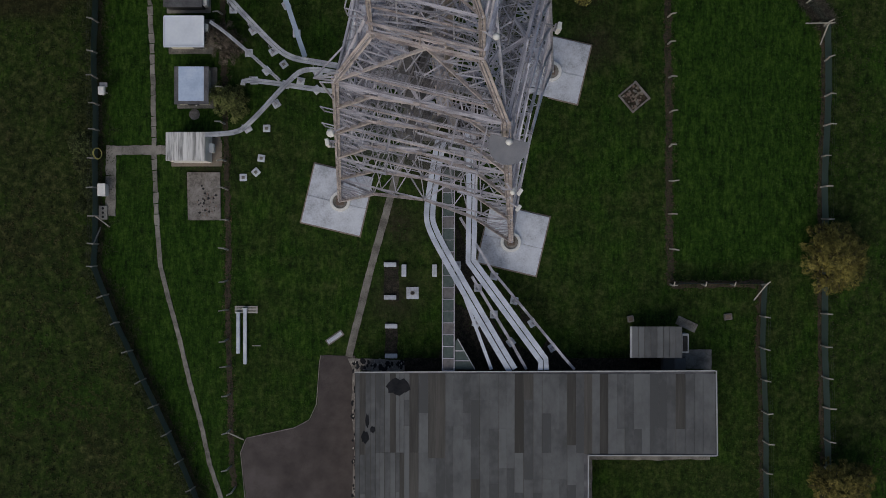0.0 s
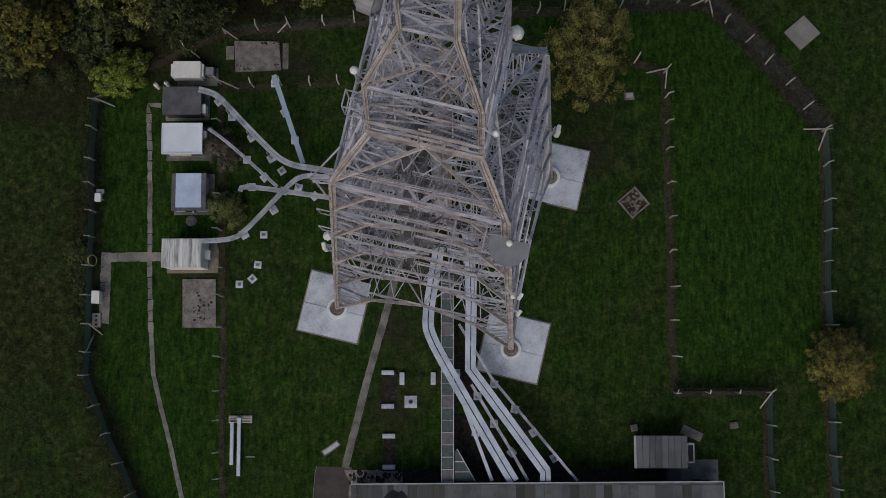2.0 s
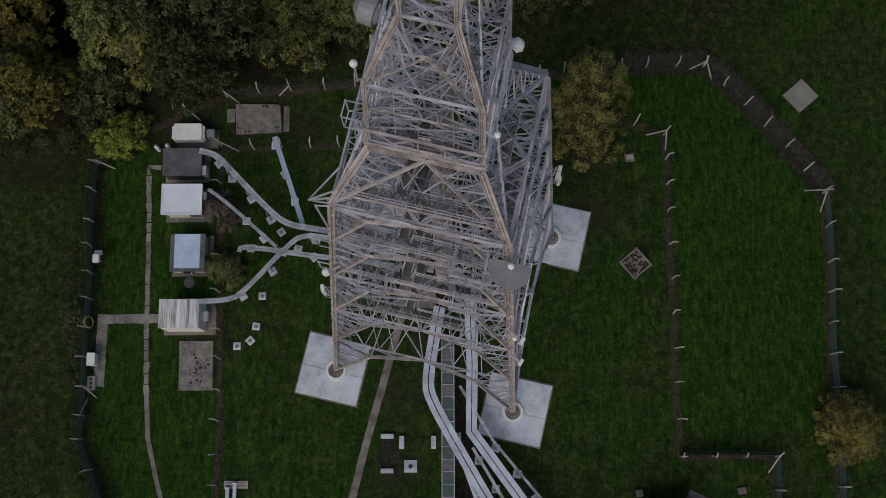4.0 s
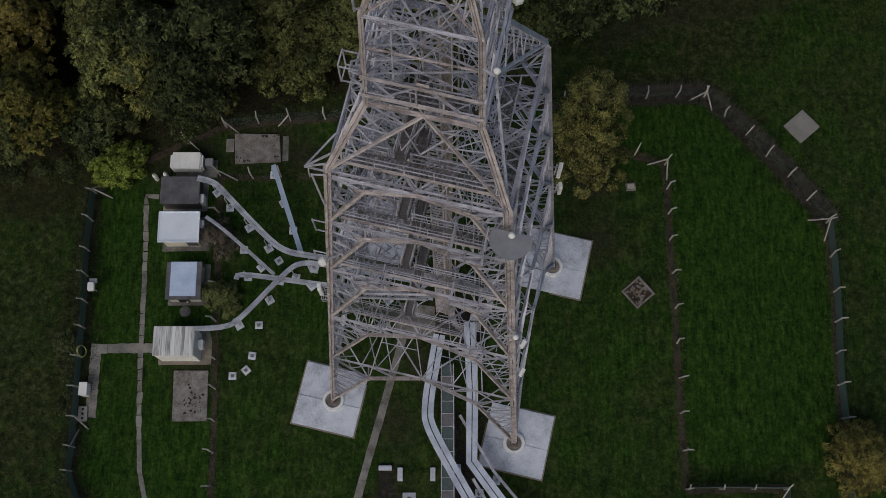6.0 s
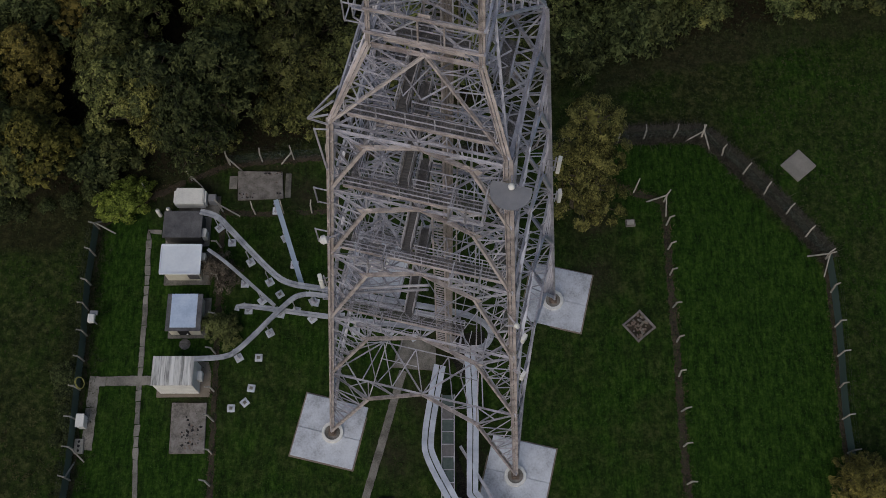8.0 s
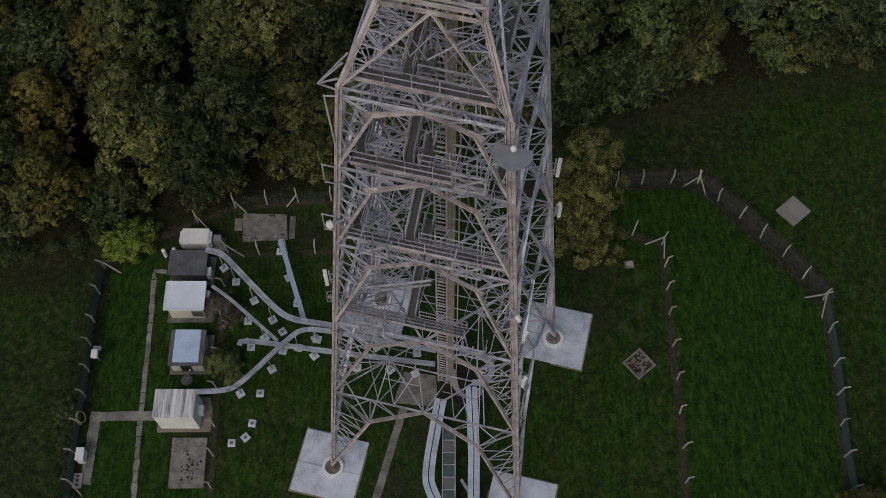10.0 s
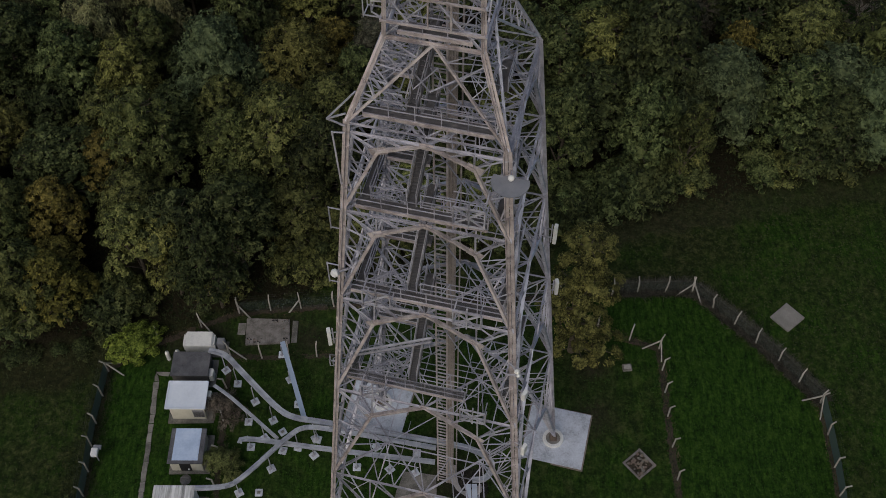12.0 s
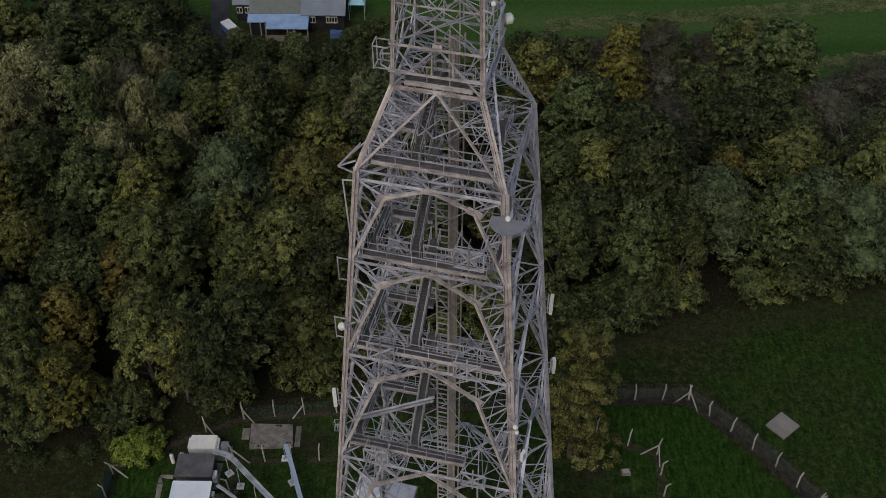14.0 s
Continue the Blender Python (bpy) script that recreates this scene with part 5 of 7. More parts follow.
def huts():
    # dark felt-roofed hut
    h, g = hut("equipment_hut", "dark flat-roofed hut with felt roof and pale unit", -26.25, 11.85, -22.65, 14.5, 1.25, M_DARKWALL, M_DARKROOF, 0.1)
    for x in (-24.9, -23.7):
        part("felt_seam", Mesh().box(x - 0.03, 11.9, 1.25, x + 0.03, 14.45, 1.27), M_DARKROOF, h)
    part("air_conditioner", Mesh().box(-22.74, 12.1, -0.3, -22.3, 12.95, 0.8), M_WHITE, h, "white wall-hung cooling unit", bevel=0.06)
    part("door", Mesh().box(-26.18, 12.6, g + 0.2, -26.13, 13.5, g + 1.75), M_SHIELD, h)
    # hut with a white flat roof
    h, g = hut("equipment_hut", "cream hut with a flat white overhanging roof", -26.05, 8.0, -22.3, 10.9, 1.93, M_CREAM, M_WHITEROOF, 0.28)
    for p, q in (((-26.0, 8.05), (-22.35, 8.05)), ((-26.0, 10.85), (-22.35, 10.85)), ((-26.0, 8.12), (-26.0, 10.78)), ((-22.35, 8.12), (-22.35, 10.78))):
        part("roof_kerb", Mesh().bar((*p, 1.97), (*q, 1.97), 0.1, 0.08), M_WHITEROOF, h)
    part("louvre_panel", Mesh().box(-23.7, 8.24, g + 0.6, -22.65, 8.275, g + 1.9), M_SHIELD, h, "white louvred panel")
    for i in range(6):
        part("slat", Mesh().box(-23.65, 8.20, g + 0.72 + i * 0.18, -22.7, 8.245, g + 0.80 + i * 0.18), M_DARKWALL, h)
    part("cable_box", Mesh().box(-22.56, 9.6, g + 1.4, -22.1, 10.3, g + 2.0), M_WHITE, h, bevel=0.03)
    # hut with a pale panel on a dark roof
    h, g = hut("equipment_hut", "cream hut, dark roof edge and pale blue roof panel", -25.2, 2.85, -22.0, 6.35, 1.3, M_CREAM, M_DARKROOF, 0.16)
    part("roof_panel", Mesh().box(-24.8, 3.15, 1.304, -22.45, 6.33, 1.36), M_ROOFBLUE, h, "pale blue-white roof membrane", bevel=0.02)
    part("doorway", Mesh().box(-24.2, 2.97, g + 0.15, -23.2, 3.005, g + 1.8), M_BLACK, h, "dark open doorway")
    part("door_lamp", dome(Mesh(), (-23.45, 2.93, g + 0.6), 0.09), M_WHITE, h, smooth=True)
    part("step", dome(Mesh(), (-23.75, 2.15, g), 0.55, 5, 9, 0.55), M_CRACKED, h, "rough stone step")
    # white streaked hut with its slab
    h, g = hut("equipment_hut", "white hut with a streaked sheet roof on brown slab", -25.6, -2.5, -22.0, 0.12, 2.8, M_WHITE, M_STREAK, 0.06, plinth=False)
    for i in range(9):
        part("roof_rib", Mesh().box(-25.55 + i * 0.395, -2.47, 2.804, -25.55 + i * 0.395 + 0.3, 0.09, 2.83), M_STREAK, h)
    part("slab", Mesh().box(-25.9, -2.75, g - 0.3, -21.1, 0.5, g + 0.12), M_BROWNSLAB, h, "brown concrete slab", bevel=0.02)
    part("air_conditioner", Mesh().box(-22.05, -1.6, g + 1.0, -21.6, -0.75, g + 1.75), M_WHITE, h, "white cooling unit", bevel=0.05)
    # generator
    t = thing("generator_cabinet", "white rounded generator cabinet on a concrete base", "generator")
    g = gz(-24, 16)
    part("base", Mesh().box(-25.4, 15.05, g - 0.2, -21.5, 16.8, g + 0.15), M_OLDCONC, t)
    part("canopy", Mesh().box(-25.7, 15.5, g + 0.2, -22.65, 17.0, g + 1.6), M_WHITE, t, bevel=0.18)
    part("roof_band", Mesh().box(-25.45, 15.45, g + 1.54, -22.9, 17.05, g + 1.63), M_WHITE, t, bevel=0.03)
    part("side_box", Mesh().box(-22.5, 15.85, g + 0.2, -21.75, 16.6, g + 1.25), M_SHIELD, t, bevel=0.05)
    for i, x in enumerate((-27.2, -26.2)):
        c = thing("gas_bottle", "white upright gas bottle on the soil", "gas bottle", pose(x, 14.95 + 0.15 * i, gz(x, 15)), "gas bottles")
        part("bottle", dome(Mesh().tube((0, 0, 0), (0, 0, 1.2), 0.2, n=14), (0, 0, 1.2), 0.2), M_WHITE, c, smooth=False)
        part("valve", Mesh().tube((0, 0, 1.35), (0, 0, 1.5), 0.06, n=8), M_SHIELD, c)
    # old slabs
    for poly, label in (([(-24.4, -3.3), (-21.3, -3.3), (-21.2, -7.8), (-24.3, -7.8)], "cracked brown concrete slab with broken patches"), ([(-20.0, 19.35), (-15.75, 19.25), (-15.5, 16.5), (-19.85, 16.35)], "old grey concrete slab with broken corners")):
        t = thing("old_slab", label, "concrete slab")
        z = max(gz(*p) for p in poly)
        part("slab", Mesh().slab(poly, z - 0.6, z + 0.16), M_CRACKED, t, bevel=0.03)
        cx, cy = sum(p[0] for p in poly) / 4, sum(p[1] for p in poly) / 4
        for i in range(60 if cx < -21 else 48):
            if cx < -21:
                x, y = cx + random.gauss(0.35, 0.55), cy - 0.25 + random.gauss(-0.3, 0.8)
            else:
                e = random.random()
                x, y = (cx - 1.5 + random.gauss(0, .4), 16.5 + random.random() * .55) if e < .5 else (cx + 1.2 + random.gauss(0, .5), 18.95 + random.random() * .2) if e < 0.8 else (cx + 1.7 + random.gauss(0, .2), 16.8 + random.random() * 1.5)
            if abs(x - cx) < 1.4 + (cx > -21) * 0.6 and abs(y - cy) < (2.1 if cx < -21 else 1.42):
                r = random.uniform(0.03, 0.13)
                ring = [(x + r * random.uniform(.5, 1.4) * math.cos(k * math.pi / 3), y + r * random.uniform(.5, 1.4) * math.sin(k * math.pi / 3)) for k in range(6)]
                part("broken_patch", Mesh().slab(ring, z + 0.161, z + 0.169), M_BRICK if random.random() < .5 else M_BLACK, t)
    part("annex", Mesh().box(-20.8, 17.6, gz(-20, 18) - 0.2, -20.05, 18.9, gz(-20, 18) + 0.1), M_OLDCONC, t)
    part("annex", Mesh().box(-15.4, 16.6, gz(-15, 18) - 0.2, -14.85, 19.1, gz(-15, 18) + 0.1), M_OLDCONC, t)
    # cabinets by the west fence
    t = thing("white_cabinet", "white metal cabinet beside the fence", "cabinet", pose(-32.25, -5.0, gz(-32, -5)))
    part("body", Mesh().box(-0.33, -0.55, 0, 0.33, 0.55, 1.25), M_WHITE, t, bevel=0.04)
    part("cap", Mesh().box(-0.37, -0.59, 1.25, 0.37, 0.59, 1.31), M_WHITE, t, bevel=0.02)
    t = thing("duct_block", "pale concrete duct block with three holes", "concrete block", pose(-32.4, -7.1, gz(-32, -7)))
    part("block", Mesh().box(-0.4, -0.65, -0.1, 0.4, 0.65, 0.35), M_POST, t, bevel=0.03)
    for y in (-0.4, 0, 0.4):
        part("hole", Mesh().tube((0.0, y, 0.34), (0.0, y, 0.355), 0.12, n=12), M_BLACK, t)
    t = thing("fence_camera", "white box camera unit on a steel pole", "camera unit", pose(-32.1, 4.2, gz(-32, 4)))
    part("pole", Mesh().tube((0, 0, -0.1), (0, 0, 1.7), 0.06), M_GALV, t)
    part("housing", Mesh().box(-0.3, -0.4, 1.5, 0.3, 0.4, 1.95), M_WHITE, t, bevel=0.06)
    part("hood", Mesh().box(-0.2, 0.35, 1.55, 0.5, 0.75, 1.75), M_SHIELD, t)
    t = thing("hose_coil", "coiled yellow hose hung on the fence", "hose", pose(-32.7, -1.6, gz(-33, -2) + 1.15, 0, 70, 0))
    m = Mesh()
    n, k = 26, 8
    for j in range(2):
        R = 0.66 - 0.06 * j
        v = [((R + 0.04 * math.cos(b)) * math.cos(a), 0.8 * (R + 0.04 * math.cos(b)) * math.sin(a) + .0, 0.04 * math.sin(b) + 0.06 * j) for a in [2 * math.pi * i / n for i in range(n)] for b in [2 * math.pi * i / k for i in range(k)]]
        m.solid(v, [(i * k + b, ((i + 1) % n) * k + b, ((i + 1) % n) * k + (b + 1) % k, i * k + (b + 1) % k) for i in range(n) for b in range(k)])
    part("coil", m, M_HOSE, t)


huts()


# ---------------------------------------------------------------- yard clutter
def block(name, label, x, y, sx, sy, h, mat, turn=0, cap=None):
    t = thing(name, label, "concrete block", pose(x, y, gz(x, y), 0, 0, turn), "yard blocks")
    part("body", Mesh().box(-sx / 2, -sy / 2, -0.15, sx / 2, sy / 2, h), mat, t, bevel=0.03)
    if cap:
        part("cap", Mesh().box(-sx / 2 + .12, -sy / 2 + .12, h, sx / 2 - .12, sy / 2 - .12, h + 0.04), cap, t)


def clutter():
    for x, y in ((-5.3, -11.95), (-5.3, -15.0), (-5.2, -17.7), (-5.2, -20.5)):
        block("bearer_block", "pale concrete bearer block on bare soil", x, y, 1.15, 0.42, 0.35, M_CONC)
    for x in (-4.0, -1.15):
        block("bearer_block", "upright pale concrete bearer block", x, -12.5, 0.45, 1.15, 0.35, M_CONC)
    sheet("soil_patch_3", [(-5.9, -11.6), (-4.5, -11.6), (-4.5, -15.3), (-5.9, -15.3)], M_DARKSOIL, "bare brown soil patch", "soil", 0.03)
    sheet("soil_patch_4", [(-5.8, -17.4), (-4.6, -17.4), (-4.6, -20.7), (-5.8, -20.7)], M_DARKSOIL, "bare brown soil patch", "soil", 0.03)
    block("manhole", "square concrete manhole with a dark lid", -3.2, -14.6, 1.15, 1.1, 0.2, M_CONC)
    t = thing("drain_cover", "small round iron drain cover on a concrete block", "drain cover", pose(-3.2, -14.6, gz(-3.2, -14.6) + 0.2))
    part("ring", Mesh().tube((0, 0, 0), (0, 0, 0.03), 0.22, n=16), M_OLDCONC, t)
    part("plate", Mesh().tube((0, 0, 0.03), (0, 0, 0.04), 0.14, n=16), M_BLACK, t)
    block("stone_slab", "worn tilted concrete slab lying in grass", -10.5, -18.8, 1.8, 0.6, 0.15, M_OLDCONC, 35, M_CONC)
    block("stone_slab", "pale concrete slab lying by the shed", 22.5, -17.5, 2.0, 0.85, 0.15, M_OLDCONC, -25)
    block("marker_block", "small square concrete marker block", 17.2, -17.0, 0.6, 0.6, 0.3, M_OLDCONC, 10, M_BRICK)
    block("marker_block", "small square concrete marker with a dark top", 26.4, -16.8, 0.75, 0.6, 0.3, M_OLDCONC, 8, M_BRICK)
    block("marker_block", "weathered stone block on worn grass", 17.3, 13.9, 0.9, 0.7, 0.3, M_OLDCONC, 5, M_POST)
    # brick pit
    t = thing("brick_pit", "square open brick pit full of rubble", "pit", pose(17.5, 3.75, gz(17.5, 3.75), 0, 0, 40))
    for sx in (-1, 1):
        part("side", Mesh().box(sx * 1.0 - 0.08, -1.1, -0.2, sx * 1.0 + 0.08, 1.1, 0.26 + 0.04 * sx), M_CRACKED, t, bevel=0.02)
        part("side", Mesh().box(-0.91, sx * 0.99 - 0.08, -0.2, 0.91, sx * 0.99 + 0.08, 0.27), M_CRACKED, t, bevel=0.02)
    part("floor", Mesh().box(-0.88, -0.87, -0.1, 0.88, 0.87, 0.06), M_SOIL, t)
    for i in range(44):
        x, y, r = random.uniform(-.85, .85), random.uniform(-.85, .85), random.uniform(.05, .14)
        part("rubble", Mesh().box(-r, -r * .7, 0, r, r * .7, r, pose(x, y, 0.05, random.uniform(-15, 15), 0, random.uniform(0, 180))), random.choice((M_BROWNSLAB, M_OLDCONC, M_BRICK, M_BRICK)), t)
    # slab out in the field
    t = thing("field_slab", "pale square concrete slab in the rough field", "concrete slab")
    z = max(gz(34.2, 21.9), gz(33.8, 18.5))
    part("slab", Mesh().slab([(34.2, 21.9), (35.75, 20.15), (33.8, 18.5), (32.3, 20.25)], z - 0.6, z + 0.2), M_PINKSLAB, t, bevel=0.03)
    # white beams stacked on bearers
    for x, y0, y1 in ((-19.55, -20.3, -16.5), (-18.9, -21.3, -16.1)):
        t = thing("white_beam", "long white-painted steel beam lying on bearers", "beam", None, "stacked beams")
        g = gz(x, -18)
        part("beam", Mesh().box(x - 0.16, y0, g + 0.22, x + 0.16, y1, g + 0.5), M_TRAY, t, bevel=0.02)
        part("end_plate", Mesh().box(x - 0.24, y1, g + 0.2, x + 0.24, y1 + 0.06, g + 0.56), M_WHITE, t)
    t = thing("timber_pallet", "grey slatted pallet under the beam ends", "pallet", pose(-18.6, -16.2, gz(-18.6, -16)))
    for i in range(5):
        part("slat", Mesh().box(-1.3, -0.32 + i * 0.14, 0.12, 0.85, -0.22 + i * 0.14, 0.17), M_POST, t)
    for x in (-1.2, -0.2, 0.75):
        part("bearer", Mesh().box(x - 0.06, -0.35, -0.05, x + 0.06, 0.35, 0.12), M_POST, t)
    x, y = -42.4, 19.0
    t = thing("timber_box", "low weathered timber frame on the ground at the wood edge", "frame", pose(x, y, gz(x, y), 0, 0, 42))
    for i in range(4):
        part("plank", Mesh().box(-1.0, -1.0, -0.1, 0.92, -0.92, 0.32), M_BRICK, t, at=Matrix.Rotation(i * math.pi / 2, 4, "Z"))
    t = thing("ground_pipe", "short pale pipe lying in the grass", "pipe", pose(-17.9, -19.6, gz(-18, -19.6)))
    part("pipe", Mesh().tube((-0.4, 0, 0.05), (0.4, 0, 0.05), 0.05), M_POST, t)


clutter()
# ---------------------------------------------------------------- far house, road and field edge
def far_house():
    g = gz(-24, 90)
    h = thing("farm_house", "long low black-walled house with grey sheet roofs", "house")
    part("wall", Mesh().slab([(-31.9, 93.7), (-29.4, 93.7), (-29.4, 91.3), (-15.8, 91.3), (-15.8, 98.6), (-31.9, 98.6)], g - 0.2, 0.74), M_BLACK, h, "black timber wall")
    def pitch(x0, x1, y0, z0, y1, z1, mat, name="roof", t=0.12):
        part(name, Mesh().solid([(x0, y0, z0), (x1, y0, z0), (x1, y1, z1), (x0, y1, z1), (x0, y0, z0 - t), (x1, y0, z0 - t), (x1, y1, z1 - t), (x0, y1, z1 - t)],
             [(0, 1, 2, 3), (7, 6, 5, 4), (0, 4, 5, 1), (1, 5, 6, 2), (2, 6, 7, 3), (3, 7, 4, 0)]), mat, h)
    pitch(-32.3, -29.6, 93.2, 0.8, 95.0, 1.9, M_SHEETROOF2)
    pitch(-29.6, -22.0, 91.0, 0.75, 95.0, 2.9, M_SHEETROOF)
    pitch(-22.0, -15.5, 90.6, 0.75, 95.0, 2.9, M_SHEETROOF2)
    pitch(-32.3, -15.5, 99.0, 0.75, 95.0, 2.86, M_SHEETROOF2)
    pitch(-29.7, -26.9, 89.8, 0.1, 91.1, 0.72, M_LEANTO, "lean_to_roof")
    pitch(-26.9, -20.8, 88.5, -0.15, 91.1, 0.72, M_LEANTO, "lean_to_roof")
    part("lean_to_wall", Mesh().box(-29.3, 90.4, g - 0.2, -21.2, 91.28, 0.0), M_BLACK, h)
    for x in (-29.4, -27.9, -27.2, -23.8, -22.9, -20.9):
        y = 88.7 if x > -26.9 else 90.0
        part("porch_post", Mesh().bar((x, y, g), (x, y, -0.2), 0.13), M_POST, h)
    for x0, x1 in ((-27.1, -24.0), (-22.2, -20.9)):
        part("porch_panel", Mesh().box(x0, 88.5, g, x1, 88.6, g + 1.0), M_BROWNSLAB, h, "brown timber porch panel")
    for x in (-20.4, -18.0, -17.2, -31.4, -30.2):
        y = 93.62 if x < -29 else 91.22
        w = part("window", Mesh().box(x - 0.42, y, -1.0, x + 0.42, y + 0.07, 0.1), M_WHITE, h, "white window frame")
        for dx in (-0.2, 0.2):
            part("pane", Mesh().box(x + dx - 0.15, y - 0.03, -0.85, x + dx + 0.15, y, -0.05), M_GLASS, w)
    t = thing("tarpaulin", "crumpled blue tarpaulin in front of the house", "tarpaulin", pose(-16.9, 89.9, g, 0, 0, 6))
    part("sheet", Mesh().solid([(-1, -.5, 0), (1, -.5, 0), (1, .5, 0), (-1, .5, 0), (-0.9, -.4, .7), (0.8, -.45, .9), (0.85, .4, .75), (-0.8, .4, 1.0)], [(3, 2, 1, 0), (4, 5, 6, 7), (0, 1, 5, 4), (1, 2, 6, 5), (2, 3, 7, 6), (3, 0, 4, 7)]), M_BLUETARP, t)
    t = thing("party_tent", "pale blue canopy tent beside the house", "tent")
    for x in (-15.3, -13.0):
        for y in (94.2, 96.4):
            part("pole", Mesh().tube((x, y, g), (x, y, 0.2), 0.04, n=8), M_WHITE, t)
    part("canopy", Mesh().solid([(-15.4, 94.1, 0.2), (-12.9, 94.1, 0.2), (-12.9, 96.5, 0.2), (-15.4, 96.5, 0.2), (-14.7, 95.3, 0.95), (-13.6, 95.3, 0.95)], [(0, 1, 5, 4), (2, 3, 4, 5), (1, 2, 5), (3, 0, 4), (3, 2, 1, 0)]), M_BLUE, t)
    strip("road_far", [(-32.9, 84.0), (-33.6, 88.0), (-35.3, 99.0), (-38, 120.0)], 2.9, M_LANE, "dark tarmac lane beside the house", "lane", 0.06)
    v = thing("parked_van", "dark blue van with a white roof on the lane", "van", pose(-32.4, 90.2, gz(-32, 90), 0, 0, 38) @ Matrix.Scale(0.8, 4))
    part("body", Mesh().box(-0.95, -1.4, 0.35, 0.95, 2.0, 1.9), M_BLUETARP, v, "dark blue van side", bevel=0.12)
    part("roof", Mesh().box(-0.93, -1.8, 1.88, 0.93, 1.98, 2.12), M_WHITE, v, "white van roof", bevel=0.1)
    part("cab", Mesh().box(-0.92, -2.4, 0.35, 0.92, -1.38, 1.5), M_WHITE, v, bevel=0.15)
    part("windscreen", Mesh().box(-0.8, -2.42, 1.0, 0.8, -2.2, 1.4), M_GLASS, v)
    for x in (-0.85, 0.85):
        for y in (-1.7, 1.2):
            part("wheel", Mesh().tube((x - 0.1, y, 0.34), (x + 0.1, y, 0.34), 0.34, n=14), M_BLACK, v)
    for i in range(9):
        x, y = -34.4 + random.uniform(-.9, .9), 86.3 + random.uniform(-.9, .9)
        t = thing("rubble_sack", "pale sack of rubble beside the lane", "sack", pose(x, y, gz(x, y), 0, 0, random.uniform(0, 180)), "rubble sacks")
        part("sack", dome(Mesh(), (0, 0, 0.15), random.uniform(0.18, 0.3), 5, 8, 0.7), M_POST, t)
    strip("track_far", [(48.0, 77.5), (53.0, 78.6), (61.0, 80.7), (80.0, 84.0), (130, 90)], 2.0, M_OLDCONC, "pale gravel track beside the field", "track", 0.06, wobble=0.2)
    s = thing("field_shelter", "small grey metal field shelter by the wood", "shelter", pose(12.3, 79.0, gz(12, 79), 0, 0, -10))
    part("roof", Mesh().box(-1.6, -1.0, 2.0, 1.6, 1.0, 2.12), M_SHIELD, s)
    part("wall", Mesh().box(-1.5, -0.9, 0, 1.5, 0.9, 2.0), M_DARKWALL, s)


far_house()


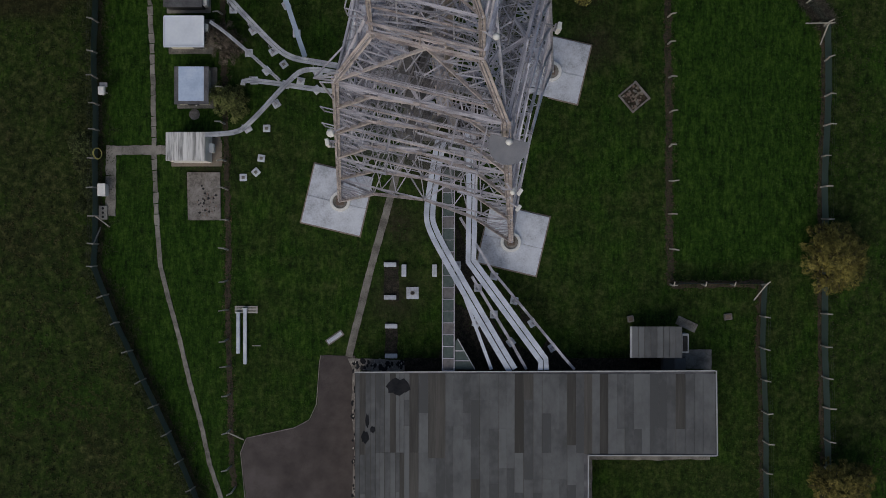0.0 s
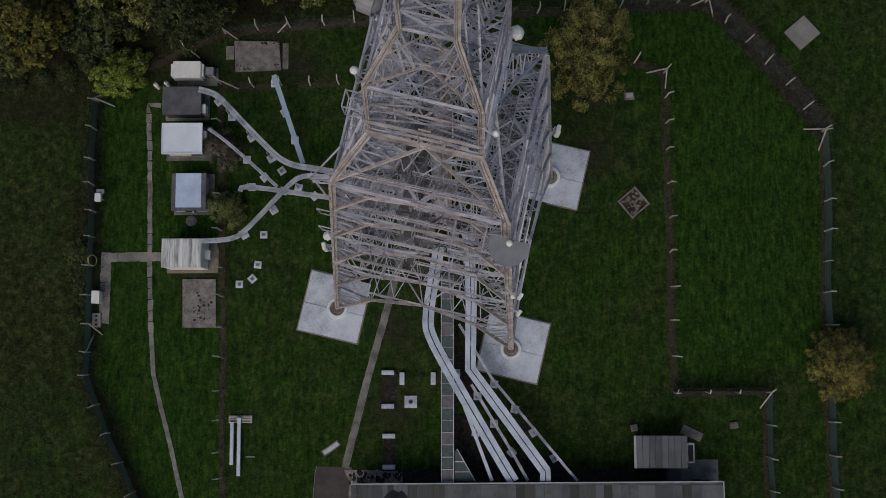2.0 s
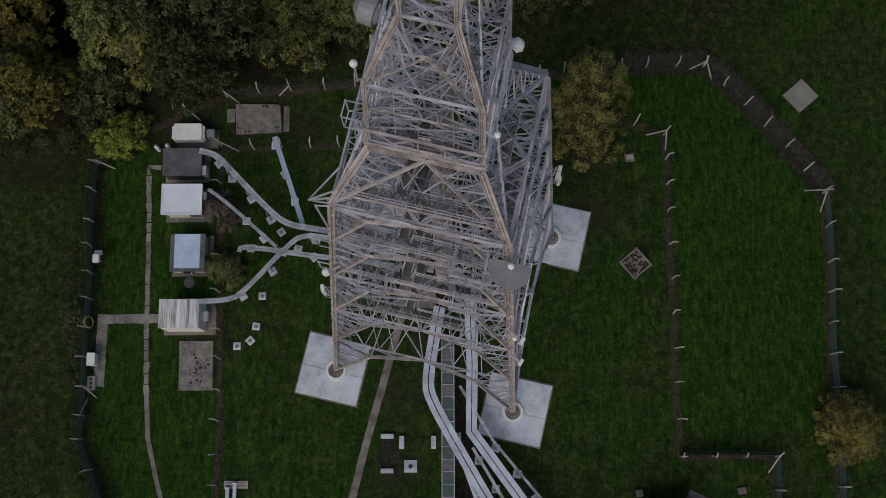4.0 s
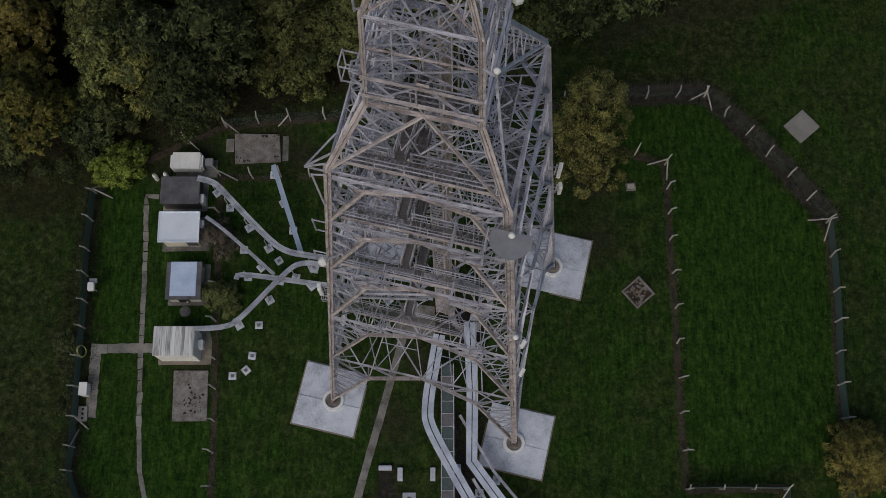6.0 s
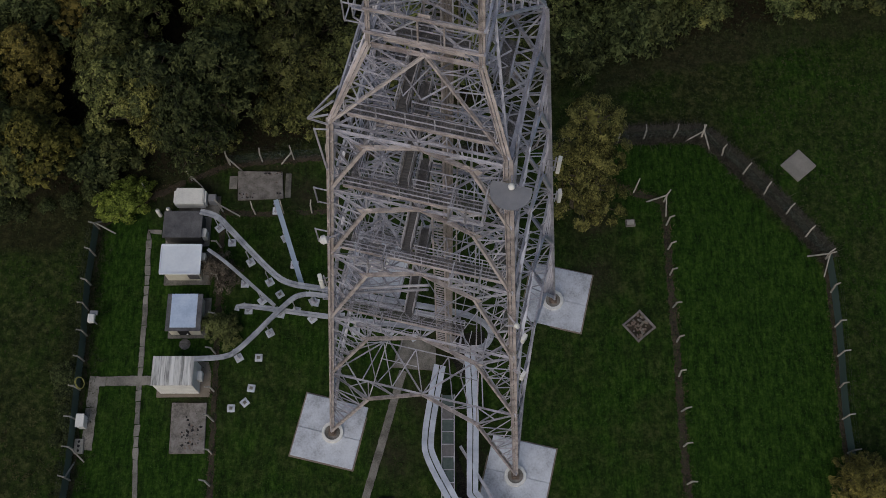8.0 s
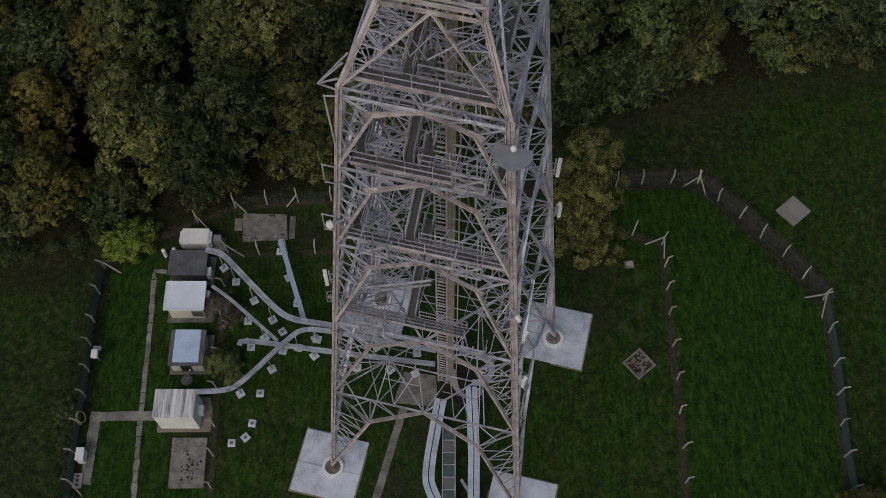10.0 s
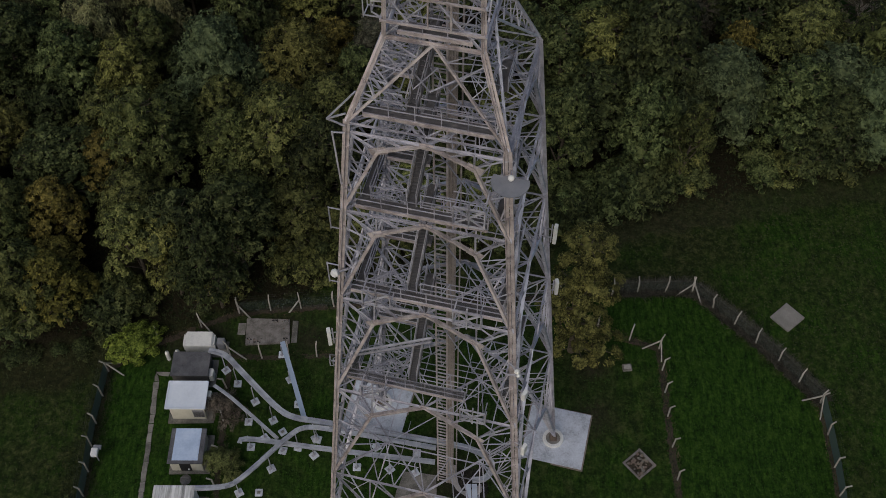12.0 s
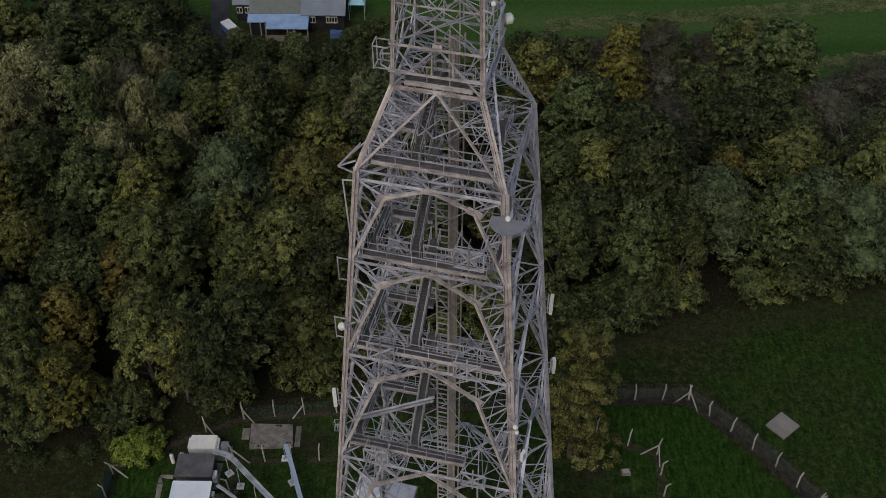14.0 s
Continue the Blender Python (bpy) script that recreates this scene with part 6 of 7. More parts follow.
# ---------------------------------------------------------------- trees
def tree_parts(seed, height, radius, leaves, base=0.3, boughs=9, clump=0.85, fill=0.36, squash=0.6, size=0.34, slim=0.3, droop=0.15, core=0.48, peak=0.0, twigs=0.25, lean=0.5):
    """Trunk and limbs, and a crown of boughs, each a cap of leaf sprays with dark gaps between."""
    rnd = random.Random(seed)
    trunk = Mesh()
    mid = Vector((rnd.uniform(-.2, .2), rnd.uniform(-.2, .2), height * 0.45))
    trunk.tube((0, 0, -0.4), mid, 0.02 * height, 0.013 * height, 8)
    trunk.tube(mid, (0, 0, height * 0.86), 0.013 * height, 0.03, 6)
    z0 = height * base
    balls = [(Vector((0, 0, height - radius * 0.5)), radius * rnd.uniform(0.46, 0.58))]
    for i in range(boughs):
        f = (i + rnd.uniform(0.2, 0.8)) / boughs
        br = radius * rnd.uniform(0.34, 0.54) * (1.05 - 0.25 * f)
        prof = (1 - f ** 2) ** 0.5 * (1 - peak) + (1 - f) * peak
        a = i * 2.39996 + rnd.uniform(-.45, .45)
        r = max(0.15 * radius, radius * prof - br * rnd.uniform(0.55, 0.95))
        balls.append((Vector((r * math.cos(a), r * math.sin(a), z0 + br * 0.6 + (height - z0 - br * 1.4) * f)), br))
    verts, faces, tufted = [], [], []
    for bi, (c, br) in enumerate(balls):
        start = Vector((0, 0, max(height * 0.15, c.z - 0.9 * math.hypot(c.x, c.y) - 0.8)))
        trunk.tube(start, c, 0.009 * height, 0.035, 6)
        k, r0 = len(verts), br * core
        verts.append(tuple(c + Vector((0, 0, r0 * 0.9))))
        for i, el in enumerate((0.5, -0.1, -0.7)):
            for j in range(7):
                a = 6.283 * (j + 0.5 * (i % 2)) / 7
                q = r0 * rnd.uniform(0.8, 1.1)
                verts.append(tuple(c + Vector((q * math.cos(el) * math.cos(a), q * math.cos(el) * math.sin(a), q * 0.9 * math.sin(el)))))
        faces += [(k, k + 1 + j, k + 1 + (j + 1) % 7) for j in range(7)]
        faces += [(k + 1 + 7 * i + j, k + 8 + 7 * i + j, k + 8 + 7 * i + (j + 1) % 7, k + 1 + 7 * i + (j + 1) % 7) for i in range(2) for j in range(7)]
        m = max(5, int(9.5 * (br / clump) ** 2 * fill))
        for j in range(m):
            zz = 1 - 1.35 * (j + rnd.random()) / m
            a = j * 2.39996 + rnd.uniform(-.35, .35)
            h = math.sqrt(max(0.0, 1 - zz * zz))
            d = Vector((h * math.cos(a), h * math.sin(a), zz))
            q = c + Vector((d.x, d.y, d.z * 0.92)) * br * rnd.uniform(0.78, 1.12)
            if any(o != bi and (q - b2).length < 0.72 * r2 for o, (b2, r2) in enumerate(balls)):
                continue
            tufted.append((q, d, clump * rnd.uniform(0.6, 1.2)))
            if rnd.random() < twigs:
                trunk.tube(c.lerp(q, 0.3), q + d * clump * 0.35, 0.05, 0.015, 4)
    total = sum(r * r for _, _, r in tufted)
    for q, out, r in tufted:
        aim = (out + Vector((0, 0, 0.55))).normalized()
        for _ in range(int(leaves * r * r / total)):
            d = Vector((rnd.gauss(0, 1), rnd.gauss(0, 1), rnd.gauss(0, 1))).normalized() + aim * 0.9
            d.normalize()
            p = q + Vector((d.x, d.y, d.z * squash)) * r * rnd.uniform(0.35, 1.08)
            nrm = (d * 0.6 + aim * 0.6 + Vector((rnd.gauss(0, .42), rnd.gauss(0, .42), rnd.gauss(0.1, .42)))).normalized()
            t = out * lean + Vector((rnd.gauss(0, 0.6), rnd.gauss(0, 0.6), rnd.gauss(0, 0.3)))
            t = t - nrm * t.dot(nrm)
            t = t.normalized() if t.length > 0.05 else nrm.orthogonal().normalized()
            b = nrm.cross(t)
            s = size * rnd.uniform(0.6, 1.35)
            k = len(verts)
            tip = -Vector((0, 0, droop * s))
            verts += [tuple(p - t * s * 0.45 + b * s * slim), tuple(p - t * s * 0.45 - b * s * slim), tuple(p + t * s * 0.65 + tip)]
            faces.append((k, k + 1, k + 2))
    return trunk, verts, faces


def make_tree(name, label, category, leaf_mat, at, group="", **kw):
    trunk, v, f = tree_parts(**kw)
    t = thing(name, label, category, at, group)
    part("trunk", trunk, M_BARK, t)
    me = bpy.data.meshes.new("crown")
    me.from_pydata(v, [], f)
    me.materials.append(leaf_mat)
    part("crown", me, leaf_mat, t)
    return t


WOOD_FAR = 92.0


def build_wood():
    kinds = [
        ("dark green broadleaved tree in dense woodland", 0, dict(height=12.5, radius=3.7, leaves=8000, boughs=10, clump=0.58)),
        ("green broadleaved tree with a rounded uneven crown", 1, dict(height=13, radius=3.8, leaves=8400, boughs=10, clump=0.65)),
        ("olive green beech with layered foliage", 2, dict(height=12.5, radius=3.9, leaves=8600, boughs=12, clump=0.61, squash=0.34, slim=0.22, size=0.34, lean=1.3, droop=0.25)),
        ("yellowing autumn tree in the wood", 3, dict(height=11.5, radius=3.3, leaves=7000, boughs=9, squash=0.45, clump=0.51)),
        ("grey-green willow with drooping foliage and pale limbs", 4, dict(height=13, radius=3.8, leaves=7400, boughs=9, clump=0.58, squash=0.85, slim=0.16, size=0.36, droop=0.75, twigs=0.9, core=0.6, peak=0.25)),
        ("thin brown half-bare tree", 5, dict(height=11.5, radius=3.8, leaves=6000, boughs=12, clump=0.48, size=0.27, slim=0.14, core=0.6, twigs=1.0, squash=0.9, lean=1.2)),
        ("tall slim green tree", 1, dict(height=14.5, radius=3.1, leaves=7400, boughs=10, peak=0.35, clump=0.58)),
        ("dense dark oak with a broad crown", 0, dict(height=12, radius=4.3, leaves=9000, boughs=13, clump=0.51, squash=0.5)),
        ("olive broadleaved tree with gaps in the crown", 2, dict(height=12.5, radius=3.6, leaves=7400, boughs=8, twigs=0.6, clump=0.54)),
        ("large grey-green tree with dense foliage", 9, dict(height=13, radius=4.4, leaves=10500, boughs=14, clump=0.49, size=0.28, core=0.8, twigs=0.1)),
        ("low dark green bush in front of the house", 0, dict(height=4.8, radius=2.3, leaves=3600, boughs=7, base=0.05, size=0.25, clump=0.41)),
        ("low green bush in front of the house", 1, dict(height=4.6, radius=2.4, leaves=3600, boughs=7, base=0.05, size=0.25, clump=0.41)),
    ]
    # crowns that stand out of the wood: x, y, kind, crown radius
    west = [(-52.8, 65.3, 4, 5.0), (-52.5, 58.0, 4, 3.7), (-38.8, 71.7, 4, 2.9), (-44.2, 64.4, 4, 2.6), (-37.2, 58.8, 4, 3.0), (-39.9, 52.0, 4, 3.5), (-31.1, 55.4, 4, 2.4), (-26.3, 67.2, 2, 4.1), (-21.6, 67.7, 2, 2.9),
            (-34.4, 44.9, 2, 3.1), (-16.5, 59.5, 8, 3.4), (-23.0, 53.0, 1, 2.6), (-16.7, 47.4, 2, 4.0), (-47.1, 38.2, 2, 3.1), (-49.6, 73.9, 0, 4.7), (-40.2, 65.3, 5, 2.5), (-43.2, 79.2, 0, 4.8)]
    east = [(16.1, 49.1, 2, 4.8), (28.7, 43.6, 9, 4.9), (41.6, 44.5, 9, 5.7), (25.2, 58.6, 5, 4.6), (45.8, 62.6, 5, 5.2), (27.8, 74.3, 5, 3.3), (35.0, 57.2, 7, 5.3), (21.3, 66.5, 3, 3.4), (31.5, 50.2, 3, 2.2),
            (41.6, 71.2, 1, 4.8), (11.0, 69.1, 8, 4.1), (15.1, 59.1, 1, 3.6), (52.0, 66.5, 5, 4.6)]
    edge = [(-26.0, 24.0, 0, 3.6), (-22.7, 21.0, 7, 3.2), (-27.0, 22.6, 2, 3.0), (-20.6, 25.0, 1, 3.6)]
    edge += [(40.2, 39.6, 7, 4.2), (44.8, 41.4, 9, 4.2), (36.6, 41.0, 1, 3.8), (24.5, 36.6, 8, 2.2), (20.6, 38.2, 1, 3.4)]
    edge += [(-34.0, 71.6, 0, 3.0), (-33.8, 77.3, 7, 3.0), (-35.1, 67.3, 9, 3.0)]
    marked = west + east + edge
    pale = {2: M_BEECH, 4: M_WILLOW, 8: M_BEECH}
    made = []
    rnd = random.Random(11)
    spots = []
    y = 18.0
    while y < WOOD_FAR:
        x = -80.0 + rnd.uniform(0, 5)
        while x < 82:
            px, py = x + rnd.uniform(-1.7, 1.7), y + rnd.uniform(-1.7, 1.7)
            open_ground = (px > 51 and py > 56) or (px > 47 and py > 67) or (-37 < px < -9 and py > 69) or (-9 <= px < 8 and py > 71) or (px >= 8 and py > 77)
            crowded = any(math.hypot(px - a, py - b) < 0.7 * r + 1.7 for a, b, _, r in marked) or math.hypot(px - 48.5, py - 57.6) < 5.0
            thin = px > 12 and py < 58 and rnd.random() < 0.08
            if py > wood_edge(px) + (1.5 if px > 8 else 0) and not open_ground and not crowded and not thin:
                spots.append((px, py, -1, 0))
            x += 5.9
        y += 5.7
    spots += marked
    # close-set back row along the pasture
    for i in range(13):
        spots.append((9.0 + i * 2.9 + rnd.uniform(-.8, .8), 76.0 + rnd.uniform(-1.2, 1.2) - max(0, i - 9) * 1.6, rnd.choice((5, 5, 1, 0, 9)), 3.0))
    # lower growth in front of the house
    for i in range(52):
        spots.append((rnd.uniform(-30.5, -5), rnd.uniform(71, 84.5), -2, 0))
    for i in range(12):
        spots.append((rnd.uniform(-14.5, -5), rnd.uniform(84, 90), -2, 0))
    def patch(px, py):
        return noise.noise(Vector((px * 0.045, py * 0.045, 5.0))), noise.noise(Vector((px * 0.05, py * 0.05, 21.0)))
    for px, py, kind, radius in spots:
        a, b = patch(px, py)
        right = px > 15
        weights = [3.4, 3, 2.6, 0.3, 0.7, 0.6, 2, 3, 1.8, 0.8]
        if b > 0.1:
            weights[2] += 3
        if a > 0.15:
            weights[4] += 3
        if right:
            weights[4] = 0.05
        if right and py > 52:
            weights[5] += 3.5
            weights[3] += 0.5
        if px < -25 and py > 45:
            weights[4] += 1.5
            weights[0] += 3
            weights[2] += 2
        if px < 5 and py < 38:
            weights[0], weights[7], weights[1], weights[6], weights[9] = 2.8, 2.8, 2.6, 1.0, 1.2
            weights[2] += 4
            weights[8] += 2.5
            weights[5] = 0.0
            weights[3] = 3.5 if px < -30 else 0.4
            weights[4] = 0.1
        if right and py < 55:
            weights[0] += 3
            weights[7] += 4
            weights[1] += 2
            weights[9] += 5
            weights[5] = 0.1
        k = kind if kind >= 0 else rnd.choice((10, 10, 11)) if kind == -2 else rnd.choices(range(10), weights)[0]
        s = rnd.uniform(0.84, 1.16) * (0.88 if py > 62 and px > -42 else 1.0)
        if kind == -2:
            s = rnd.uniform(0.9, 1.25) if py < 79 else rnd.uniform(0.68, 0.98)
        if right and py < 58:
            s *= 1.2
        tall = s * rnd.uniform(0.8, 1.16)
        if kind >= 0:
            s, tall = radius * 1.12 / kinds[k][2]["radius"], (0.8 if -37 < px < -9 and py > 58 else rnd.uniform(1.0, 1.2)) if radius > 3.05 or py < 70 else 0.85
        m = pose(px, py, gz(px, py), rnd.gauss(0, 2), rnd.gauss(0, 2), rnd.uniform(0, 360)) @ Matrix.Diagonal((s, s, tall, 1))
        stands_out = kind in pale and px < 20
        have = [o for kk, o in made if kk == (k, stands_out)]
        if len(have) < 2:
            label, mat, kw = kinds[k]
            t = make_tree("bush" if k > 9 else "tree", label, "bush" if k > 9 else "tree", pale[k] if stands_out else LEAVES[mat], m, "house bushes" if k > 9 else "woodland trees", seed=100 + k * 7 + len(have) + (40 if stands_out else 0), **kw)
            made.append(((k, stands_out), t))
        else:
            src = rnd.choice(have)
            c = src.copy()
            scene.collection.objects.link(c)
            for ch in src.children:
                o = ch.copy()
                scene.collection.objects.link(o)
                o.parent = c
            c.matrix_basis = m
    return len(spots)


build_wood()


def shrubs():
    rnd = random.Random(21)
    first = []
    for i in range(84):
        x = rnd.uniform(-62, 60) if i < 60 else rnd.uniform(10, 60)
        y = wood_edge(x) + (1.0 if x < 5 else 0.4) + rnd.uniform(-1.0, 1.6)
        s = rnd.uniform(0.8, 1.4) if x < 5 else rnd.uniform(1.0, 1.9)
        m = pose(x, y, gz(x, y), 0, 0, rnd.uniform(0, 360)) @ Matrix.Diagonal((s, s, s, 1))
        if len(first) < 4:
            k = len(first)
            first.append(make_tree("shrub", ("dark leafy shrub at the wood edge", "olive shrub at the wood edge", "green bramble shrub at the wood edge", "dark low shrub at the wood edge")[k], "shrub", LEAVES[(0, 2, 1, 0)[k]], m, "edge shrubs", seed=60 + k, height=3.2, radius=1.9, leaves=2400, boughs=7, base=0.05, size=0.26, clump=0.6))
        else:
            src = rnd.choice(first)
            c = src.copy()
            scene.collection.objects.link(c)
            for ch in src.children:
                o = ch.copy()
                scene.collection.objects.link(o)
                o.parent = c
            c.matrix_basis = m


shrubs()


def thicket():
    """Low bramble mounds between the fence and the wood."""
    rnd = random.Random(33)
    first = []
    spots = [(rnd.uniform(-35.2, -33.6), rnd.uniform(-7, 3), rnd.uniform(0.45, 0.75)) for _ in range(7)] + [(rnd.uniform(-44, -33), rnd.uniform(15.0, 18.5), rnd.uniform(0.5, 0.85)) for _ in range(12)]
    for x, y, s in spots:
        m = pose(x, y, gz(x, y), 0, 0, rnd.uniform(0, 360))
        if not first:
            first.append(make_tree("bramble_bush", "low dark bramble mound beside the fence", "bush", LEAVES[0], m @ Matrix.Diagonal((0.8, 0.75, 0.5, 1)), "bramble mounds", seed=80, height=1.7, radius=1.6, leaves=2000, boughs=8, base=0.0, size=0.22, clump=0.45, twigs=0.3))
        else:
            copy_thing(first[0], m @ Matrix.Diagonal((s, s, s, 1)))


thicket()


def single_trees():
    make_tree("tree", "tall olive-gold tree standing alone beside the tower", "tree", LEAVES[7], pose(12.0, 15.8, gz(12, 15.8)), seed=3, height=19.2, radius=3.7, leaves=36000, boughs=15, base=0.02, size=0.2, slim=0.26, clump=0.7, fill=0.26, squash=0.6, droop=0.3, peak=0.3, lean=1.0, twigs=0.5, core=0.4)
    make_tree("tree", "small golden autumn tree beyond the fence", "tree", LEAVES[8], pose(35.7, -11.2, gz(35.7, -11.2)), seed=4, height=6.0, radius=3.0, leaves=11000, boughs=14, base=0.1, size=0.36, slim=0.08, clump=0.36, lean=2.8, twigs=0.5, core=0.6)
    make_tree("tree", "small yellow-green tree beyond the fence", "tree", LEAVES[8], pose(36.6, -32.6, gz(36.6, -32.6)), seed=5, height=5.2, radius=2.8, leaves=10000, boughs=13, base=0.1, size=0.36, slim=0.08, clump=0.36, lean=2.8, twigs=0.5, core=0.6)
    make_tree("bush", "bright green leafy bush by the fence corner", "bush", LEAVES[6], pose(-30.5, 16.15, gz(-30.5, 16.15), 0, 0, 30) @ Matrix.Diagonal((1.0, 0.74, 1.25, 1)), seed=6, height=2.3, radius=2.7, leaves=11000, boughs=11, base=0.02, size=0.2, clump=0.5, core=0.66)
    make_tree("bush", "brown twiggy half-bare bush by the hut", "bush", LEAVES[11], pose(-20.9, 8.7, gz(-20.9, 8.7)), seed=7, height=2.7, radius=1.8, leaves=5200, boughs=10, base=0.05, size=0.15, slim=0.16, clump=0.42, core=0.3, twigs=1.0, lean=1.0)
    make_tree("bush", "olive green bush beside the hut", "bush", LEAVES[10], pose(-20.3, 3.2, gz(-20.4, 3.2)), seed=8, height=2.7, radius=1.65, leaves=8000, boughs=10, base=0.05, size=0.17, slim=0.2, clump=0.42, core=0.5, twigs=0.6)
    # dead tree at the wood's edge
    t = thing("dead_tree", "bare pale dead tree at the wood edge", "tree", pose(48.5, 60.1, gz(48.5, 60.1)))
    rnd = random.Random(5)
    m = Mesh().tube((0, 0, -0.3), (0, 0, 6), 0.22, 0.14, 8)
    for i in range(16):
        z = rnd.uniform(3.5, 6)
        a, l = rnd.uniform(0, 6.28), rnd.uniform(1.5, 3.2)
        p = Vector((0, 0, z))
        q = p + Vector((math.cos(a) * l * .5, math.sin(a) * l * .5, l))
        m.tube(p, q, 0.09, 0.04, 6)
        for _ in range(3):
            a2 = a + rnd.uniform(-1, 1)
            m.tube(p.lerp(q, 0.6), q + Vector((math.cos(a2), math.sin(a2), rnd.uniform(.2, 1))) * 0.9, 0.04, 0.015, 5)
    part("trunk", m, M_POST, t)


single_trees()


# ---------------------------------------------------------------- undergrowth and grass
def tufts(name, label, category, mat, count, place, size, blades=3, seed=1, lean=0.5, width=0.2):
    rnd = random.Random(seed)
    v, f = [], []
    made = 0
    while made < count:
        p = place(rnd)
        if p is None:
            continue
        made += 1
        x, y = p
        z = gz(x, y) - 0.03
        s = size * rnd.uniform(0.6, 1.5)
        a0 = rnd.uniform(0, 6.28)
        for b in range(blades):
            a = a0 + b * 6.28 / blades + rnd.uniform(-.4, .4)
            w, l = s * width, s * lean * rnd.uniform(0.3, 1.4)
            cx, cy = math.cos(a), math.sin(a)
            k = len(v)
            v += [(x - cy * w, y + cx * w, z), (x + cy * w, y - cx * w, z), (x + cx * l, y + cy * l, z + s * rnd.uniform(.6, 1.1))]
            f.append((k, k + 1, k + 2))
    me = bpy.data.meshes.new(name)
    me.from_pydata(v, [], f)
    me.materials.append(mat)
    return tagged(new(name, me), label, category, kind="stuff")


COMPOUND = FENCE_W[::-1] + FENCE_NW + FENCE_N[1:] + FENCE_E[1:]
HARD = [TARMAC, [(-8.5, -21.5), (24.6, -21.3), (24.6, -29.5), (13, -29.5), (13, -47), (-8.5, -47)], [(-26.4, -2.7), (-21, -2.7), (-21, 17.2), (-26.4, 17.2)], [(-24.5, -3.2), (-21.1, -3.2), (-21.1, -7.9), (-24.5, -7.9)],
        [(-20.9, 16.6), (-14.8, 16.6), (-14.8, 19.9), (-20.9, 19.9)], [(-4.9, -0.5), (-0.9, -0.5), (-0.9, 2.8), (-4.9, 2.8)]]
PADS = [(-10.25, -5.9), (6.2, -9.6), (10.05, 6.45), (-6.4, 9.7)]


def near_line(x, y, path, d):
    p = Vector((x, y))
    for a, b in zip(path, path[1:]):
        a, b = Vector(a), Vector(b)
        t = max(0, min(1, (p - a).dot(b - a) / max(1e-6, (b - a).length_squared)))
        if (a + (b - a) * t - p).length < d:
            return True
    return False


LINES = [(PATH_W, 0.35), ([(-26.0, -1.2), (-31.8, -1.2), (-31.8, -7.4)], 0.6), ([(-4.4, -2.4), (-5.2, -5.4), (-7.2, -12.6), (-9.2, -20.6)], 0.5)]


def lawn_spot(rnd):
    x, y = rnd.uniform(-34, 36), rnd.uniform(-38, 24)
    if not inside(x, y, COMPOUND) or any(inside(x, y, h) for h in HARD) or any(near_line(x, y, l, d) for l, d in LINES):
        return None
    for a, b in PADS:
        u, v = (x - a) * 0.973 - (y - b) * 0.230, (x - a) * 0.230 + (y - b) * 0.973
        if max(abs(u), abs(v)) < 2.72:
            return None
    return x, y


def rough_spot(rnd):
    x, y = rnd.uniform(-62, 66), rnd.uniform(-38, 42)
    if inside(x, y, COMPOUND) or y > wood_edge(x) + 2 or (inside(x, y, TARMAC)) or (-21 < x < 36 and y < -20):
        return None
    if noise.noise(Vector((x * .25, y * .25, 9))) < -0.25 and rnd.random() < .6:
        return None
    return x, y


tufts("grass", "short green lawn grass with uneven tufts", "grass", M_TUFT, 30000, lawn_spot, 0.11, 3, seed=2, lean=1.0, width=0.3)
tufts("rough_grass", "rough tangled meadow grass outside the fence", "grass", M_ROUGH, 26000, rough_spot, 0.16, 4, seed=3, lean=0.8, width=0.32)


def pale_spot(rnd):
    x, y = rnd.uniform(-62, -20), rnd.uniform(-40, 6)
    near = noise.noise(Vector((x * .9, y * .9, 4))) + 0.6 * noise.noise(Vector((x * .14, y * .14, 2)))
    if inside(x, y, COMPOUND) or near < 0.16 + 0.012 * max(0, y + 20):
        return None
    return x, y


tufts("meadow_clumps", "pale seeding clumps in the rough meadow", "grass", M_PALE, 7000, pale_spot, 0.15, 4, seed=9, lean=0.9, width=0.22)


def edge_spot(path, side, width, centre=0.35):
    pts = refine(path, 0.5)
    def place(rnd):
        i = rnd.randrange(len(pts) - 1)
        a, b = Vector(pts[i]), Vector(pts[i + 1])
        d = (b - a).normalized()
        n = Vector((-d.y, d.x)) * side
        p = a.lerp(b, rnd.random()) + n * rnd.gauss(centre, width)
        return p.x, p.y
    return place


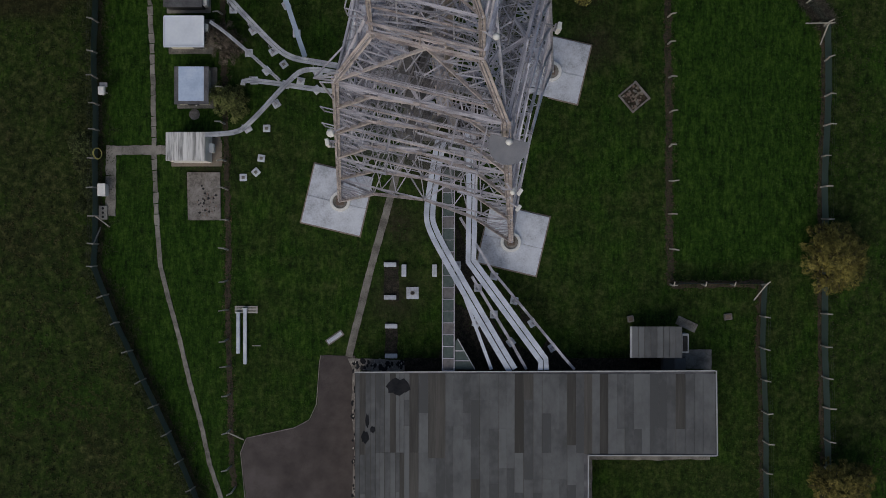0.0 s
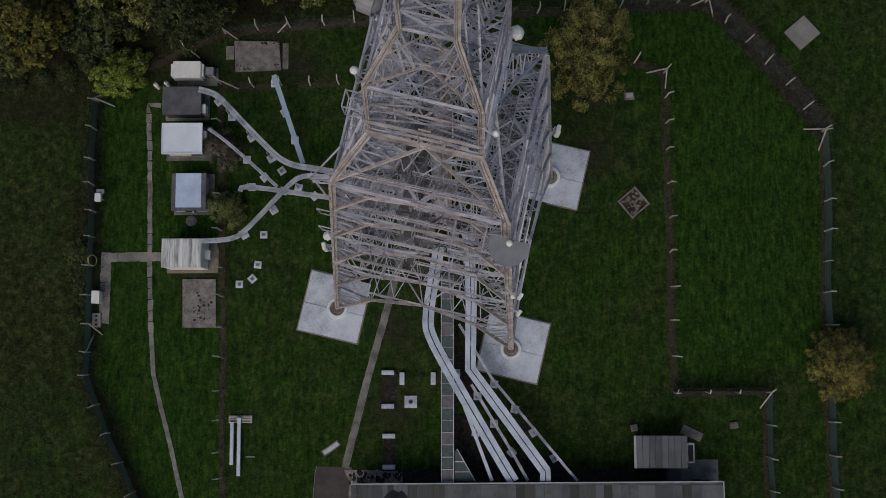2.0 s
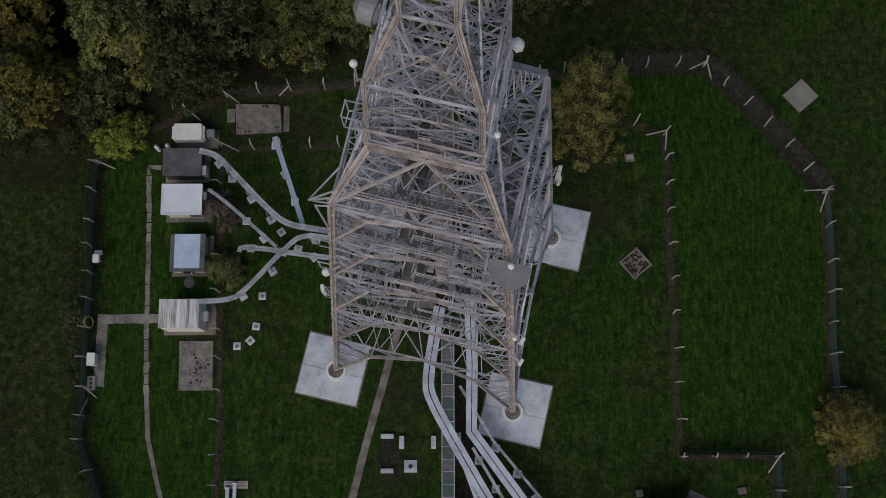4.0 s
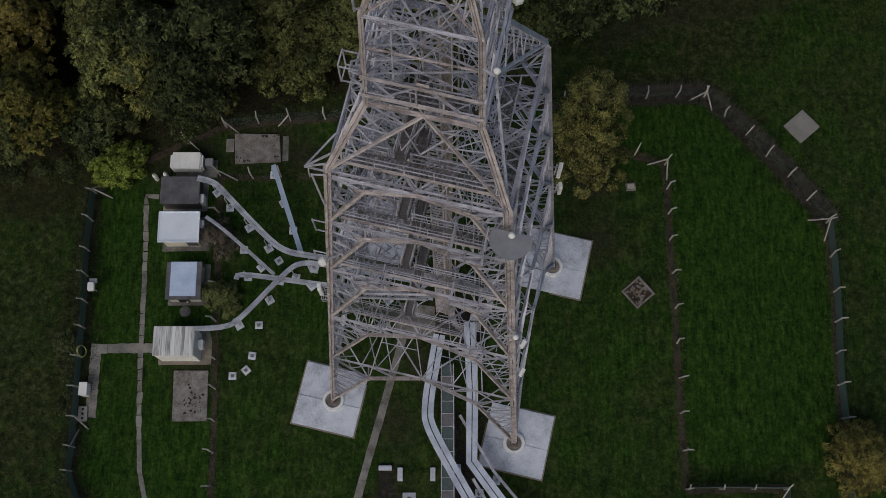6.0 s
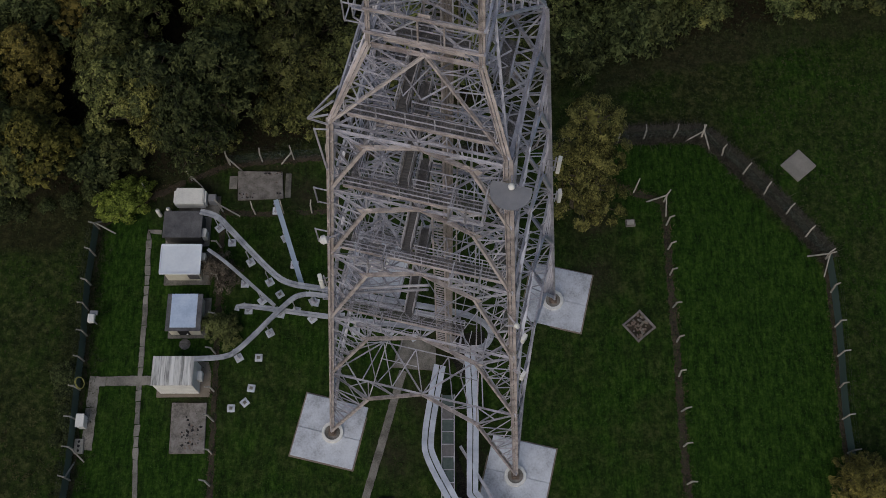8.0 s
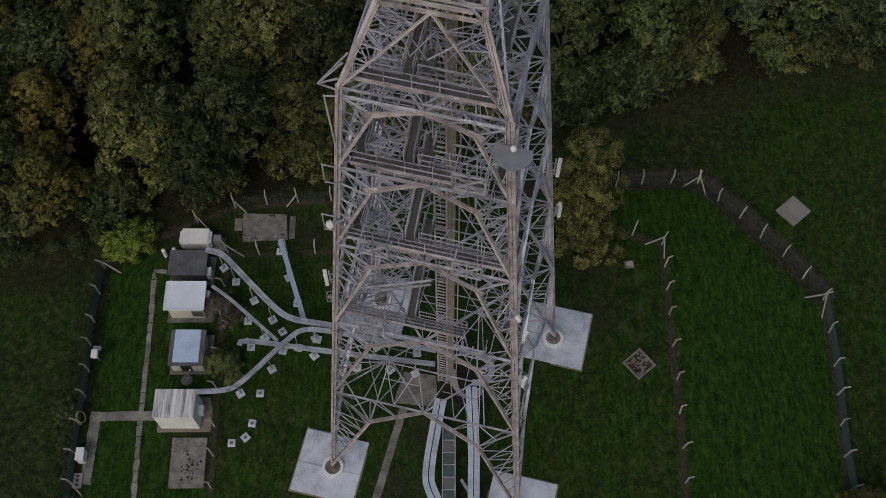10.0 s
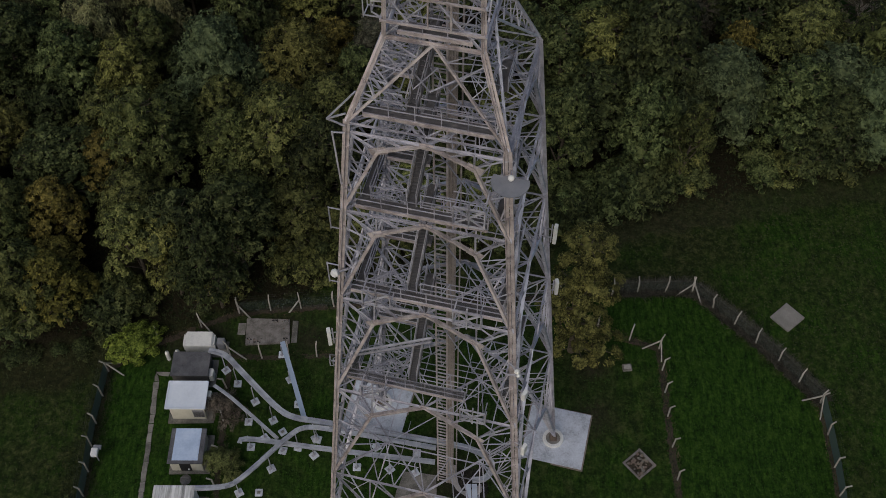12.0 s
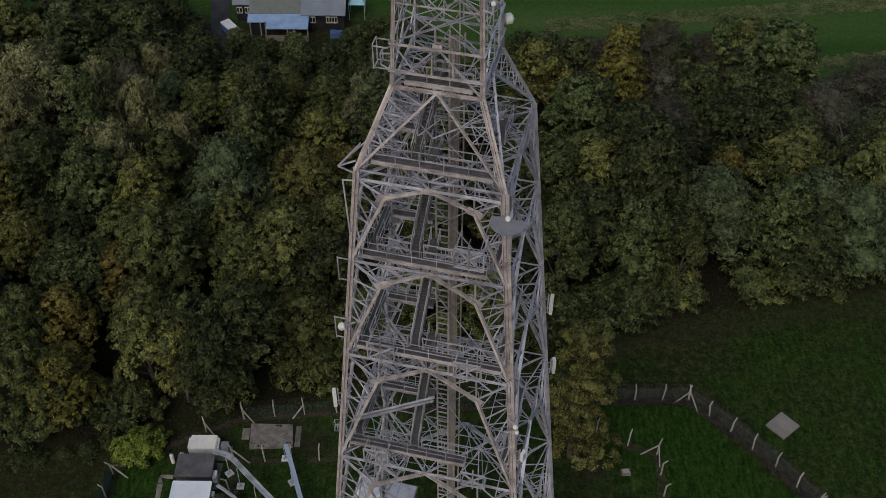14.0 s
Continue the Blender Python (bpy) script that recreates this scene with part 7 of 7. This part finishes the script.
tufts("brambles", "dry grey-brown brambles along the fence", "brambles", M_DRY, 9000, edge_spot([(17.5, 22.8)] + FENCE_E[:4], 1, 0.34, 0.42), 0.45, 5, seed=4, lean=1.3, width=0.05)
tufts("brambles", "dark tangled stems and weeds along the fence", "brambles", M_ROUGH, 3000, edge_spot(FENCE_W, -1, 0.7), 0.35, 5, seed=5, lean=1.2, width=0.08)


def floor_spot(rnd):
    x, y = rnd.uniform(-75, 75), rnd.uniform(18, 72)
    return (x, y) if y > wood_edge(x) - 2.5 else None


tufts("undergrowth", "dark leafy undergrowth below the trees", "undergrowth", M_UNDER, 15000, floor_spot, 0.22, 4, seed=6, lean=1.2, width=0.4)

for line in (INNER_E, INNER_W, INNER_E2, FENCE_E[3:]):
    tufts("weeds", "low green weeds creeping over bare soil", "weeds", M_TUFT, 1300, edge_spot(line, 1, 0.4, 0.0), 0.13, 3, seed=12 + len(line), lean=1.1, width=0.35)

M_BAND = material("pale_uncut_grass", [(0.030, 0.058, 0.014), (0.072, 0.090, 0.034), (0.135, 0.140, 0.066)], 0.5, 0.95, fine=2.5, bump=0.8, grain=0.9, spec=0.1)
strip("grass_band_1", [(14, 92.8), (34, 95.4), (51, 97.6), (75, 100.5), (120, 106)], 3.6, M_BAND, "pale uncut grass band across the far pasture", "grass", 0.05, wobble=0.45)
strip("grass_band_2", [(50, 83.6), (62, 85.9), (80, 88.6), (120, 95)], 2.6, M_BAND, "pale rough verge beside the far track", "grass", 0.05, wobble=0.5)
M_LITTER = leaf_material("fallen_leaves", (0.030, 0.022, 0.015), (0.075, 0.052, 0.034), (0.150, 0.112, 0.078), spread=0.0)
for line, count in ((INNER_E, 2600), (INNER_W, 2600), (INNER_E2, 1500), (FENCE_E, 3000), (FENCE_W, 1800), (FENCE_N, 2200), (FENCE_NW, 900)):
    tufts("fallen_leaves", "brown fallen leaves on bare soil under a fence", "leaves", M_LITTER, count, edge_spot(line, 1, 0.26, 0.0), 0.09, 2, seed=40 + count + len(line), lean=1.4, width=0.5)
